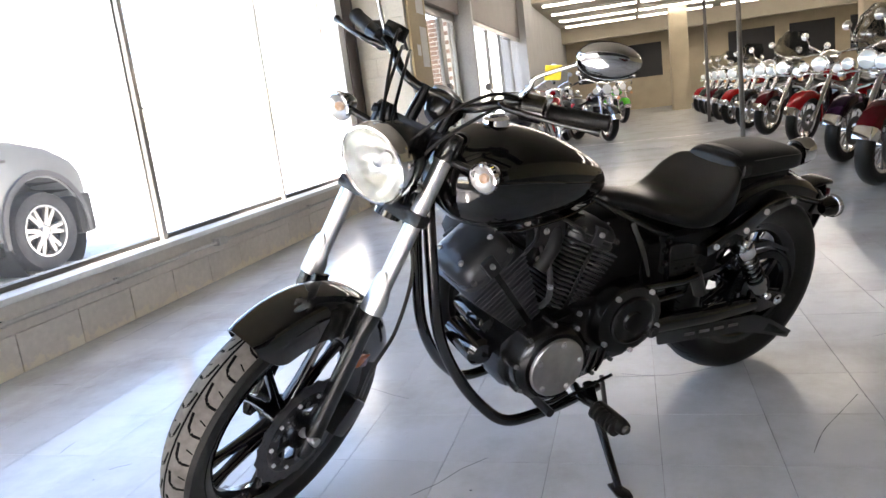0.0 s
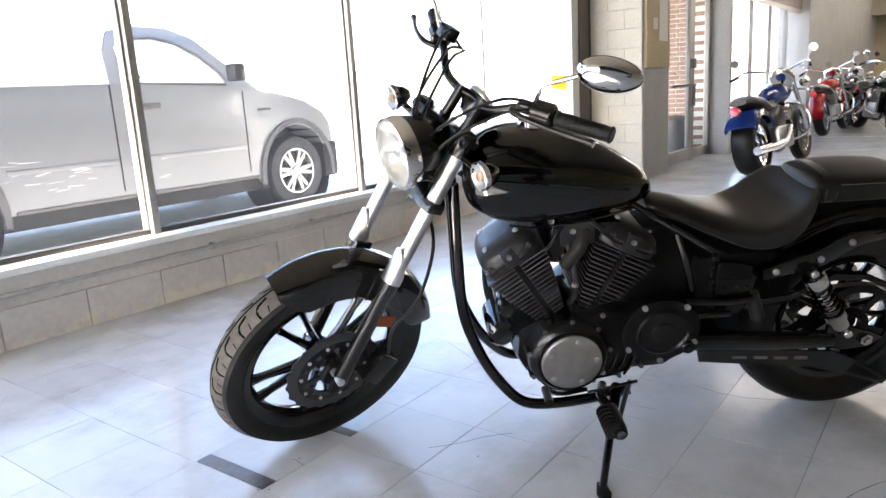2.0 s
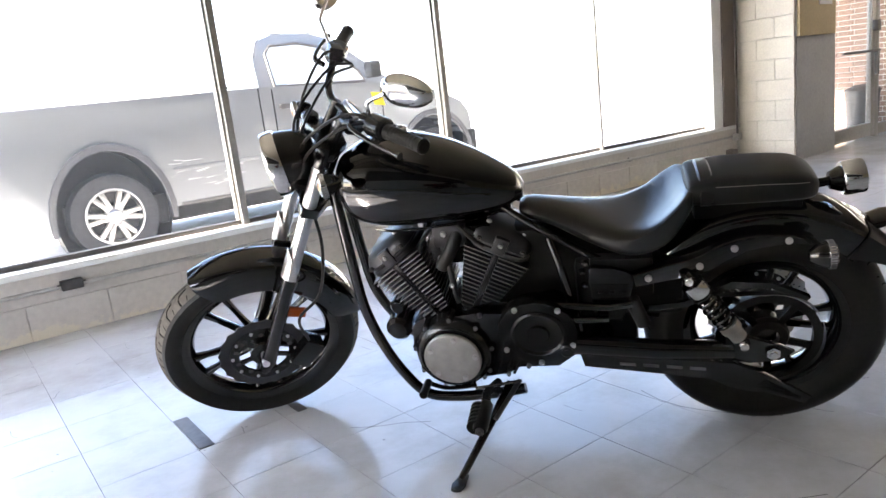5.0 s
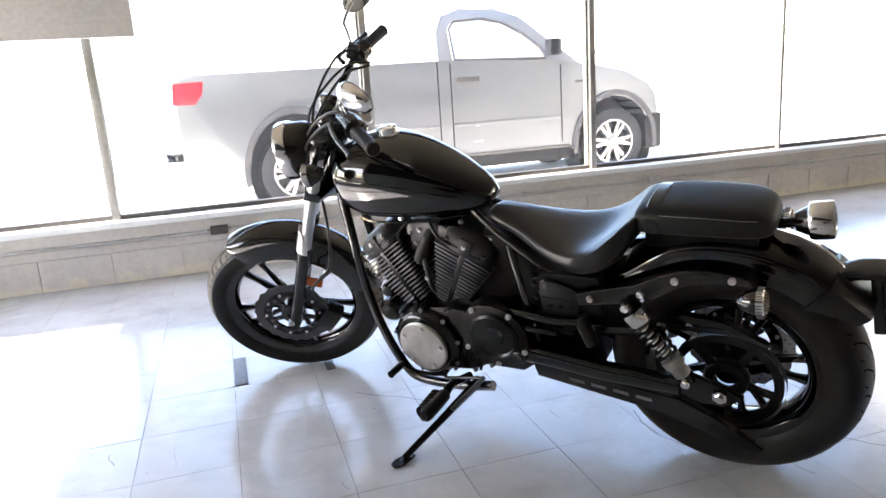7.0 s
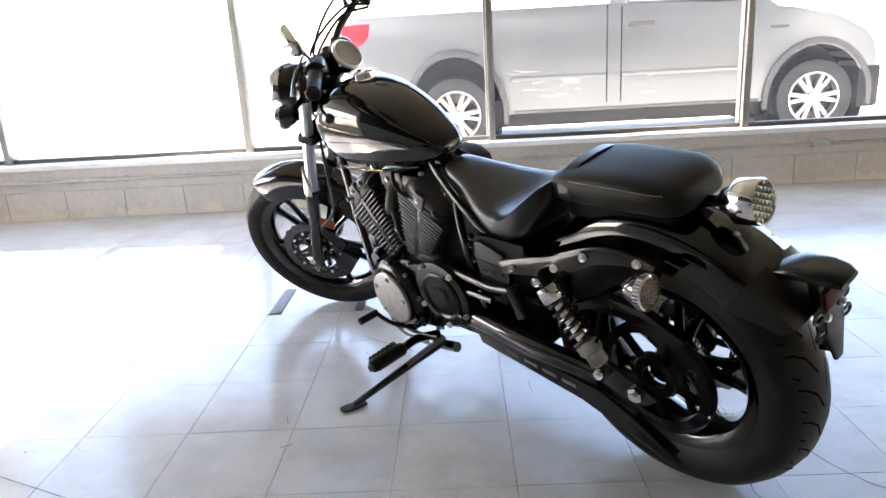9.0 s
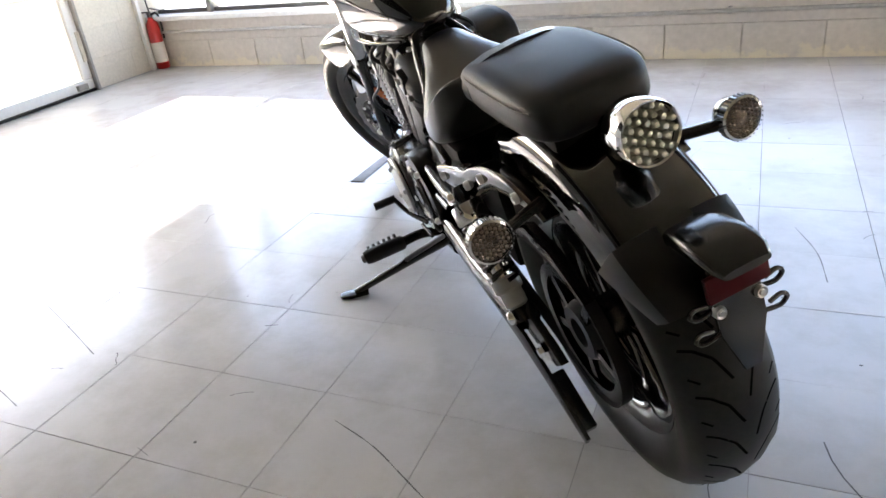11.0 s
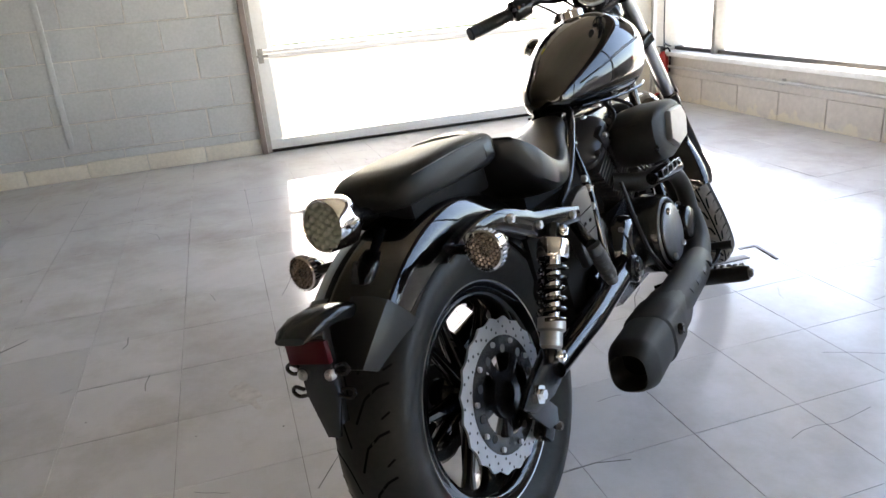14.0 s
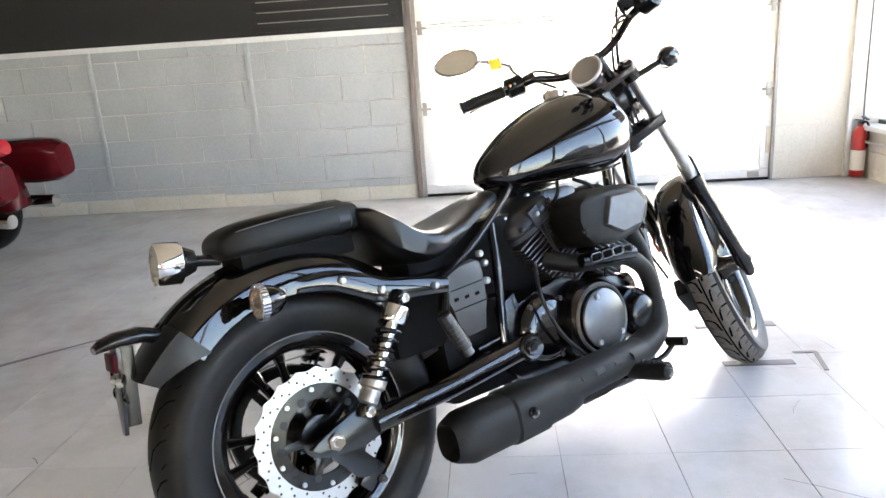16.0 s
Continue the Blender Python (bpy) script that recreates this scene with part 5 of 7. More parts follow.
rings(bm, [can_ring(z, hx, hy) for z, hx, hy in ((-0.035, 0.030, 0.030), (-0.012, 0.048, 0.045), (0.02, 0.054, 0.050), (0.12, 0.057, 0.053), (0.30, 0.058, 0.054), (0.310, 0.057, 0.053), (0.344, 0.045, 0.042), (0.350, 0.040, 0.037), (0.336, 0.036, 0.033), (0.28, 0.034, 0.031))])
muf = part("muffler", bm, "matte_black", bike, "matte black flat-sided muffler with a chamfered end")
bm = bmesh.new()
rings(bm, [can_ring(z, hx, hy) for z, hx, hy in ((0.092, 0.056, 0.052), (0.096, 0.061, 0.057), (0.186, 0.062, 0.058), (0.192, 0.058, 0.053))])
band = part("muffler_band", bm, "matte_black", muf)
bolt((0.405, -0.305, 0.262), (0, -1, 0), 0.013, band, "satin_black")
bm = bmesh.new()
lathe(bm, [(0.0, 0.285), (0.035, 0.287)], mm, 20)
part("outlet", bm, "groove", muf)

# side covers and small rear parts
for sg in (1, -1):
    bm = bmesh.new()
    prism(bm, [(0.346, 0.575), (0.372, 0.588), (0.405, 0.600), (0.448, 0.608), (0.462, 0.600), (0.464, 0.565), (0.458, 0.50), (0.444, 0.438), (0.385, 0.432), (0.372, 0.47), (0.360, 0.52)], -0.012, 0.012, Matrix.Translation((0, sg * 0.132, 0)) @ AC, 0.006)
    # same cover both sides: greyer on the lit right, shade-dark on the left
    sc = part("side_cover", bm, "cover_grey" if sg < 0 else "left_shade_black", bike, "black sculpted side cover with slots")
    for x in (0.378, 0.408, 0.437):
        bm = bmesh.new()
        tube(bm, [(x - 0.006, sg * 0.1385, 0.526), (x + 0.006, sg * 0.1385, 0.5275)], 0.0068, 10)
        part("slot", bm, "groove", sc)
    for z in (0.503, 0.551):
        bm = bmesh.new()
        tube(bm, [(0.366, sg * 0.1432, z - 0.002), (0.458, sg * 0.1432, z + 0.003)], 0.0016, 6)
        part("groove_line", bm, "groove", sc)
    # bolts likewise, bright on the lit side and darkened on the shaded one
    for x, z in ((0.470, 0.615), (0.478, 0.590), (0.474, 0.548)):
        bolt((x, sg * 0.138, z), (0, sg, 0), 0.009, sc, "brushed" if sg < 0 else "left_shade_black")
bm = bmesh.new()
box(bm, 0.22, 0.50, -0.10, 0.10, 0.42, 0.60, None, 0.02)
part("battery_box", bm, "shadow_black", bike)
bm = bmesh.new()
box(bm, 0.30, 0.46, 0.085, 0.13, 0.50, 0.62, None, 0.01)
part("tool_box", bm, "shadow_black", bike)
rod("peg_bracket", [(0.340, -0.155, 0.548), (0.312, -0.185, 0.520), (0.296, -0.200, 0.512)], 0.013, "satin_black")
peg = rod("passenger_peg", [(0.296, -0.203, 0.512), (0.332, -0.207, 0.428)], 0.0165, "cover_grey", None, "folded passenger peg", 16)
for k in range(6):
    c0 = Vector((0.296, -0.203, 0.512)).lerp(Vector((0.332, -0.207, 0.428)), 0.22 + 0.12 * k)
    rod("ring", [tuple(c0), tuple(c0 + Vector((0.0022, -0.0002, -0.0051)))], 0.0178, "cover_grey", peg, "", 16)
rod("end_cap", [(0.332, -0.207, 0.428), (0.339, -0.208, 0.412)], 0.013, "gunmetal", peg, "", 14)
rod("canister", [(0.36, 0.14, 0.50), (0.33, 0.145, 0.42)], 0.020, "matte_black")
rod("guard_bar", [(0.62, 0.15, 0.50), (0.42, 0.155, 0.485), (0.36, 0.15, 0.49)], 0.012, "gloss_black")
rod("guard_bar", [(0.60, 0.16, 0.45), (0.42, 0.16, 0.45)], 0.010, "gloss_black")

# tail lamp
tm = frame_of(Vector((-0.183, -0.001, 0.751)), (-1, 0, 0.10)) @ Matrix.Diagonal((0.87, 0.87, 0.78, 1.0))
bm = bmesh.new()
lathe(bm, [(0.0, -0.045), (0.026, -0.045), (0.036, -0.020), (0.040, -0.006)], tm, 32)
tail = part("tail_lamp", bm, "satin_black", bike, "round chrome-rimmed tail lamp with clear LED lens")
bm = bmesh.new()
lathe(bm, [(0.030, -0.010), (0.048, -0.008), (0.0515, -0.003), (0.0515, 0.052), (0.049, 0.058), (0.046, 0.056), (0.045, 0.0)], tm, 36)
part("bezel", bm, "chrome", tail, "chrome bezel")
bm = bmesh.new()
lathe(bm, [(0.0, 0.042), (0.045, 0.042)], tm, 28)
part("lamp_backing", bm, "led_glass", tail)
bm = bmesh.new()
hexes = [(i, j) for i in range(-3, 4) for j in range(-3, 4)]
for i, j in hexes:
    x, y = (i + 0.5 * (j % 2)) * 0.0155, j * 0.0134
    if x * x + y * y < 0.042 ** 2:
        lathe(bm, [(0.0078, 0.043), (0.0070, 0.050), (0.0045, 0.055), (0.0, 0.0565)], tm @ Matrix.Translation((x, y, 0)), 8)
tagged(part("led_panel", bm, "led_glass", tail, "clear LED lens with a bumpy grid"), kind="stuff")
rod("tail_bracket", [(-0.095, 0, 0.738), (-0.15, 0, 0.747)], 0.012, "satin_black", tail)


def signal(stem, c, face, label, shell="alu"):
    m = frame_of(Vector(c), face)
    bm = bmesh.new()
    lathe(bm, [(0.0, -0.040), (0.014, -0.038), (0.026, -0.022), (0.031, -0.004), (0.032, 0.004)], m, 24)
    sig = part("turn_signal", bm, "gloss_black", bike, label)
    bm = bmesh.new()
    lathe(bm, [(0.030, 0.0), (0.034, 0.002), (0.0345, 0.016), (0.031, 0.018), (0.030, 0.004)], m, 28)
    part("bezel", bm, "chrome", sig)
    bm = bmesh.new()
    lathe(bm, [(0.031, 0.016), (0.026, 0.022), (0.014, 0.0255), (0.0, 0.0265)], m, 24)
    part("lens", bm, "lens_clear" if shell == "alu" else "lens_smoke", sig, "clear ribbed lens")
    bm = bmesh.new()
    lathe(bm, [(0.030, 0.008), (0.020, 0.003), (0.0, 0.001)], m, 24)
    part("reflector", bm, shell, sig)
    bm = bmesh.new()
    lathe(bm, [(0.010, 0.003), (0.010, 0.012), (0.006, 0.016), (0.0, 0.017)], m, 14)
    part("bulb", bm, "amber" if shell == "alu" else "signal_grey", sig, "amber bulb" if shell == "alu" else "")
    if shell != "alu":
        bm = bmesh.new()
        for i in range(-4, 5):
            for j in range(-4, 5):
                x, y = (i + 0.5 * (j % 2)) * 0.0072, j * 0.0063
                if x * x + y * y < 0.027 ** 2:
                    lathe(bm, [(0.0034, 0.010), (0.0022, 0.0125), (0.0, 0.0135)], m @ Matrix.Translation((x, y, 0)), 6)
        tagged(part("lens_prisms", bm, "signal_prism", sig), kind="stuff")
    bm = bmesh.new()
    for k in range(30):
        box(bm, 0.0325, 0.0358, -0.0013, 0.0013, 0.003, 0.016, m @ pose(0, 0, 0, 0, 0, 12 * k))
    tagged(part("ribs", bm, "chrome" if shell == "alu" else "gunmetal", sig), kind="stuff")
    rod("stem", stem, 0.0095, "satin_black", sig, "", 10)
    return sig


for sg in (1, -1):
    signal([(-0.070, sg * 0.110, 0.648), (-0.100, sg * 0.185, 0.647)], (-0.096, sg * 0.212, 0.647), (-1, 0, 0.05), "black rear turn signal with clear lens", "signal_grey")
    signal([tuple(S(1.090, 0.047, sg * 0.115)), tuple(S(1.094, 0.05, sg * 0.195))], tuple(S(1.095, 0.052, sg * 0.217)), tuple(ST_N * 0.875 - AX_S * 0.485), "black front turn signal with clear lens")

# plate holder behind the fender
bm = bmesh.new()
loops = []
prof = [(-1.0, -1.0), (-0.98, -0.5), (-0.92, -0.2), (-0.70, -0.04), (0, 0.02), (0.70, -0.04), (0.92, -0.2), (0.98, -0.5), (1.0, -1.0), (0.94, -1.0), (0.90, -0.45), (0.6, -0.10), (-0.6, -0.10), (-0.90, -0.45), (-0.94, -1.0)]
for f in range(9):
    a = radians(130 + 18 * f / 8)
    hw = 0.0975 - 0.018 * (f / 8) ** 2
    dd = 0.092 - 0.056 * f / 8
    loops.append([m_fr @ Vector(((0.3815 + v * dd) * math.cos(a), (0.3815 + v * dd) * math.sin(a), u * hw)) for u, v in prof])
rings(bm, loops)
ph = part("fender_extension", bm, "plastic_grey", bike, "dark grey plastic fender extension")
bm = bmesh.new()
loops = []
for x, z, hw, th in ((-0.235, 0.612, 0.034, 0.016), (-0.285, 0.630, 0.040, 0.016), (-0.330, 0.632, 0.043, 0.014), (-0.358, 0.627, 0.040, 0.011), (-0.372, 0.621, 0.033, 0.006)):
    loops.append([Vector((x, math.copysign(abs(math.cos(t)) ** 0.6, math.cos(t)) * hw - 0.008, z + math.copysign(abs(math.sin(t)) ** 0.7, math.sin(t)) * th)) for t in [2 * math.pi * k / 18 for k in range(18)]])
rings(bm, loops)
part("plate_lamp", bm, "satin_black", ph)
PN = Vector((-0.995, 0, 0.10)).normalized()
PU = Vector((0.10, 0, 0.995)).normalized()
pm = Matrix((Vector((0, -1, 0)), PU, PN)).transposed().to_4x4()
pm.translation = Vector((-0.334, -0.008, 0.618))
bm = bmesh.new()
prism(bm, [(-0.034, 0.0), (0.034, 0.0), (0.034, -0.10), (0.012, -0.170), (-0.012, -0.170), (-0.034, -0.10)], -0.004, 0.004, pm, 0.001)
prism(bm, [(-0.020, 0.0), (0.020, 0.0), (0.010, -0.155), (-0.010, -0.155)], -0.030, -0.004, pm, 0.003)
part("plate_bracket", bm, "satin_black", ph)
bm = bmesh.new()
box(bm, -0.044, 0.044, -0.046, -0.010, 0.004, 0.014, pm, 0.003)
part("reflector", bm, "reflector_red", ph, "dark red reflector")
for sx in (-0.03, 0.03):
    bolt(pm @ Vector((sx, -0.066, 0.004)), tuple(PN), 0.009, ph)
for sx in (-1, 1):
    for dy in (-0.062, -0.100):
        rod("bracket_loop", [tuple(pm @ Vector((sx * 0.03, dy, 0))), tuple(pm @ Vector((sx * 0.056, dy - 0.004, 0))), tuple(pm @ Vector((sx * 0.068, dy + 0.004, 0))), tuple(pm @ Vector((sx * 0.060, dy + 0.012, 0))), tuple(pm @ Vector((sx * 0.042, dy + 0.008, 0)))], 0.0034, "satin_black", ph, "", 8, 3)

# forks
for sg in (1, -1):
    bm = bmesh.new()
    tube(bm, [S(0.66, 0.047, sg * 0.10), S(1.135, 0.047, sg * 0.10)], 0.0205, 20)
    fk = part("fork_tube", bm, "alu", bike, "bright steel fork tube")
    bm = bmesh.new()
    tube(bm, [S(0.278, 0.052, sg * 0.10), S(0.298, 0.050, sg * 0.10), S(0.338, 0.047, sg * 0.10), S(0.40, 0.047, sg * 0.10), S(0.64, 0.047, sg * 0.10), S(0.655, 0.047, sg * 0.10), S(0.70, 0.047, sg * 0.10), S(0.705, 0.047, sg * 0.10)],
         [0.013, 0.021, 0.025, 0.0225, 0.0225, 0.0265, 0.0265, 0.022], 20)
    part("fork_slider", bm, "satin_black", fk, "satin black fork slider")
    bm = bmesh.new()
    tube(bm, [S(1.085, 0.047, sg * 0.10), S(1.09, 0.047, sg * 0.10), S(1.14, 0.047, sg * 0.10), S(1.15, 0.047, sg * 0.10)], [0.024, 0.026, 0.026, 0.020], 18)
    part("fork_cover", bm, "satin_black", fk)
    bm = bmesh.new()
    loops = []
    for s, a in ((0.690, 2.0), (0.720, 1.9), (0.755, 1.3), (0.785, 0.5), (0.795, 0.15)):
        ring = [S(s, 0.047 + 0.0295 * math.cos(t), sg * 0.10 + 0.0295 * math.sin(t)) for t in [-a + 2 * a * k / 12 for k in range(13)]]
        ring += [S(s, 0.047 + 0.0270 * math.cos(t), sg * 0.10 + 0.0270 * math.sin(t)) for t in [a - 2 * a * k / 12 for k in range(13)]]
        loops.append(ring)
    rings(bm, loops)
    part("fork_guard", bm, "alu", fk, "pointed silver fork guard")
    if sg > 0:
        bm = bmesh.new()
        box(bm, -0.018, 0.018, -0.005, 0.005, -0.030, 0.030, frame_of(S(0.555, 0.0, 0.105), ST_Y, AX_S) @ pose(0, 0, 0, 90, 0, 0), 0.004)
        part("side_reflector", bm, "reflector_amber", fk, "amber side reflector")
for s0, hw in ((0.935, 0.016), (1.125, 0.012)):
    bm = bmesh.new()
    mt = Matrix((ST_N, ST_Y, AX_S)).transposed().to_4x4()
    mt.translation = S(s0, 0.0, 0)
    prism(bm, [(-0.035, -0.035), (0.02, -0.124), (0.07, -0.124), (0.074, -0.08), (0.045, 0.0), (0.074, 0.08), (0.07, 0.124), (0.02, 0.124), (-0.035, 0.035)], -hw, hw, mt, 0.006)
    part("fork_clamp", bm, "satin_black", bike, "black fork clamp")
rod("front_axle", [tuple(S(0.3385, 0.060, 0.128)), tuple(S(0.3385, 0.060, -0.128))], 0.012, "alu")
bm = bmesh.new()
mcal = Matrix((ST_N, AX_S, -ST_Y)).transposed().to_4x4()
mcal.translation = S(0.373, -0.075, 0.085)
box(bm, -0.035, 0.035, -0.055, 0.055, -0.030, 0.030, mcal @ pose(0, 0, 0, 0, 0, 20), 0.010)
part("front_caliper", bm, "satin_black", bike, "black front brake caliper")
# front fender with stays
xf = (ST_N * math.cos(radians(29)) + AX_S * -math.sin(radians(29)))       # wheel's forward, level
m_ff = frame_of(S(0.3385, 0.060, 0), -ST_Y, xf)
ff = fender("front_fender", m_ff, 0.361, 0.068, 70, 177, 0.100, "gloss black front fender", bike, 0.0035, 32, True, True)
for sg in (1, -1):
    bm = bmesh.new()
    mst = Matrix((ST_N, AX_S, ST_Y)).transposed().to_4x4()
    mst.translation = S(0, 0, sg * 0.070)
    prism(bm, [(0.075, 0.70), (0.02, 0.70), (0.02, 0.62), (0.075, 0.60)], -0.006, 0.006, mst, 0.002)
    part("fender_stay", bm, "satin_black", ff)

# headlamp
HL = S(1.013, 0.147, 0.0)
fwd = (ST_N * math.cos(radians(31)) - AX_S * math.sin(radians(31))).normalized()
hm = frame_of(HL, fwd)
bm = bmesh.new()
lathe(bm, [(0.0, -0.135), (0.030, -0.133), (0.060, -0.115), (0.080, -0.080), (0.088, -0.040), (0.090, -0.010)], hm, 40)
hl = part("headlamp", bm, "satin_black", bike, "round black headlamp with chrome rim and clear lens")
bm = bmesh.new()
lathe(bm, [(0.089, -0.030), (0.094, -0.028), (0.0955, -0.020), (0.0955, 0.004), (0.093, 0.010), (0.088, 0.011), (0.086, 0.004), (0.087, -0.020)], hm, 44)
part("rim", bm, "chrome", hl, "chrome headlamp rim")
bm = bmesh.new()
lathe(bm, [(0.0, -0.060), (0.018, -0.060), (0.045, -0.045), (0.070, -0.020), (0.087, 0.002)], hm, 18)
part("reflector", bm, "lamp_silver", hl)
bm = bmesh.new()
lathe(bm, [(0.0, -0.02), (0.012, -0.022), (0.014, -0.055), (0.0, -0.055)], hm, 16)
part("bulb", bm, "alu", hl)
bm = bmesh.new()
lathe(bm, [(0.087, 0.006), (0.070, 0.016), (0.040, 0.022), (0.0, 0.024)], hm, 40)
part("lens", bm, "lamp_glass", hl, "clear glass lens")
for sg in (1, -1):
    rod("bracket", [tuple(S(1.0, 0.05, sg * 0.085)), tuple(S(1.005, 0.10, sg * 0.088))], 0.010, "satin_black", hl)

# bars, grips, levers, mirrors
def SB(s, n, y):
    f = min(1.0, abs(y) / 0.22)
    tip = Vector((-0.018, 0.018, 0.008)) * max(0.0, (y - 0.22) / 0.155)
    return S(s, n, y) + (Vector((0.058, -0.012, 0.010)) if y > 0 else Vector((0.062, 0.010, 0.030))) * f + tip


bar = [(1.215, -0.012, 0.0), (1.215, -0.012, 0.06), (1.232, -0.020, 0.11), (1.270, -0.050, 0.165), (1.292, -0.078, 0.215), (1.305, -0.112, 0.29), (1.322, -0.150, 0.365)]
barpts = [tuple(SB(s, n, -y)) for s, n, y in reversed(bar[1:])] + [tuple(SB(s, n, y)) for s, n, y in bar]
rod("handlebar", barpts, 0.0115, "satin_black", None, "satin black handlebar", 12, 5)
for sg in (1, -1):
    rod("riser", [tuple(SB(1.12, 0.0, sg * 0.045)), tuple(SB(1.225, -0.012, sg * 0.045))], 0.015, "satin_black")
    g0, g1 = SB(1.299, -0.100, sg * 0.262), SB(1.322, -0.152, sg * 0.375)
    d = (g1 - g0)
    bm = bmesh.new()
    tube(bm, [g0, g0 + d * 0.03, g0 + d * 0.06, g0 + d * 0.5, g0 + d * 0.94, g0 + d * 0.97, g1], [0.0135, 0.0215, 0.0185, 0.0188, 0.0185, 0.0212, 0.018], 20)
    grip = part("grip", bm, "rubber", bike, "black ribbed rubber grip")
    bm = bmesh.new()
    for k in range(9):
        c = g0 + d * (0.12 + 0.085 * k)
        tube(bm, [c, c + d * 0.045], 0.0194, 16)
    part("rib", bm, "rubber", grip)
    sw0, sw1 = SB(1.288, -0.074, sg * 0.205), SB(1.299, -0.100, sg * 0.258)
    bm = bmesh.new()
    tube(bm, [sw0, sw0.lerp(sw1, 0.1), sw0.lerp(sw1, 0.9), sw1], [0.022, 0.031, 0.032, 0.024], 14)
    sw = part("switch_housing", bm, "satin_black", bike, "black switch housing")
    for k in (0.3, 0.55, 0.8):
        bm = bmesh.new()
        c = sw0.lerp(sw1, k) + (AX_S * 0.5 - ST_N * 0.87) * 0.031
        box(bm, -0.005, 0.005, -0.005, 0.005, -0.004, 0.004, Matrix.Translation(c), 0.001)
        part("button", bm, "gunmetal" if k != 0.55 else "amber", sw)
    # master cylinder / clutch perch
    c0 = SB(1.300, -0.055, sg * 0.18)
    bm = bmesh.new()
    if sg < 0:
        box(bm, -0.025, 0.025, -0.020, 0.020, -0.004, 0.034, frame_of(c0, AX_S, ST_Y), 0.006)
    else:
        tube(bm, [SB(1.280, -0.055, 0.165), SB(1.290, -0.072, 0.20)], 0.018, 12)
    perch = part("lever_perch", bm, "satin_black", bike)
    lv = [SB(1.270, -0.030, sg * 0.175), SB(1.268, -0.022, sg * 0.21), SB(1.275, -0.050, sg * 0.29), SB(1.285, -0.082, sg * 0.355), SB(1.290, -0.095, sg * 0.382)]
    bm = bmesh.new()
    tube(bm, lv, [0.008, 0.008, 0.0065, 0.0065, 0.010], 10, 4)
    part("lever", bm, "satin_black", perch, "black hand lever")
    # mirror
    m0 = SB(1.295, -0.070, sg * 0.205)
    m1 = m0 + Vector((0.012, 0, 0.075))
    m2 = m1 + Vector((0.006, 0.006 * sg, 0.030))
    m3 = SB(1.432, -0.038, sg * 0.285)
    if sg > 0:
        m1, m2, m3 = Vector((0.955, 0.163, 1.100)), Vector((0.946, 0.174, 1.122)), Vector((0.872, 0.226, 1.153))
    bm = bmesh.new()
    tube(bm, [m0, m1, m2, m3], 0.0055, 10, 5)
    stem = part("mirror", bm, "chrome", bike, "chrome oval mirror")
    ctr = SB(1.434, -0.048, sg * 0.325) if sg < 0 else Vector((0.823, 0.252, 1.160))
    back = (ST_N * math.cos(radians(29)) - AX_S * math.sin(radians(29))) * -1 + ST_Y * (-0.85 * sg)
    mm2 = frame_of(ctr, -back.normalized(), ST_Y * sg)
    bm = bmesh.new()
    loops = []
    for z, f in ((0.0, 1.0), (0.006, 1.03), (0.016, 0.96), (0.028, 0.72), (0.034, 0.40), (0.036, 0.12)):
        loops.append([mm2 @ Vector((math.cos(t) * 0.072 * f + 0.008 * math.cos(2 * t), math.sin(t) * 0.040 * f * (1 + 0.15 * math.cos(t)), z)) for t in [2 * math.pi * k / 32 for k in range(32)]])
    rings(bm, loops)
    part("mirror_shell", bm, "chrome", stem, "chrome mirror shell")
    bm = bmesh.new()
    loops = []
    for z, f in ((-0.001, 0.95), (-0.0025, 0.93)):
        loops.append([mm2 @ Vector((math.cos(t) * 0.072 * f + 0.008 * math.cos(2 * t), math.sin(t) * 0.040 * f * (1 + 0.15 * math.cos(t)), z)) for t in [2 * math.pi * k / 32 for k in range(32)]])
    rings(bm, loops)
    part("mirror_glass", bm, "mirror_glass", stem, "mirror glass")
    bm = bmesh.new()
    tube(bm, [mm2 @ Vector((math.cos(t) * 0.0715 + 0.008 * math.cos(2 * t), math.sin(t) * 0.0397 * (1 + 0.15 * math.cos(t)), -0.001)) for t in [2 * math.pi * k / 32 for k in range(33)]], 0.0016, 8)
    part("mirror_rim", bm, "steel_dark", stem)
bm = bmesh.new()
box(bm, -0.026, 0.008, -0.018, 0.018, -0.0008, 0.0008, frame_of(Vector((0.915, 0.190, 1.140)), (-0.45, -0.85, 0.15), (0, 0, 1)), 0.0005)
tg = part("price_tag", bm, "yellow", bike, "small yellow tag tied to the mirror stem")
rod("tag_string", [(0.915, 0.196, 1.142), (0.913, 0.197, 1.134)], 0.002, "yellow", tg, seg=6)

# speedometer
sp_n = (AX_S * 0.85 - ST_N * 0.52).normalized()
spm = frame_of(S(1.205, -0.052, -0.012), sp_n)
bm = bmesh.new()
lathe(bm, [(0.0, -0.055), (0.030, -0.052), (0.046, -0.030), (0.050, 0.0), (0.050, 0.006)], spm, 32)
spd = part("speedometer", bm, "satin_black", bike, "round speedometer with chrome ring")
bm = bmesh.new()
lathe(bm, [(0.050, 0.0), (0.0525, 0.004), (0.0525, 0.010), (0.049, 0.013), (0.045, 0.010)], spm, 36)
part("ring", bm, "alu", spd)
bm = bmesh.new()
lathe(bm, [(0.0, 0.006), (0.047, 0.006)], spm, 28)
part("dial", bm, "dial", spd, "brownish tinted dial")
bm = bmesh.new()
lathe(bm, [(0.0, 0.0075), (0.047, 0.0075), (0.047, 0.0085), (0.0, 0.0095)], spm, 28)
part("dial_glass", bm, "lens_clear", spd)

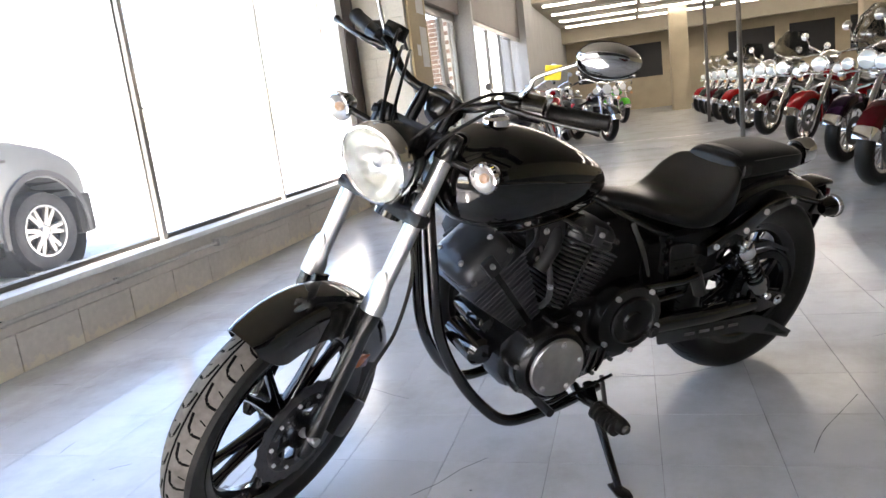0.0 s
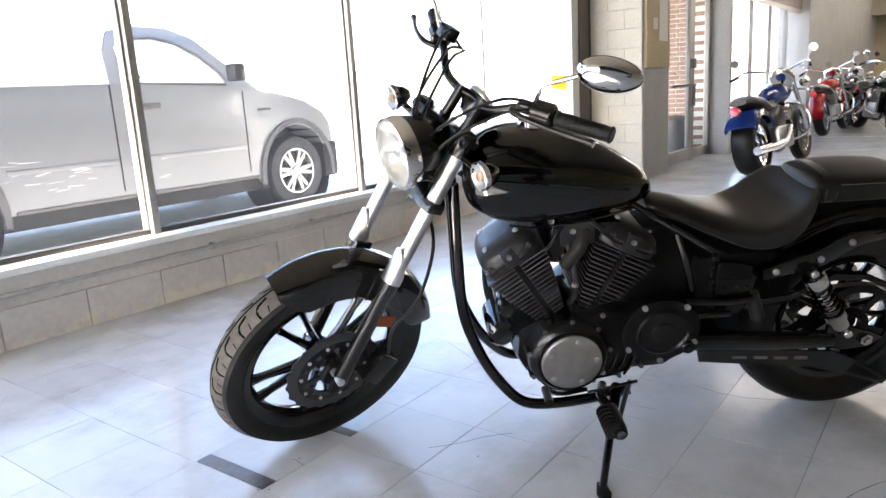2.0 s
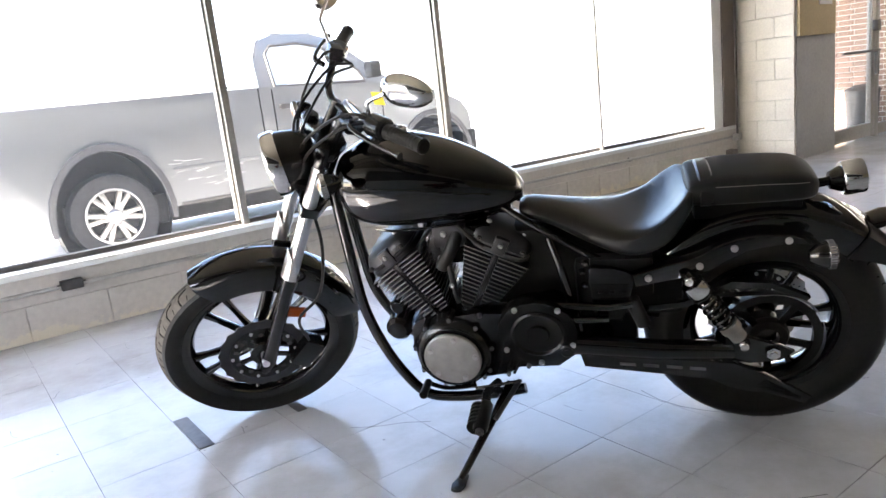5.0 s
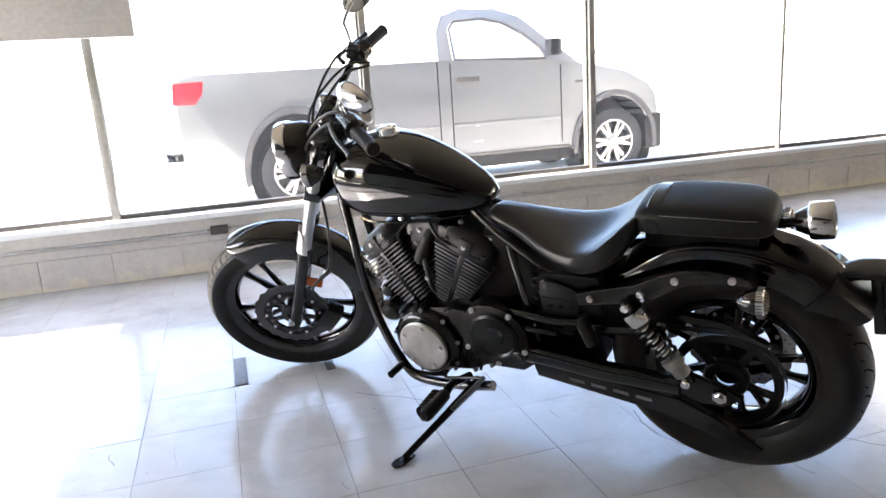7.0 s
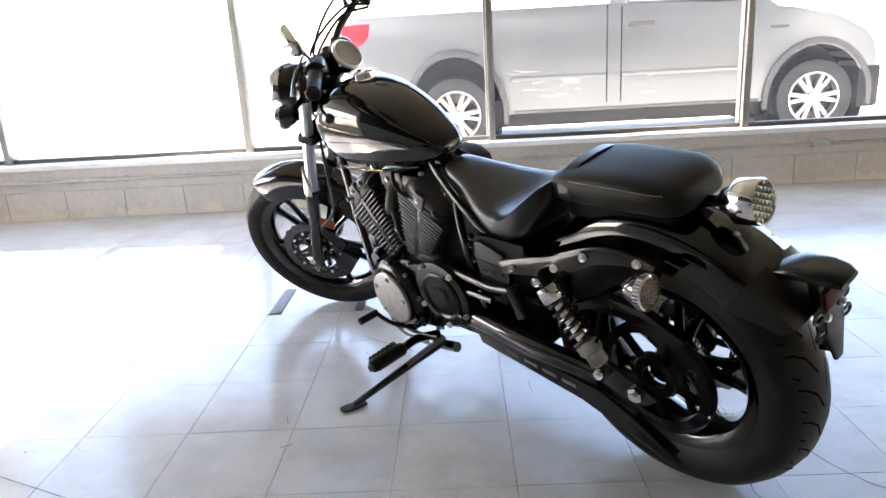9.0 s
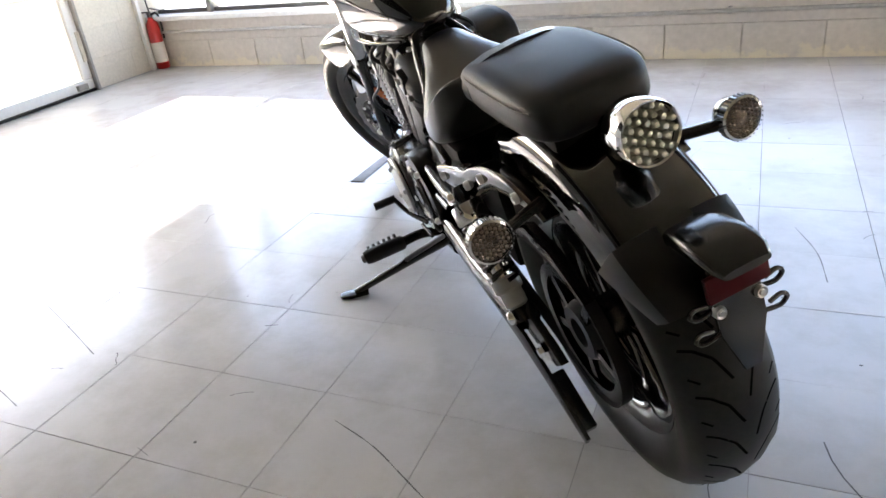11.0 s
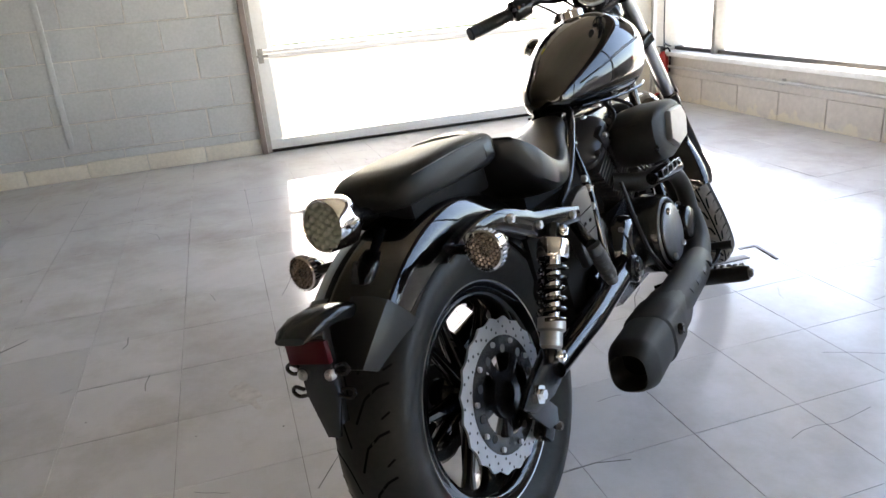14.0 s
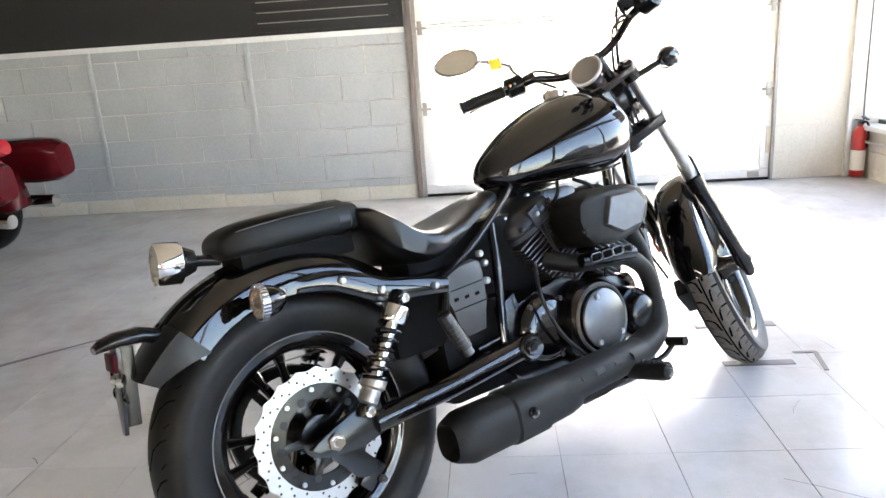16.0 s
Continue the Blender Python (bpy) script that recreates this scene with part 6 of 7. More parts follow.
# cables and hoses
for k, (a, b, c, d) in enumerate((
        ((1.288, -0.062, 0.19), (1.235, 0.03, 0.15), (1.08, 0.085, 0.07), (0.95, 0.02, 0.04)),
        ((1.288, -0.062, 0.20), (1.26, 0.025, 0.12), (1.10, 0.09, 0.03), (0.98, 0.03, 0.02)),
        ((1.288, -0.062, -0.19), (1.31, 0.035, -0.17), (1.14, 0.09, -0.08), (0.95, 0.03, -0.03)),
        ((1.288, -0.062, -0.20), (1.27, 0.02, -0.15), (1.12, 0.10, -0.07), (0.96, 0.02, -0.05)),
        ((1.288, -0.062, -0.18), (1.25, 0.02, -0.12), (1.08, 0.08, -0.04), (0.95, 0.01, -0.02)))):
    rod("cable", [tuple(S(*p)) for p in (a, b, c, d)], 0.0042, "rubber", None, "black control cable", 8, 7)
rod("brake_hose", [tuple(S(0.93, 0.03, 0.05)), tuple(S(0.82, -0.02, 0.115)), tuple(S(0.66, -0.045, 0.135)), tuple(S(0.56, 0.0, 0.145)), tuple(S(0.45, -0.06, 0.12))], 0.005, "rubber", None, "", 8, 6)

# pegs, shifter, stand
for sg in (1, -1):
    rod("peg_mount", [(0.74, sg * 0.13, 0.215), (0.765, sg * 0.20, 0.228), (0.758, sg * 0.255, 0.234)], 0.014, "satin_black", None, "", 10, 3)
    bm = bmesh.new()
    tube(bm, [(0.758, sg * 0.255, 0.234), (0.758, sg * 0.262, 0.234), (0.760, sg * 0.36, 0.238), (0.760, sg * 0.375, 0.238)], [0.015, 0.021, 0.022, 0.018], 14)
    peg = part("foot_peg", bm, "rubber", bike, "black rubber foot peg")
    bm = bmesh.new()
    for k in range(6):
        tube(bm, [(0.777, sg * (0.272 + 0.016 * k), 0.235), (0.777, sg * (0.279 + 0.016 * k), 0.2355)], 0.0235, 14)
    part("rib", bm, "rubber", peg)
    bolt((0.760, sg * 0.378, 0.238), (0, sg, 0), 0.012, peg, "gunmetal")
rod("shift_lever", [(0.80, 0.17, 0.235), (0.88, 0.20, 0.250), (0.932, 0.22, 0.285)], 0.007, "satin_black", None, "", 10, 4)
bm = bmesh.new()
tube(bm, [(0.932, 0.215, 0.285), (0.934, 0.282, 0.288)], 0.012, 12)
part("shift_peg", bm, "rubber", bike)
rod("shift_rod", [(0.80, 0.185, 0.235), (0.66, 0.19, 0.265)], 0.005, "satin_black")
rod("brake_pedal", [(0.78, -0.18, 0.225), (0.88, -0.25, 0.225), (0.94, -0.265, 0.255)], 0.007, "satin_black", None, "", 10, 4)
bm = bmesh.new()
tube(bm, [(0.94, -0.245, 0.258), (0.942, -0.30, 0.260)], 0.013, 12)
part("pedal_pad", bm, "rubber", bike)
bm = bmesh.new()
FOOT = BIKE.inverted() @ Vector((2.335, 0.775, 0.012)) - Vector((0.027, 0, 0))
top_ = Vector((0.70, 0.140, 0.215))
tube(bm, [top_, top_.lerp(FOOT, 0.35), top_.lerp(FOOT, 0.85), FOOT], [0.017, 0.013, 0.0105, 0.010], 12)
std = part("side_stand", bm, "satin_black", bike, "black side stand, folded out")
bm = bmesh.new()
mf = BIKE.inverted().to_3x3()
fm = frame_of(FOOT, mf @ Vector((0, 0, 1)), mf @ Vector((-0.70, -0.45, 0)))
prism(bm, [(-0.035, -0.012), (0.02, -0.020), (0.045, -0.014), (0.050, 0.0), (0.045, 0.014), (0.02, 0.020), (-0.035, 0.012)], -0.010, -0.002, fm, 0.002)
part("stand_foot", bm, "satin_black", std)
rod("stand_spring", [tuple(top_ + Vector((-0.03, 0.02, 0.03))), tuple(top_.lerp(FOOT, 0.45) + Vector((-0.02, 0, 0.02)))], 0.007, "gunmetal", std)
bike.matrix_world = BIKE


def ease(f):
    f = min(1.0, max(0.0, f))
    return f * f * (3 - 2 * f)


# the long wheelbase: everything ahead of the rear wheel sits a little further forward, the upper half a little higher
for ob in bike.children_recursive:
    for v in ob.data.vertices:
        f = ease((v.co.x - 0.33) / 0.40)
        v.co.x += 0.027 * f
        v.co.z += 0.010 * f * ease((v.co.z - 0.35) / 0.40)

# ---- pickup truck outside ----
M["silver_paint"] = material("silver_paint", (0.205, 0.21, 0.213), 0.32, 0.5, var=0.06, scale=1.5, fine=25, coat=0.6)
M["truck_glass"] = material("truck_glass", (0.55, 0.62, 0.65), 0.03, 0.0, coat=1.0, spec=0.8)
M["flare_grey"] = material("flare_grey", (0.06, 0.058, 0.06), 0.6, var=0.15)
M["dusty_tyre"] = material("dusty_tyre", (0.034, 0.034, 0.036), 0.8, spec=0.2, var=0.25, scale=5)
M["tail_red"] = material("tail_red", (0.55, 0.02, 0.03), 0.2, coat=0.6)


def pickup():
    root = tagged(new("pickup_truck"), "silver crew pickup truck parked outside the window", "truck")
    Y0 = 6.36

    def slab(name, outline, y0, y1, mat, label="", inset=0.0, bev=0.02):
        bm = bmesh.new()
        prism(bm, outline, -y1, -y0, Matrix(((1, 0, 0, 0), (0, 0, -1, 0), (0, 1, 0, 0), (0, 0, 0, 1))), bev)
        return part(name, bm, mat, root, label)

    def arch(cx, r, a0, a1, n=12):
        tall = 1.20 if cx < 4 else 1.08
        return [(cx + r * math.cos(radians(a0 + (a1 - a0) * k / n)), 0.30 + tall * r * math.sin(radians(a0 + (a1 - a0) * k / n))) for k in range(n + 1)]
    low = [(1.56, 0.42)] + arch(2.676, 0.51, 188, -8) + [(3.24, 0.30), (5.82, 0.30)] + arch(6.389, 0.50, 188, -8) + [(6.91, 0.30), (6.95, 0.45), (6.97, 0.66), (6.94, 0.82), (6.84, 0.95), (6.55, 1.10), (6.15, 1.19), (5.80, 1.24), (5.55, 1.28), (4.25, 1.33), (1.66, 1.33), (1.56, 1.27)]
    body = slab("body", low, Y0, Y0 + 1.95, "silver_paint", "silver body with scratched lower doors", bev=0.014)
    cab = [(4.27, 1.22), (4.29, 1.64), (4.37, 1.80), (4.58, 1.87), (5.00, 1.86), (5.28, 1.77), (5.64, 1.48), (5.98, 1.20)]
    loops = []
    bm = bmesh.new()
    for y, f, dz in ((Y0 + 0.02, 1.0, 0), (Y0 + 0.22, 0.97, 0.0), (Y0 + 1.73, 0.97, 0.0), (Y0 + 1.93, 1.0, 0)):
        top = 0.14 if y in (Y0 + 0.02, Y0 + 1.93) else 0.0
        loops.append([Vector((x, y + (0.16 * (z - 1.18) / 0.6 if y < Y0 + 0.5 else -0.16 * (z - 1.18) / 0.6), z)) for x, z in cab])
    rings(bm, loops)
    part("cab", bm, "silver_paint", root)
    # side window
    bm = bmesh.new()
    win = [(4.45, 1.325), (4.43, 1.66), (4.50, 1.745), (4.82, 1.76), (5.06, 1.71), (5.30, 1.58), (5.48, 1.42), (5.53, 1.30)]
    rings(bm, [[Vector((x, Y0 + 0.012 + dy + 0.16 * (z - 1.18) / 0.6, z)) for x, z in win] for dy in (0.0, 0.02)])
    part("side_window", bm, "truck_glass", root, "tinted side window")
    bm = bmesh.new()
    tube(bm, [(x, Y0 + 0.008 + 0.16 * (z - 1.18) / 0.6, z) for x, z in win + win[:1]], 0.016, 8)
    part("window_frame", bm, "steel_dark", root, "dark window seal")
    bm = bmesh.new()
    box(bm, 5.88, 6.06, Y0 - 0.006, Y0 + 0.004, 1.005, 1.035, None, 0.003)
    part("badge", bm, "steel_dark", root)
    bm = bmesh.new()
    tube(bm, [(4.30, Y0 + 0.125, 1.64), (4.38, Y0 + 0.165, 1.805), (4.58, Y0 + 0.185, 1.872), (5.00, Y0 + 0.183, 1.862), (5.28, Y0 + 0.16, 1.775), (5.64, Y0 + 0.08, 1.485)], 0.006, 8, 4)
    part("roof_gutter", bm, "flare_grey", root)
    for x, z0, z1 in ((4.24, 0.36, 1.32), (4.385, 0.36, 1.30), (5.70, 0.36, 1.22)):
        bm = bmesh.new()
        box(bm, x - 0.008, x + 0.008, Y0 - 0.003, Y0 + 0.01, z0, z1)
        part("door_gap", bm, "dark_panel", root)
    bm = bmesh.new()
    box(bm, 4.44, 4.71, Y0 - 0.035, Y0 + 0.005, 1.088, 1.145, None, 0.015)
    part("door_handle", bm, "steel_dark", root)
    bm = bmesh.new()
    box(bm, 5.50, 5.64, Y0 - 0.18, Y0 - 0.02, 1.32, 1.50, None, 0.03)
    part("side_mirror", bm, "satin_black", root)
    bm = bmesh.new()
    prism(bm, [(1.53, 1.045), (1.74, 1.045), (1.82, 1.14), (1.84, 1.262), (1.55, 1.255)], -(Y0 + 0.12), -(Y0 - 0.008), Matrix(((1, 0, 0, 0), (0, 0, -1, 0), (0, 1, 0, 0), (0, 0, 0, 1))), 0.01)
    part("tail_lamp", bm, "tail_red", root)
    bm = bmesh.new()
    box(bm, 1.38, 1.66, Y0 + 0.02, Y0 + 1.93, 0.38, 0.60, None, 0.03)
    part("rear_bumper", bm, "chrome", root)
    bm = bmesh.new()
    box(bm, 1.30, 1.42, Y0 + 0.93, Y0 + 1.02, 0.34, 0.40, None, 0.01)
    part("tow_hitch", bm, "steel_dark", root)
    bm = bmesh.new()
    box(bm, 6.80, 7.03, Y0 - 0.012, Y0 + 1.93, 0.17, 0.60, None, 0.05)
    part("front_bumper", bm, "matte_black", root)
    bm = bmesh.new()
    box(bm, 2.3, 6.7, Y0 + 0.10, Y0 + 1.85, 0.14, 0.42)
    part("underbody", bm, "matte_black", root)
    bm = bmesh.new()
    box(bm, 3.28, 5.80, Y0 - 0.015, Y0 + 0.004, 0.285, 0.315, None, 0.004)
    part("sill_trim", bm, "steel_dark", root)
    for cx in (2.676, 6.389):
        bm = bmesh.new()
        pts = arch(cx, 0.505, 190, -10, 14)
        outer = arch(cx, 0.555, 190, -10, 14)
        prism(bm, pts + outer[::-1], -(Y0 + 0.02), -(Y0 - 0.03), Matrix(((1, 0, 0, 0), (0, 0, -1, 0), (0, 1, 0, 0), (0, 0, 0, 1))), 0.006)
        part("arch_flare", bm, "flare_grey", root, "dull grey wheel arch flare")
        bm = bmesh.new()
        lathe(bm, [(0.500, -0.002), (0.496, -0.42), (0.0, -0.43)], frame_of(Vector((cx, Y0 + 0.006, 0.30)), (0, -1, 0), (1, 0, 0)) @ Matrix.Diagonal((1.0, 1.20 if cx < 4 else 1.08, 1.0, 1.0)), 48)
        part("wheel_well", bm, "dark_panel", root)
        for yy, near in ((Y0 + 0.15, True), (Y0 + 1.80, False)):
            m = frame_of(Vector((cx, yy, 0.29)), (0, -1, 0), (1, 0, 0))
            bm = bmesh.new()
            lathe(bm, [(0.255, -0.11), (0.33, -0.13), (0.385, -0.12), (0.40, -0.07), (0.40, 0.07), (0.385, 0.12), (0.33, 0.13), (0.255, 0.11)], m, 40, closed=True)
            wh = part("wheel", bm, "dusty_tyre", root, "dusty grey tyre")
            if near:
                bm = bmesh.new()
                lathe(bm, [(0.262, 0.10), (0.262, 0.118), (0.245, 0.118), (0.232, 0.07), (0.232, -0.08), (0.26, -0.10)], m, 36)
                part("rim", bm, "alu", wh)
                bm = bmesh.new()
                lathe(bm, [(0.0, 0.02), (0.24, 0.02)], m, 24)
                part("brake_drum", bm, "steel_dark", wh)
                for k in range(6):
                    for s in (-0.17, 0.17):
                        bm = bmesh.new()
                        a = 2 * math.pi * k / 6 + s
                        box(bm, 0.07, 0.245, -0.023, 0.023, 0.055, 0.10, m @ pose(0, 0, 0, 0, 0, math.degrees(a)), 0.008)
                        part("spoke", bm, "brushed", wh)
                bm = bmesh.new()
                lathe(bm, [(0.0, 0.105), (0.045, 0.105), (0.055, 0.095), (0.09, 0.09), (0.095, 0.05)], m, 24)
                part("hub_cap", bm, "alu", wh)
    rs = random.Random(11)
    bm = bmesh.new()
    for k in range(26):
        x, z = rs.choice(((3.40, 0.62), (3.68, 0.50), (3.95, 0.56), (4.50, 0.52), (4.78, 0.53), (3.55, 0.48)))
        x += rs.uniform(-0.2, 0.2)
        z += rs.uniform(-0.10, 0.12)
        a = rs.uniform(-0.12, 0.16)
        l = rs.uniform(0.03, 0.20)
        dx, dz, w = math.cos(a) * l, math.sin(a) * l, rs.uniform(0.001, 0.003)
        bm.faces.new([bm.verts.new((x + u * dx - v * w * math.sin(a), Y0 - 0.0015, z + u * dz + v * w * math.cos(a))) for u, v in ((0, -1), (1, -0.4), (1, 0.4), (0, 1))])
    tagged(part("scratches", bm, "paper", root, "pale scratches in the lower doors"), kind="stuff")
    for x0, x1 in ((3.26, 4.22), (4.40, 5.68)):
        bm = bmesh.new()
        prism(bm, [(x0, 0.615), (x1, 0.615), (x1, 0.655), (x0, 0.655)], -(Y0 + 0.01), -(Y0 - 0.010), Matrix(((1, 0, 0, 0), (0, 0, -1, 0), (0, 1, 0, 0), (0, 0, 0, 1))), 0.008)
        part("body_crease", bm, "silver_paint", root)
    return root


pickup()

# ---- other motorcycles of the showroom ----
for nm, c in (("cr_maroon", (0.065, 0.003, 0.006)), ("cr_purple", (0.022, 0.006, 0.018)), ("cr_red", (0.26, 0.006, 0.008)), ("cr_blue", (0.004, 0.024, 0.15)), ("cr_green", (0.06, 0.35, 0.02)), ("cr_black", (0.008, 0.008, 0.009))):
    M[nm] = material(nm, c, 0.10, spec=0.35, coat=0.2, var=0.10, scale=6)
M["windshield"] = material("windshield", (0.72, 0.74, 0.74), 0.0, trans=1.0, ior=1.05, var=0)
M["fluted"] = material("fluted", (0.86, 0.88, 0.90), 0.30, 0.55, bump=0.3, bump_scale=60)


def cruiser(paint, label, pose_m, shield=False, bags=False, fat=0.13, steer=0):
    """A chrome-laden cruiser, rear axle at the local origin, heading +x."""
    root = tagged(new("cruiser"), label, "motorcycle", "parked motorcycles")

    def p(name, bm, mat, lab=""):
        return part(name, bm, mat, root, lab)

    def tyre_wheel(name, c, r, w, rim, axis=(0, 1, 0)):
        m = frame_of(Vector(c), axis, (1, 0, 0))
        bm = bmesh.new()
        lathe(bm, [(rim, -w * 0.35), (rim + 0.3 * (r - rim), -w / 2), (r - 0.03, -w * 0.46), (r - 0.005, -w * 0.25), (r, 0), (r - 0.005, w * 0.25), (r - 0.03, w * 0.46), (rim + 0.3 * (r - rim), w / 2), (rim, w * 0.35)], m, 36, closed=True)
        t = p(name, bm, "rubber")
        bm = bmesh.new()
        lathe(bm, [(rim - 0.02, -w * 0.33), (rim + 0.006, -w * 0.38), (rim + 0.006, w * 0.38), (rim - 0.02, w * 0.33)], m, 32, closed=True)
        part("rim", bm, "chrome", t)
        bm = bmesh.new()
        lathe(bm, [(0, -0.07), (0.04, -0.07), (0.05, 0), (0.04, 0.07), (0, 0.07)], m, 14)
        part("hub", bm, "chrome", t)
        for k in range(10):
            bm = bmesh.new()
            a = 36 * k
            box(bm, 0.03, rim - 0.01, -0.005, 0.005, -0.006, 0.006, m @ pose(0, 0, 0, 0, 0, a))
            part("spoke", bm, "steel_dark", t)
        bm = bmesh.new()
        lathe(bm, [(0.07, w * 0.5), (0.14, w * 0.5), (0.14, w * 0.5 + 0.006), (0.07, w * 0.5 + 0.006)], m, 28, closed=True)
        part("brake_disc", bm, "steel_dark", t)
    tyre_wheel("rear_wheel", (0, 0, 0.32), 0.32, fat + 0.03, 0.21)
    fx = 1.63
    tyre_wheel("front_wheel", (fx, 0, 0.32), 0.32, min(fat, 0.13), 0.21)

    def fend(name, c, r, a0, a1, hw, mat):
        bm = bmesh.new()
        loops = []
        for k in range(19):
            a = radians(a0 + (a1 - a0) * k / 18)
            loops.append([Vector((c[0] + (r + v) * math.cos(a), u * hw, c[2] + (r + v) * math.sin(a))) for u, v in ((-1, -0.09), (-0.96, -0.03), (-0.7, 0.0), (0, 0.012), (0.7, 0.0), (0.96, -0.03), (1, -0.09), (0.95, -0.09), (0.6, -0.01), (-0.6, -0.01), (-0.95, -0.09))])
        rings(bm, loops)
        return p(name, bm, mat)
    if fat < 0.15:
        ff = fend("front_fender", (fx, 0, 0.32), 0.36, 18, 190, fat * 0.68, paint)
        bm = bmesh.new()
        loops = []
        for k in range(5):
            a = radians(14 + 4 * k)
            loops.append([Vector((fx + (0.366 + v) * math.cos(a), u * fat * 0.71, 0.32 + (0.366 + v) * math.sin(a))) for u, v in ((-1, -0.085), (-0.96, -0.03), (-0.7, 0.0), (0, 0.012), (0.7, 0.0), (0.96, -0.03), (1, -0.085), (0.97, -0.085), (0.6, -0.004), (-0.6, -0.004), (-0.97, -0.085))])
        rings(bm, loops)
        part("fender_tip", bm, "chrome", ff)
    fend("rear_fender", (0, 0, 0.34), 0.38, 30, 150 if fat > 0.15 else 185, (fat + 0.03) * 0.66, paint)
    for sg in (1, -1):
        bm = bmesh.new()
        tube(bm, [(fx, sg * 0.11, 0.30), (1.22, sg * 0.11, 1.02)], [0.034, 0.026], 12)
        p("fork_tube", bm, "chrome")
        bm = bmesh.new()
        tube(bm, [(1.18, sg * 0.02, 1.05), (1.16, sg * 0.16, 1.12), (1.06, sg * 0.34, 1.16), (0.88, sg * 0.42, 1.10)], 0.013, 8, 4)
        p("handlebar", bm, "chrome")
        bm = bmesh.new()
        tube(bm, [(0.95, sg * 0.40, 1.12), (0.82, sg * 0.44, 1.085)], 0.019, 10)
        p("grip", bm, "rubber")
        bm = bmesh.new()
        tube(bm, [(1.02, sg * 0.36, 1.16), (1.02, sg * 0.42, 1.27)], 0.006, 6)
        mi = p("mirror", bm, "chrome")
        bm = bmesh.new()
        lathe(bm, [(0, 0.03), (0.03, 0.024), (0.046, 0.010), (0.050, 0), (0.047, -0.008), (0, -0.008)], frame_of(Vector((1.02, sg * 0.44, 1.285)), (1, 0, 0.2)), 18)
        part("mirror_shell", bm, "chrome", mi)
        bm = bmesh.new()
        lathe(bm, [(0, -0.07), (0.05, -0.05), (0.062, 0.0), (0.06, 0.01), (0.03, 0.02), (0, 0.022)], frame_of(Vector((1.36, sg * 0.21, 0.93)), (1, 0, 0)), 18)
        sp = p("spot_lamp", bm, "chrome")
        bm = bmesh.new()
        lathe(bm, [(0.056, 0.013), (0.03, 0.023), (0, 0.026)], frame_of(Vector((1.36, sg * 0.21, 0.93)), (1, 0, 0)), 18)
        part("lens", bm, "fluted", sp)
        bm = bmesh.new()
        lathe(bm, [(0, -0.05), (0.028, -0.035), (0.036, 0.0), (0.036, 0.008), (0.02, 0.020), (0, 0.022)], frame_of(Vector((1.34, sg * 0.27, 0.83)), (1, 0, 0)), 14)
        p("turn_signal", bm, "amber" if sg > 0 else "chrome")
        bm = bmesh.new()
        tube(bm, [(1.34, 0, 0.86), (1.34, sg * 0.15, 0.86), (1.34, sg * 0.25, 0.83)], 0.012, 8, 3)
        p("lamp_bar", bm, "chrome")
        bm = bmesh.new()
        tube(bm, [(1.10, sg * 0.05, 0.72), (1.12, sg * 0.22, 0.66), (1.08, sg * 0.31, 0.52), (1.02, sg * 0.28, 0.36), (0.98, sg * 0.10, 0.28)], 0.015, 8, 4)
        p("crash_bar", bm, "chrome")
        if fat < 0.15 or sg < 0:
            bm = bmesh.new()
            tube(bm, [(0.75, sg * 0.17, 0.45), (0.4, sg * 0.20, 0.30), (-0.45, sg * 0.21, 0.28)], [0.035, 0.042, 0.045], 12, 4)
            p("exhaust", bm, "chrome")
        if bags:
            bm = bmesh.new()
            loops = []
            for x, f in ((0.22, 0.8), (0.16, 1.0), (-0.35, 1.0), (-0.50, 0.92), (-0.56, 0.7)):
                loops.append([Vector((x, sg * (0.27 + 0.11 * f * math.copysign(abs(math.cos(t)) ** 0.6, math.cos(t))), 0.55 + 0.15 * f * math.copysign(abs(math.sin(t)) ** 0.6, math.sin(t)))) for t in [2 * math.pi * k / 20 for k in range(20)]])
            rings(bm, loops)
            bag = p("saddle_bag", bm, paint)
            bm = bmesh.new()
            box(bm, -0.54, -0.50, sg * 0.27 - 0.05, sg * 0.27 + 0.05, 0.60, 0.64, None, 0.01)
            part("reflector", bm, "tail_red", bag)
    bm = bmesh.new()
    lathe(bm, [(0, -0.15), (0.06, -0.13), (0.09, -0.06), (0.098, 0.0), (0.096, 0.012), (0.05, 0.028), (0, 0.032)], frame_of(Vector((1.40, 0, 0.98)), (1, 0, 0)), 28)
    p("headlamp", bm, "chrome")
    bm = bmesh.new()
    lathe(bm, [(0.088, 0.016), (0.05, 0.031), (0, 0.036)], frame_of(Vector((1.40, 0, 0.98)), (1, 0, 0)), 24)
    p("headlamp_lens", bm, "fluted")
    bm = bmesh.new()
    rings(bm, [[Vector((x, hw * math.cos(t), z + hz * math.sin(t))) for t in [2 * math.pi * k / 16 for k in range(16)]] for x, z, hw, hz in ((1.30, 0.98, 0.13, 0.10), (1.22, 1.02, 0.15, 0.11), (1.14, 1.07, 0.12, 0.07), (1.10, 1.09, 0.06, 0.03))])
    p("nacelle", bm, "chrome")
    bm = bmesh.new()
    box(bm, 1.03, 1.10, -0.12, 0.12, 0.30, 0.66, None, 0.02)
    p("radiator", bm, "cr_black")
    bm = bmesh.new()
    loops = []
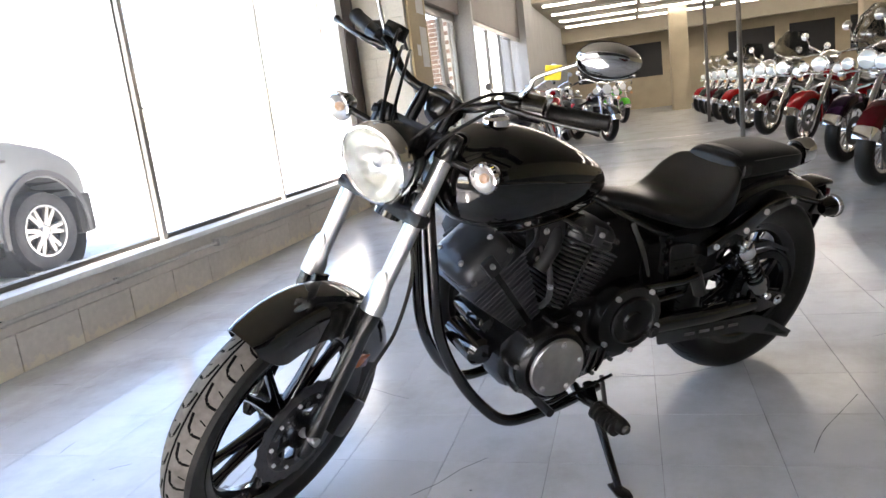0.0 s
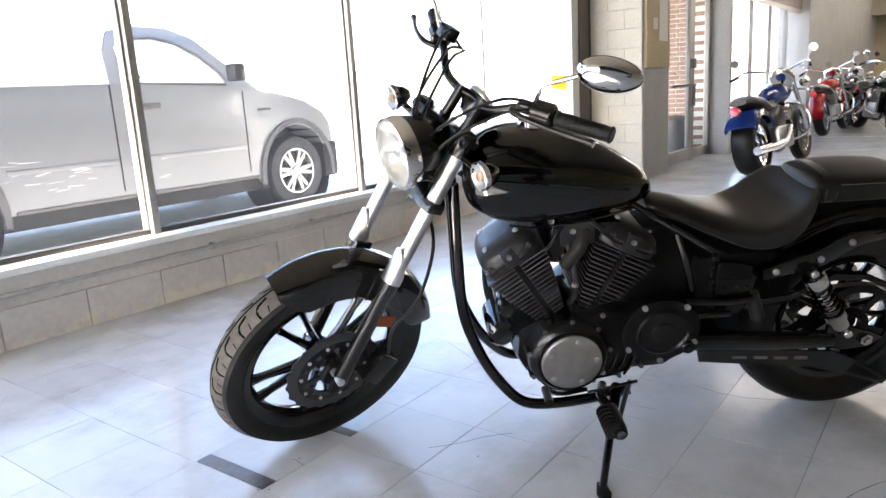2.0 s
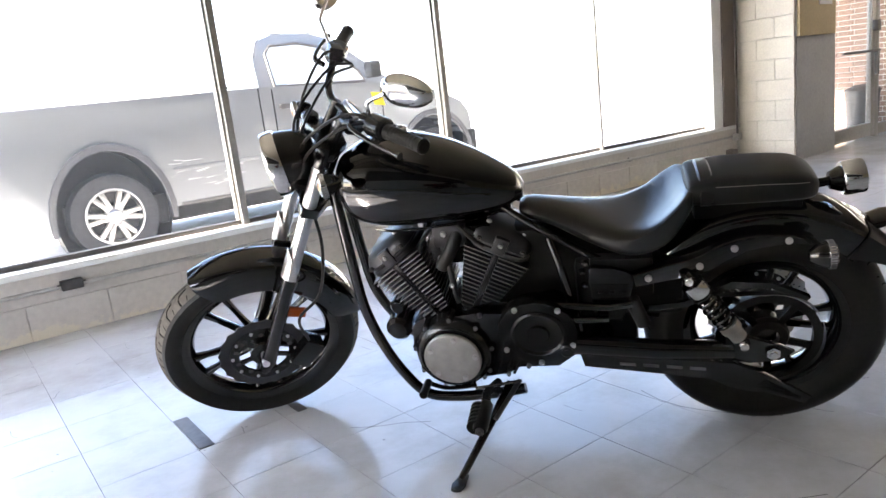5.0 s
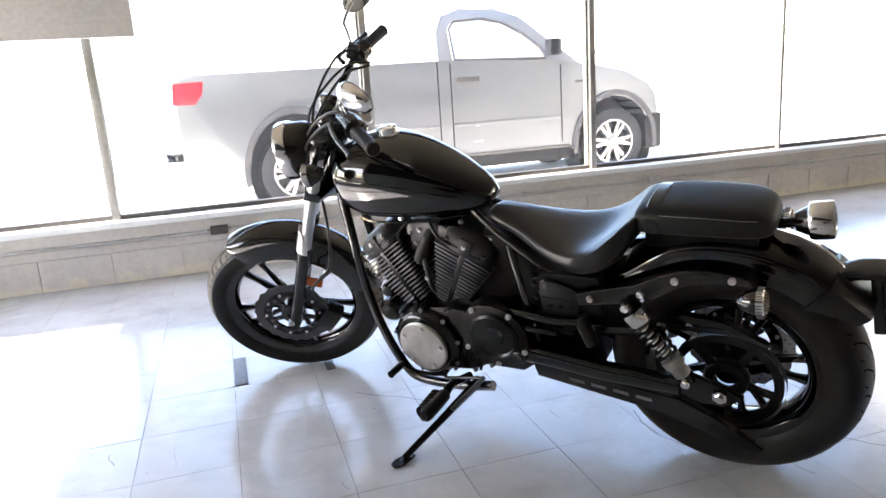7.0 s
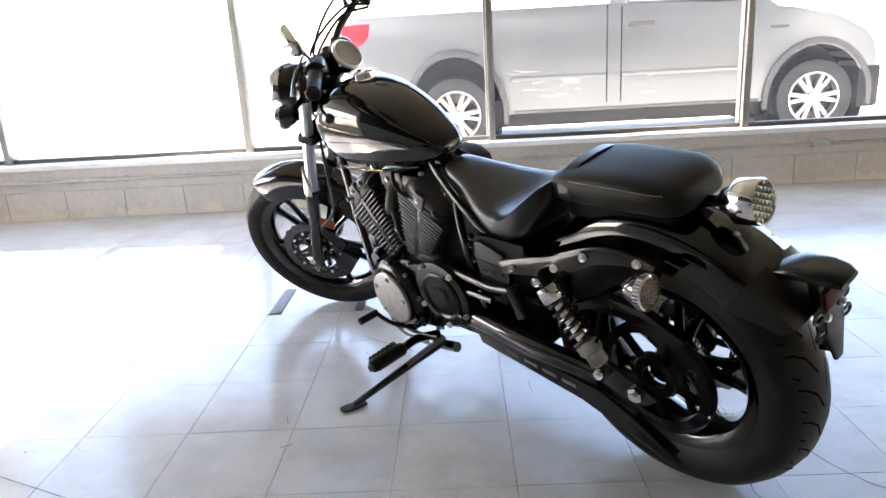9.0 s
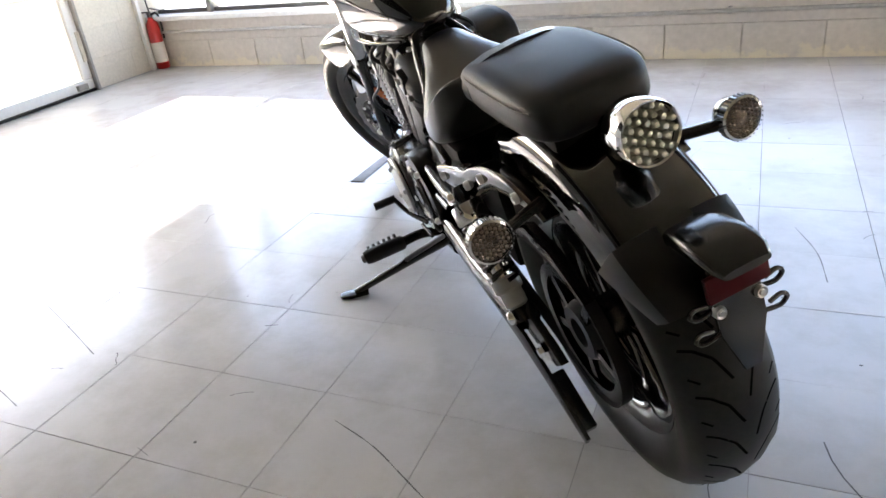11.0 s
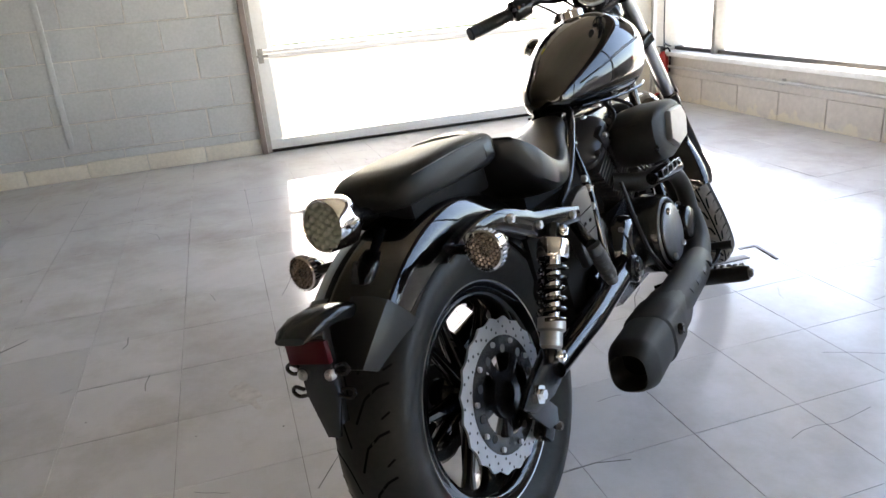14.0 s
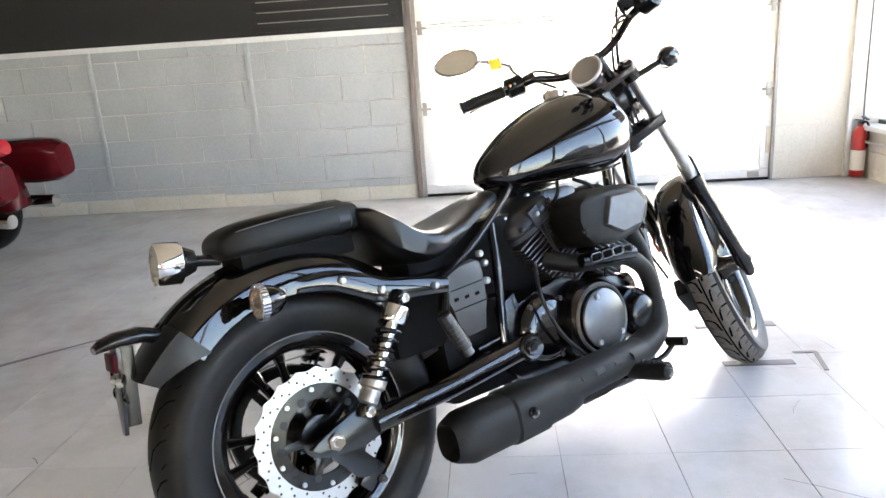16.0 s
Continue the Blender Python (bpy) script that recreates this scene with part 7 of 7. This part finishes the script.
    for x, zt, zb, hw in ((0.55, 0.80, 0.74, 0.05), (0.68, 0.90, 0.72, 0.13), (0.85, 0.96, 0.71, 0.17), (1.0, 0.96, 0.73, 0.16), (1.12, 0.90, 0.78, 0.09)):
        loops.append([Vector((x, hw * math.cos(t), (zt + zb) / 2 + (zt - zb) / 2 * math.sin(t))) for t in [2 * math.pi * k / 20 for k in range(20)]])
    rings(bm, loops)
    p("fuel_tank", bm, paint)
    bm = bmesh.new()
    loops = []
    for x, zt, zb, hw in ((0.62, 0.80, 0.74, 0.08), (0.45, 0.74, 0.66, 0.16), (0.25, 0.74, 0.64, 0.18), (0.12, 0.84, 0.70, 0.16), (-0.1, 0.86, 0.74, 0.13), (-0.25, 0.82, 0.76, 0.09)):
        loops.append([Vector((x, hw * math.copysign(abs(math.cos(t)) ** 0.7, math.cos(t)), (zt + zb) / 2 + (zt - zb) / 2 * math.sin(t))) for t in [2 * math.pi * k / 16 for k in range(16)]])
    rings(bm, loops)
    p("seat", bm, "leather")
    bm = bmesh.new()
    box(bm, 0.48, 1.0, -0.14, 0.14, 0.22, 0.48, None, 0.05)
    p("crankcase", bm, "alu")
    for lean in (25, -25):
        base = Matrix.Translation((0.75, 0, 0.40)) @ pose(0, 0, 0, 0, lean, 0)
        bm = bmesh.new()
        lv = [(0.06, 0.7)]
        for k in range(7):
            lv += [(0.08 + k * 0.024, 0.7), (0.081 + k * 0.024, 0.95), (0.091 + k * 0.024, 0.95), (0.092 + k * 0.024, 0.7)]
        lv += [(0.25, 1.0), (0.29, 1.0), (0.31, 0.75)]
        rings(bm, [[base @ Vector((u * 0.08 * f, v * 0.105 * f, z)) for u, v in ((-1, -0.8), (-0.8, -1), (0.8, -1), (1, -0.8), (1, 0.8), (0.8, 1), (-0.8, 1), (-1, 0.8))] for z, f in lv])
        p("cylinder", bm, "brushed")
    bm = bmesh.new()
    lathe(bm, [(0, 0.05), (0.07, 0.045), (0.09, 0.02), (0.09, 0)], frame_of(Vector((0.76, -0.15, 0.62)), (0, -1, 0)), 24)
    p("air_cleaner", bm, "chrome")
    bm = bmesh.new()
    tube(bm, [(1.16, 0.0, 0.85), (1.05, 0.0, 0.35), (0.9, 0, 0.20), (0.45, 0, 0.22)], 0.03, 10, 4)
    p("frame", bm, "cr_black")
    bm = bmesh.new()
    tube(bm, [(0.55, 0.12, 0.20), (0.60, 0.30, -0.0)], 0.014, 8)
    p("side_stand", bm, "chrome")
    bm = bmesh.new()
    lathe(bm, [(0, 0.05), (0.05, 0.045), (0.055, 0.0), (0.03, -0.05), (0, -0.05)], frame_of(Vector((-0.33, 0, 0.70)), (-1, 0, 0.3)), 18)
    p("tail_lamp", bm, "tail_red")
    if shield:
        bm = bmesh.new()
        loops = []
        for z, x, hw in ((1.02, 1.40, 0.16), (1.20, 1.34, 0.26), (1.38, 1.26, 0.25), (1.50, 1.20, 0.16)):
            loops.append([Vector((x - 0.10 * (2 * k / 10 - 1) ** 2, hw * (2 * k / 10 - 1), z)) for k in range(11)])
        grid = [[bm.verts.new(q) for q in a] for a in loops]
        for va, vb in zip(grid[:-1], grid[1:]):
            for k in range(10):
                bm.faces.new((va[k], va[k + 1], vb[k + 1], vb[k]))
        bmesh.ops.solidify(bm, geom=bm.faces[:], thickness=0.004)
        p("windshield", bm, "windshield")
    root.matrix_world = pose_m
    return root


def parked(x, y, heading):
    """Front wheel at x, y."""
    a = radians(heading)
    return Matrix.Translation((x - 1.63 * math.cos(a), y - 1.63 * math.sin(a), 0)) @ pose(0, 0, 0, 0, 0, heading) @ pose(0, 0, 0, -8, 0, 0)


row = [("cr_maroon", "maroon cruiser with chrome forks and three headlamps", 6.9, -1.15, False), ("cr_purple", "dark purple cruiser with chrome headlamps", 8.5, -1.32, True),
       ("cr_red", "bright red cruiser with chrome forks", 10.5, -1.35, False), ("cr_maroon", "maroon touring cruiser with clear windshield", 12.5, -1.3, True),
       ("cr_black", "black cruiser with chrome trim", 14.1, -1.25, False), ("cr_red", "red cruiser with clear windshield", 15.7, -1.2, True), ("cr_black", "black cruiser with chrome trim", 17.3, -1.2, False),
       ("cr_maroon", "maroon cruiser with chrome trim", 18.9, -1.2, True), ("cr_black", "black cruiser with chrome trim", 20.4, -1.2, False), ("cr_red", "red cruiser with chrome trim", 21.9, -1.2, True)]
made = {}
for paint, lab, x, y, sh in row:
    key = (paint, sh)
    if key in made:
        ob = copy_thing(made[key], parked(x, y, 138))
        tagged(ob, lab)
    else:
        made[key] = cruiser(paint, lab, parked(x, y, 138), sh)
for k in range(6):
    ob = copy_thing(made[("cr_black", False)] if k % 2 else made[("cr_maroon", True)], parked(9.6 + 2.0 * k, -4.6, 138))
blue = cruiser("cr_blue", "blue custom cruiser with a fat rear tyre and raked forks", Matrix.Translation((8.9, 1.92, 0)) @ pose(0, 0, 0, 0, 0, -6) @ pose(0, 0, 0, -9, 0, 0), fat=0.22)
copy_thing(made[("cr_red", False)], Matrix.Translation((14.2, 2.08, 0)) @ pose(0, 0, 0, 0, 0, -3) @ pose(0, 0, 0, -9, 0, 0))
copy_thing(made[("cr_black", False)], Matrix.Translation((16.6, 2.0, 0)) @ pose(0, 0, 0, 0, 0, -3) @ pose(0, 0, 0, -9, 0, 0))
copy_thing(made[("cr_black", False)], parked(14.5, 1.12, 205))
cruiser("cr_green", "green and black sports motorcycle far inside", parked(20.5, 0.9, 200))
cruiser("cr_maroon", "maroon touring motorcycle with hard saddle bags", Matrix.Translation((0.10, -2.62, 0)) @ pose(0, 0, 0, 0, 0, -97) @ pose(0, 0, 0, -7, 0, 0), True, True)

# ---- small things on the floor ----
for x0, x1, y0, y1 in ((1.864, 1.914, 1.588, 1.893), (2.222, 2.258, 1.590, 1.828)):
    bm = bmesh.new()
    box(bm, x0, x1, y0, y1, 0.0, 0.004, None, 0.001)
    tagged(finish("floor_strip", bm, "strip_grey"), "grey metal strip let into the floor by the front tyre", "floor strip", "floor strips")
bm = bmesh.new()
box(bm, 2.155, 2.170, 1.856, 1.935, 0.0, 0.0025)
prism(bm, [(2.160, 1.925), (2.310, 1.900), (2.312, 1.914), (2.162, 1.940)], 0.0, 0.003)
tagged(finish("floor_plate", bm, "scuff"), "dark worn edge of a floor plate", "floor plate")
bm = bmesh.new()
prism(bm, [(1.69, -0.805), (1.705, -0.82), (2.06, -1.22), (2.45, -1.70), (2.43, -1.715), (2.03, -1.225)], 0.0, 0.0015)
tagged(finish("floor_mark", bm, "scuff"), "long dark scrape across the tiles", "scrape")
bm = bmesh.new()
prism(bm, [(11.80, 2.60), (11.83, 2.60), (12.03, 1.20), (12.13, 0.55), (12.16, -0.9), (12.12, -0.9), (12.10, 0.55), (12.00, 1.20)], 0.0, 0.002)
tagged(finish("floor_joint", bm, "scuff"), "dark crack across the showroom floor", "floor joint")
for cx, cy, lx, ly, turn, seed in ((0.36, 0.70, 0.26, 0.055, 78, 1), (2.42, -0.075, 0.085, 0.035, 15, 2), (1.15, 1.05, 0.10, 0.03, 35, 3)):
    rs = random.Random(seed)
    bm = bmesh.new()
    outline = []
    for k in range(22):
        a = 2 * math.pi * k / 22
        g = 1 + rs.uniform(-0.32, 0.25)
        p = pose(cx, cy, 0, 0, 0, turn) @ Vector((lx * g * math.cos(a), ly * g * math.sin(a), 0.0008))
        outline.append(bm.verts.new(p))
    bm.faces.new(outline)
    tagged(finish("floor_smear", bm, "smear"), "dull grey smear on the pale tiles", "smear", "floor smears")
for line in (((1.322, 0.520), (1.532, 0.428), (1.752, 0.327)), ((2.551, 0.271), (2.673, 0.221), (2.784, 0.153), (2.924, 0.065)), ((1.498, 0.170), (1.618, 0.136), (1.731, 0.099)), ((3.507, 1.438), (3.560, 1.280), (3.577, 1.114))):
    pts = smooth_path([(x, y, 0) for x, y in line], 4)
    bm = bmesh.new()
    for k, (p, q) in enumerate(zip(pts[:-1], pts[1:])):
        d = (q - p).normalized()
        w = Vector((-d.y, d.x, 0)) * (0.0016 if k % 3 else 0.0009)
        bm.faces.new([bm.verts.new((v.x, v.y, 0.0013)) for v in (p + w, p - w, q - w, q + w)])
    tagged(finish("floor_scratch", bm, "scuff"), "long thin dark scratch across the tiles", "scratch", "floor scratches")
random.seed(7)
bm = bmesh.new()
for k in range(170):
    x, y = random.uniform(-0.6, 5.2), random.uniform(-2.2, 3.3)
    a = random.uniform(0, math.pi)
    n = random.randint(3, 6)
    l = random.uniform(0.03, 0.10) if k % 7 else random.uniform(0.12, 0.35)
    w = random.uniform(0.0004, 0.0018)
    pts = [(x, y)]
    for i in range(n):
        a += random.uniform(-0.35, 0.35)
        pts.append((pts[-1][0] + math.cos(a) * l / n, pts[-1][1] + math.sin(a) * l / n))
    for (xa, ya), (xb, yb) in zip(pts[:-1], pts[1:]):
        d = Vector((xb - xa, yb - ya)).normalized()
        q = Vector((-d.y, d.x)) * w
        bm.faces.new([bm.verts.new(v) for v in ((xa + q.x, ya + q.y, 0.0011), (xa - q.x, ya - q.y, 0.0011), (xb - q.x, yb - q.y, 0.0011), (xb + q.x, yb + q.y, 0.0011))])
for k in range(150):
    x, y, r = random.uniform(-0.6, 5.0), random.uniform(-1.8, 3.3), random.uniform(0.0012, 0.0045)
    bm.faces.new([bm.verts.new((x + r * random.uniform(0.6, 1.3) * math.cos(t), y + r * random.uniform(0.6, 1.3) * math.sin(t), 0.0012)) for t in [2 * math.pi * i / 7 for i in range(7)]])
tagged(finish("floor_scuffs", bm, "scuff"), "thin dark scuff marks and specks on the tiles", "scuffs", "", "stuff")

# ---- pieces: wall blocks and floor tiles ----
def piece_mesh(name, lx, ly, lz, mat, bevel):
    bm = bmesh.new()
    box(bm, -lx / 2, lx / 2, -ly / 2, ly / 2, -lz / 2, lz / 2, None, 0)
    bmesh.ops.bevel(bm, geom=bm.edges[:], offset=bevel, segments=1, affect="EDGES")
    me = bpy.data.meshes.new(name)
    bm.to_mesh(me)
    bm.free()
    me.materials.append(M[mat])
    return me


low_wall = bpy.data.objects["wall_low"]
me = piece_mesh("block", 0.4100, 0.03, 0.196, "block_low", 0.002)
for k in range(-5, 18):
    x = 0.983 + 0.416 * k
    if XW + 0.2 < x < 8.2:
        ob = new("block", me)
        ob.parent = low_wall
        ob.location = (x, 3.637, 0.098)
dwall = bpy.data.objects["door_wall"]
me = piece_mesh("block", 0.03, 0.385, 0.196, "block_grey", 0.003)
for r in range(7):
    for k in range(24):
        y = (0.28 if r % 2 else 0.085) - 0.392 * k - 0.196
        if y > 0.06 or y < YE + 0.2:
            continue
        ob = new("block", me)
        ob.parent = dwall
        ob.location = (XW - 0.018, y, 0.072 + 0.2035 * r)
# cut blocks against the door jamb
cut = {n: piece_mesh("block", 0.03, n, 0.196, "block_grey", 0.003) for n in (0.332, 0.142)}
for r in range(7):
    ln, y = (0.332, 0.064) if r % 2 else (0.142, 0.159)
    ob = new("block", cut[ln])
    ob.parent = dwall
    ob.location = (XW - 0.018, y, 0.072 + 0.2035 * r)
base = tagged(new("baseboard"), "uneven cream painted foot course along the block wall", "", "", "structure")
rb = random.Random(5)
for k in range(23):
    y = 0.028 - 0.392 * k
    bm = bmesh.new()
    h = 0.108 + rb.uniform(-0.008, 0.008)
    box(bm, XW - 0.012, XW + 0.010 + rb.uniform(-0.003, 0.003), y - 0.194, y + 0.194, 0.0, h, None, 0.006)
    part("foot_block", bm, "block_white", base)
me2 = piece_mesh("block", 0.03, 0.3712, 0.2028, "block_white", 0.0006)
for r in range(12):
    for k in range(2):
        ob = new("block", me2)
        ob.parent = dwall
        ob.location = (XW - 0.018, 3.16 + 0.372 * k - (0.06 if r % 2 else 0), 0.105 + 0.2035 * r)
pier = bpy.data.objects["pier"]
me3 = piece_mesh("block", 0.03, 0.391, 0.199, "block_white", 0.0015)
me4 = piece_mesh("block", 0.03, 0.195, 0.199, "block_white", 0.0015)
for r in range(14):
    for ln, y in (((0.385, 3.19), (0.19, 3.485)) if r % 2 else ((0.19, 3.095), (0.385, 3.39))):
        ob = new("block", me3 if ln > 0.3 else me4)
        ob.parent = pier
        ob.location = (8.405, y, 0.105 + 0.2035 * r)

TS = 0.3085
fl = bpy.data.objects["floor"]
me = piece_mesh("tile", TS - 0.0016, TS - 0.0016, 0.006, "tile", 0.0002)
near = []
verts, faces = [], []
i0, i1 = int((XW - 1.553) / TS) - 1, int((XB - 1.553) / TS) + 1
j0, j1 = int((YE - 0.045) / TS) - 1, int((YW - 0.045) / TS) + 1
for i in range(i0, i1):
    for j in range(j0, j1):
        x, y = 1.553 + TS * (i + 0.5), 0.045 + TS * (j + 0.5)
        if x < XW - 0.1 or x > XB or y < YE or y > 3.64:
            continue
        if 0.2 < x < 4.8 and -1.4 < y < 3.35 and len(near) < 300:
            near.append((x, y))
        elif x < 14 and y > -5:
            h = (TS - 0.002) / 2
            b = len(verts)
            verts += [(x - h, y - h, 0.0), (x + h, y - h, 0.0), (x + h, y + h, 0.0), (x - h, y + h, 0.0)]
            faces.append((b, b + 1, b + 2, b + 3))
# beyond, one plain sheet per bay
for a, b, c, d in ((14, XB, YE, 3.64), (XW, 14, YE, -5)):
    k = len(verts)
    verts += [(a, c, 0.0), (b, c, 0.0), (b, d, 0.0), (a, d, 0.0)]
    faces.append((k, k + 1, k + 2, k + 3))
rng = random.Random(3)
for x, y in near:
    ob = new("tile", me)
    ob.parent = fl
    ob.location = (x, y, -0.003 + rng.uniform(-0.0005, 0.0005))
    ob.rotation_euler = (rng.uniform(-0.001, 0.001), rng.uniform(-0.001, 0.001), 0)
rest = bpy.data.meshes.new("tile_field")
rest.from_pydata(verts, [], faces)
rest.materials.append(M["tile"])
ro = new("tile_field", rest)
ro.parent = fl
tagged(ro, "worn pale grey vinyl floor tiles", "", "", "stuff")
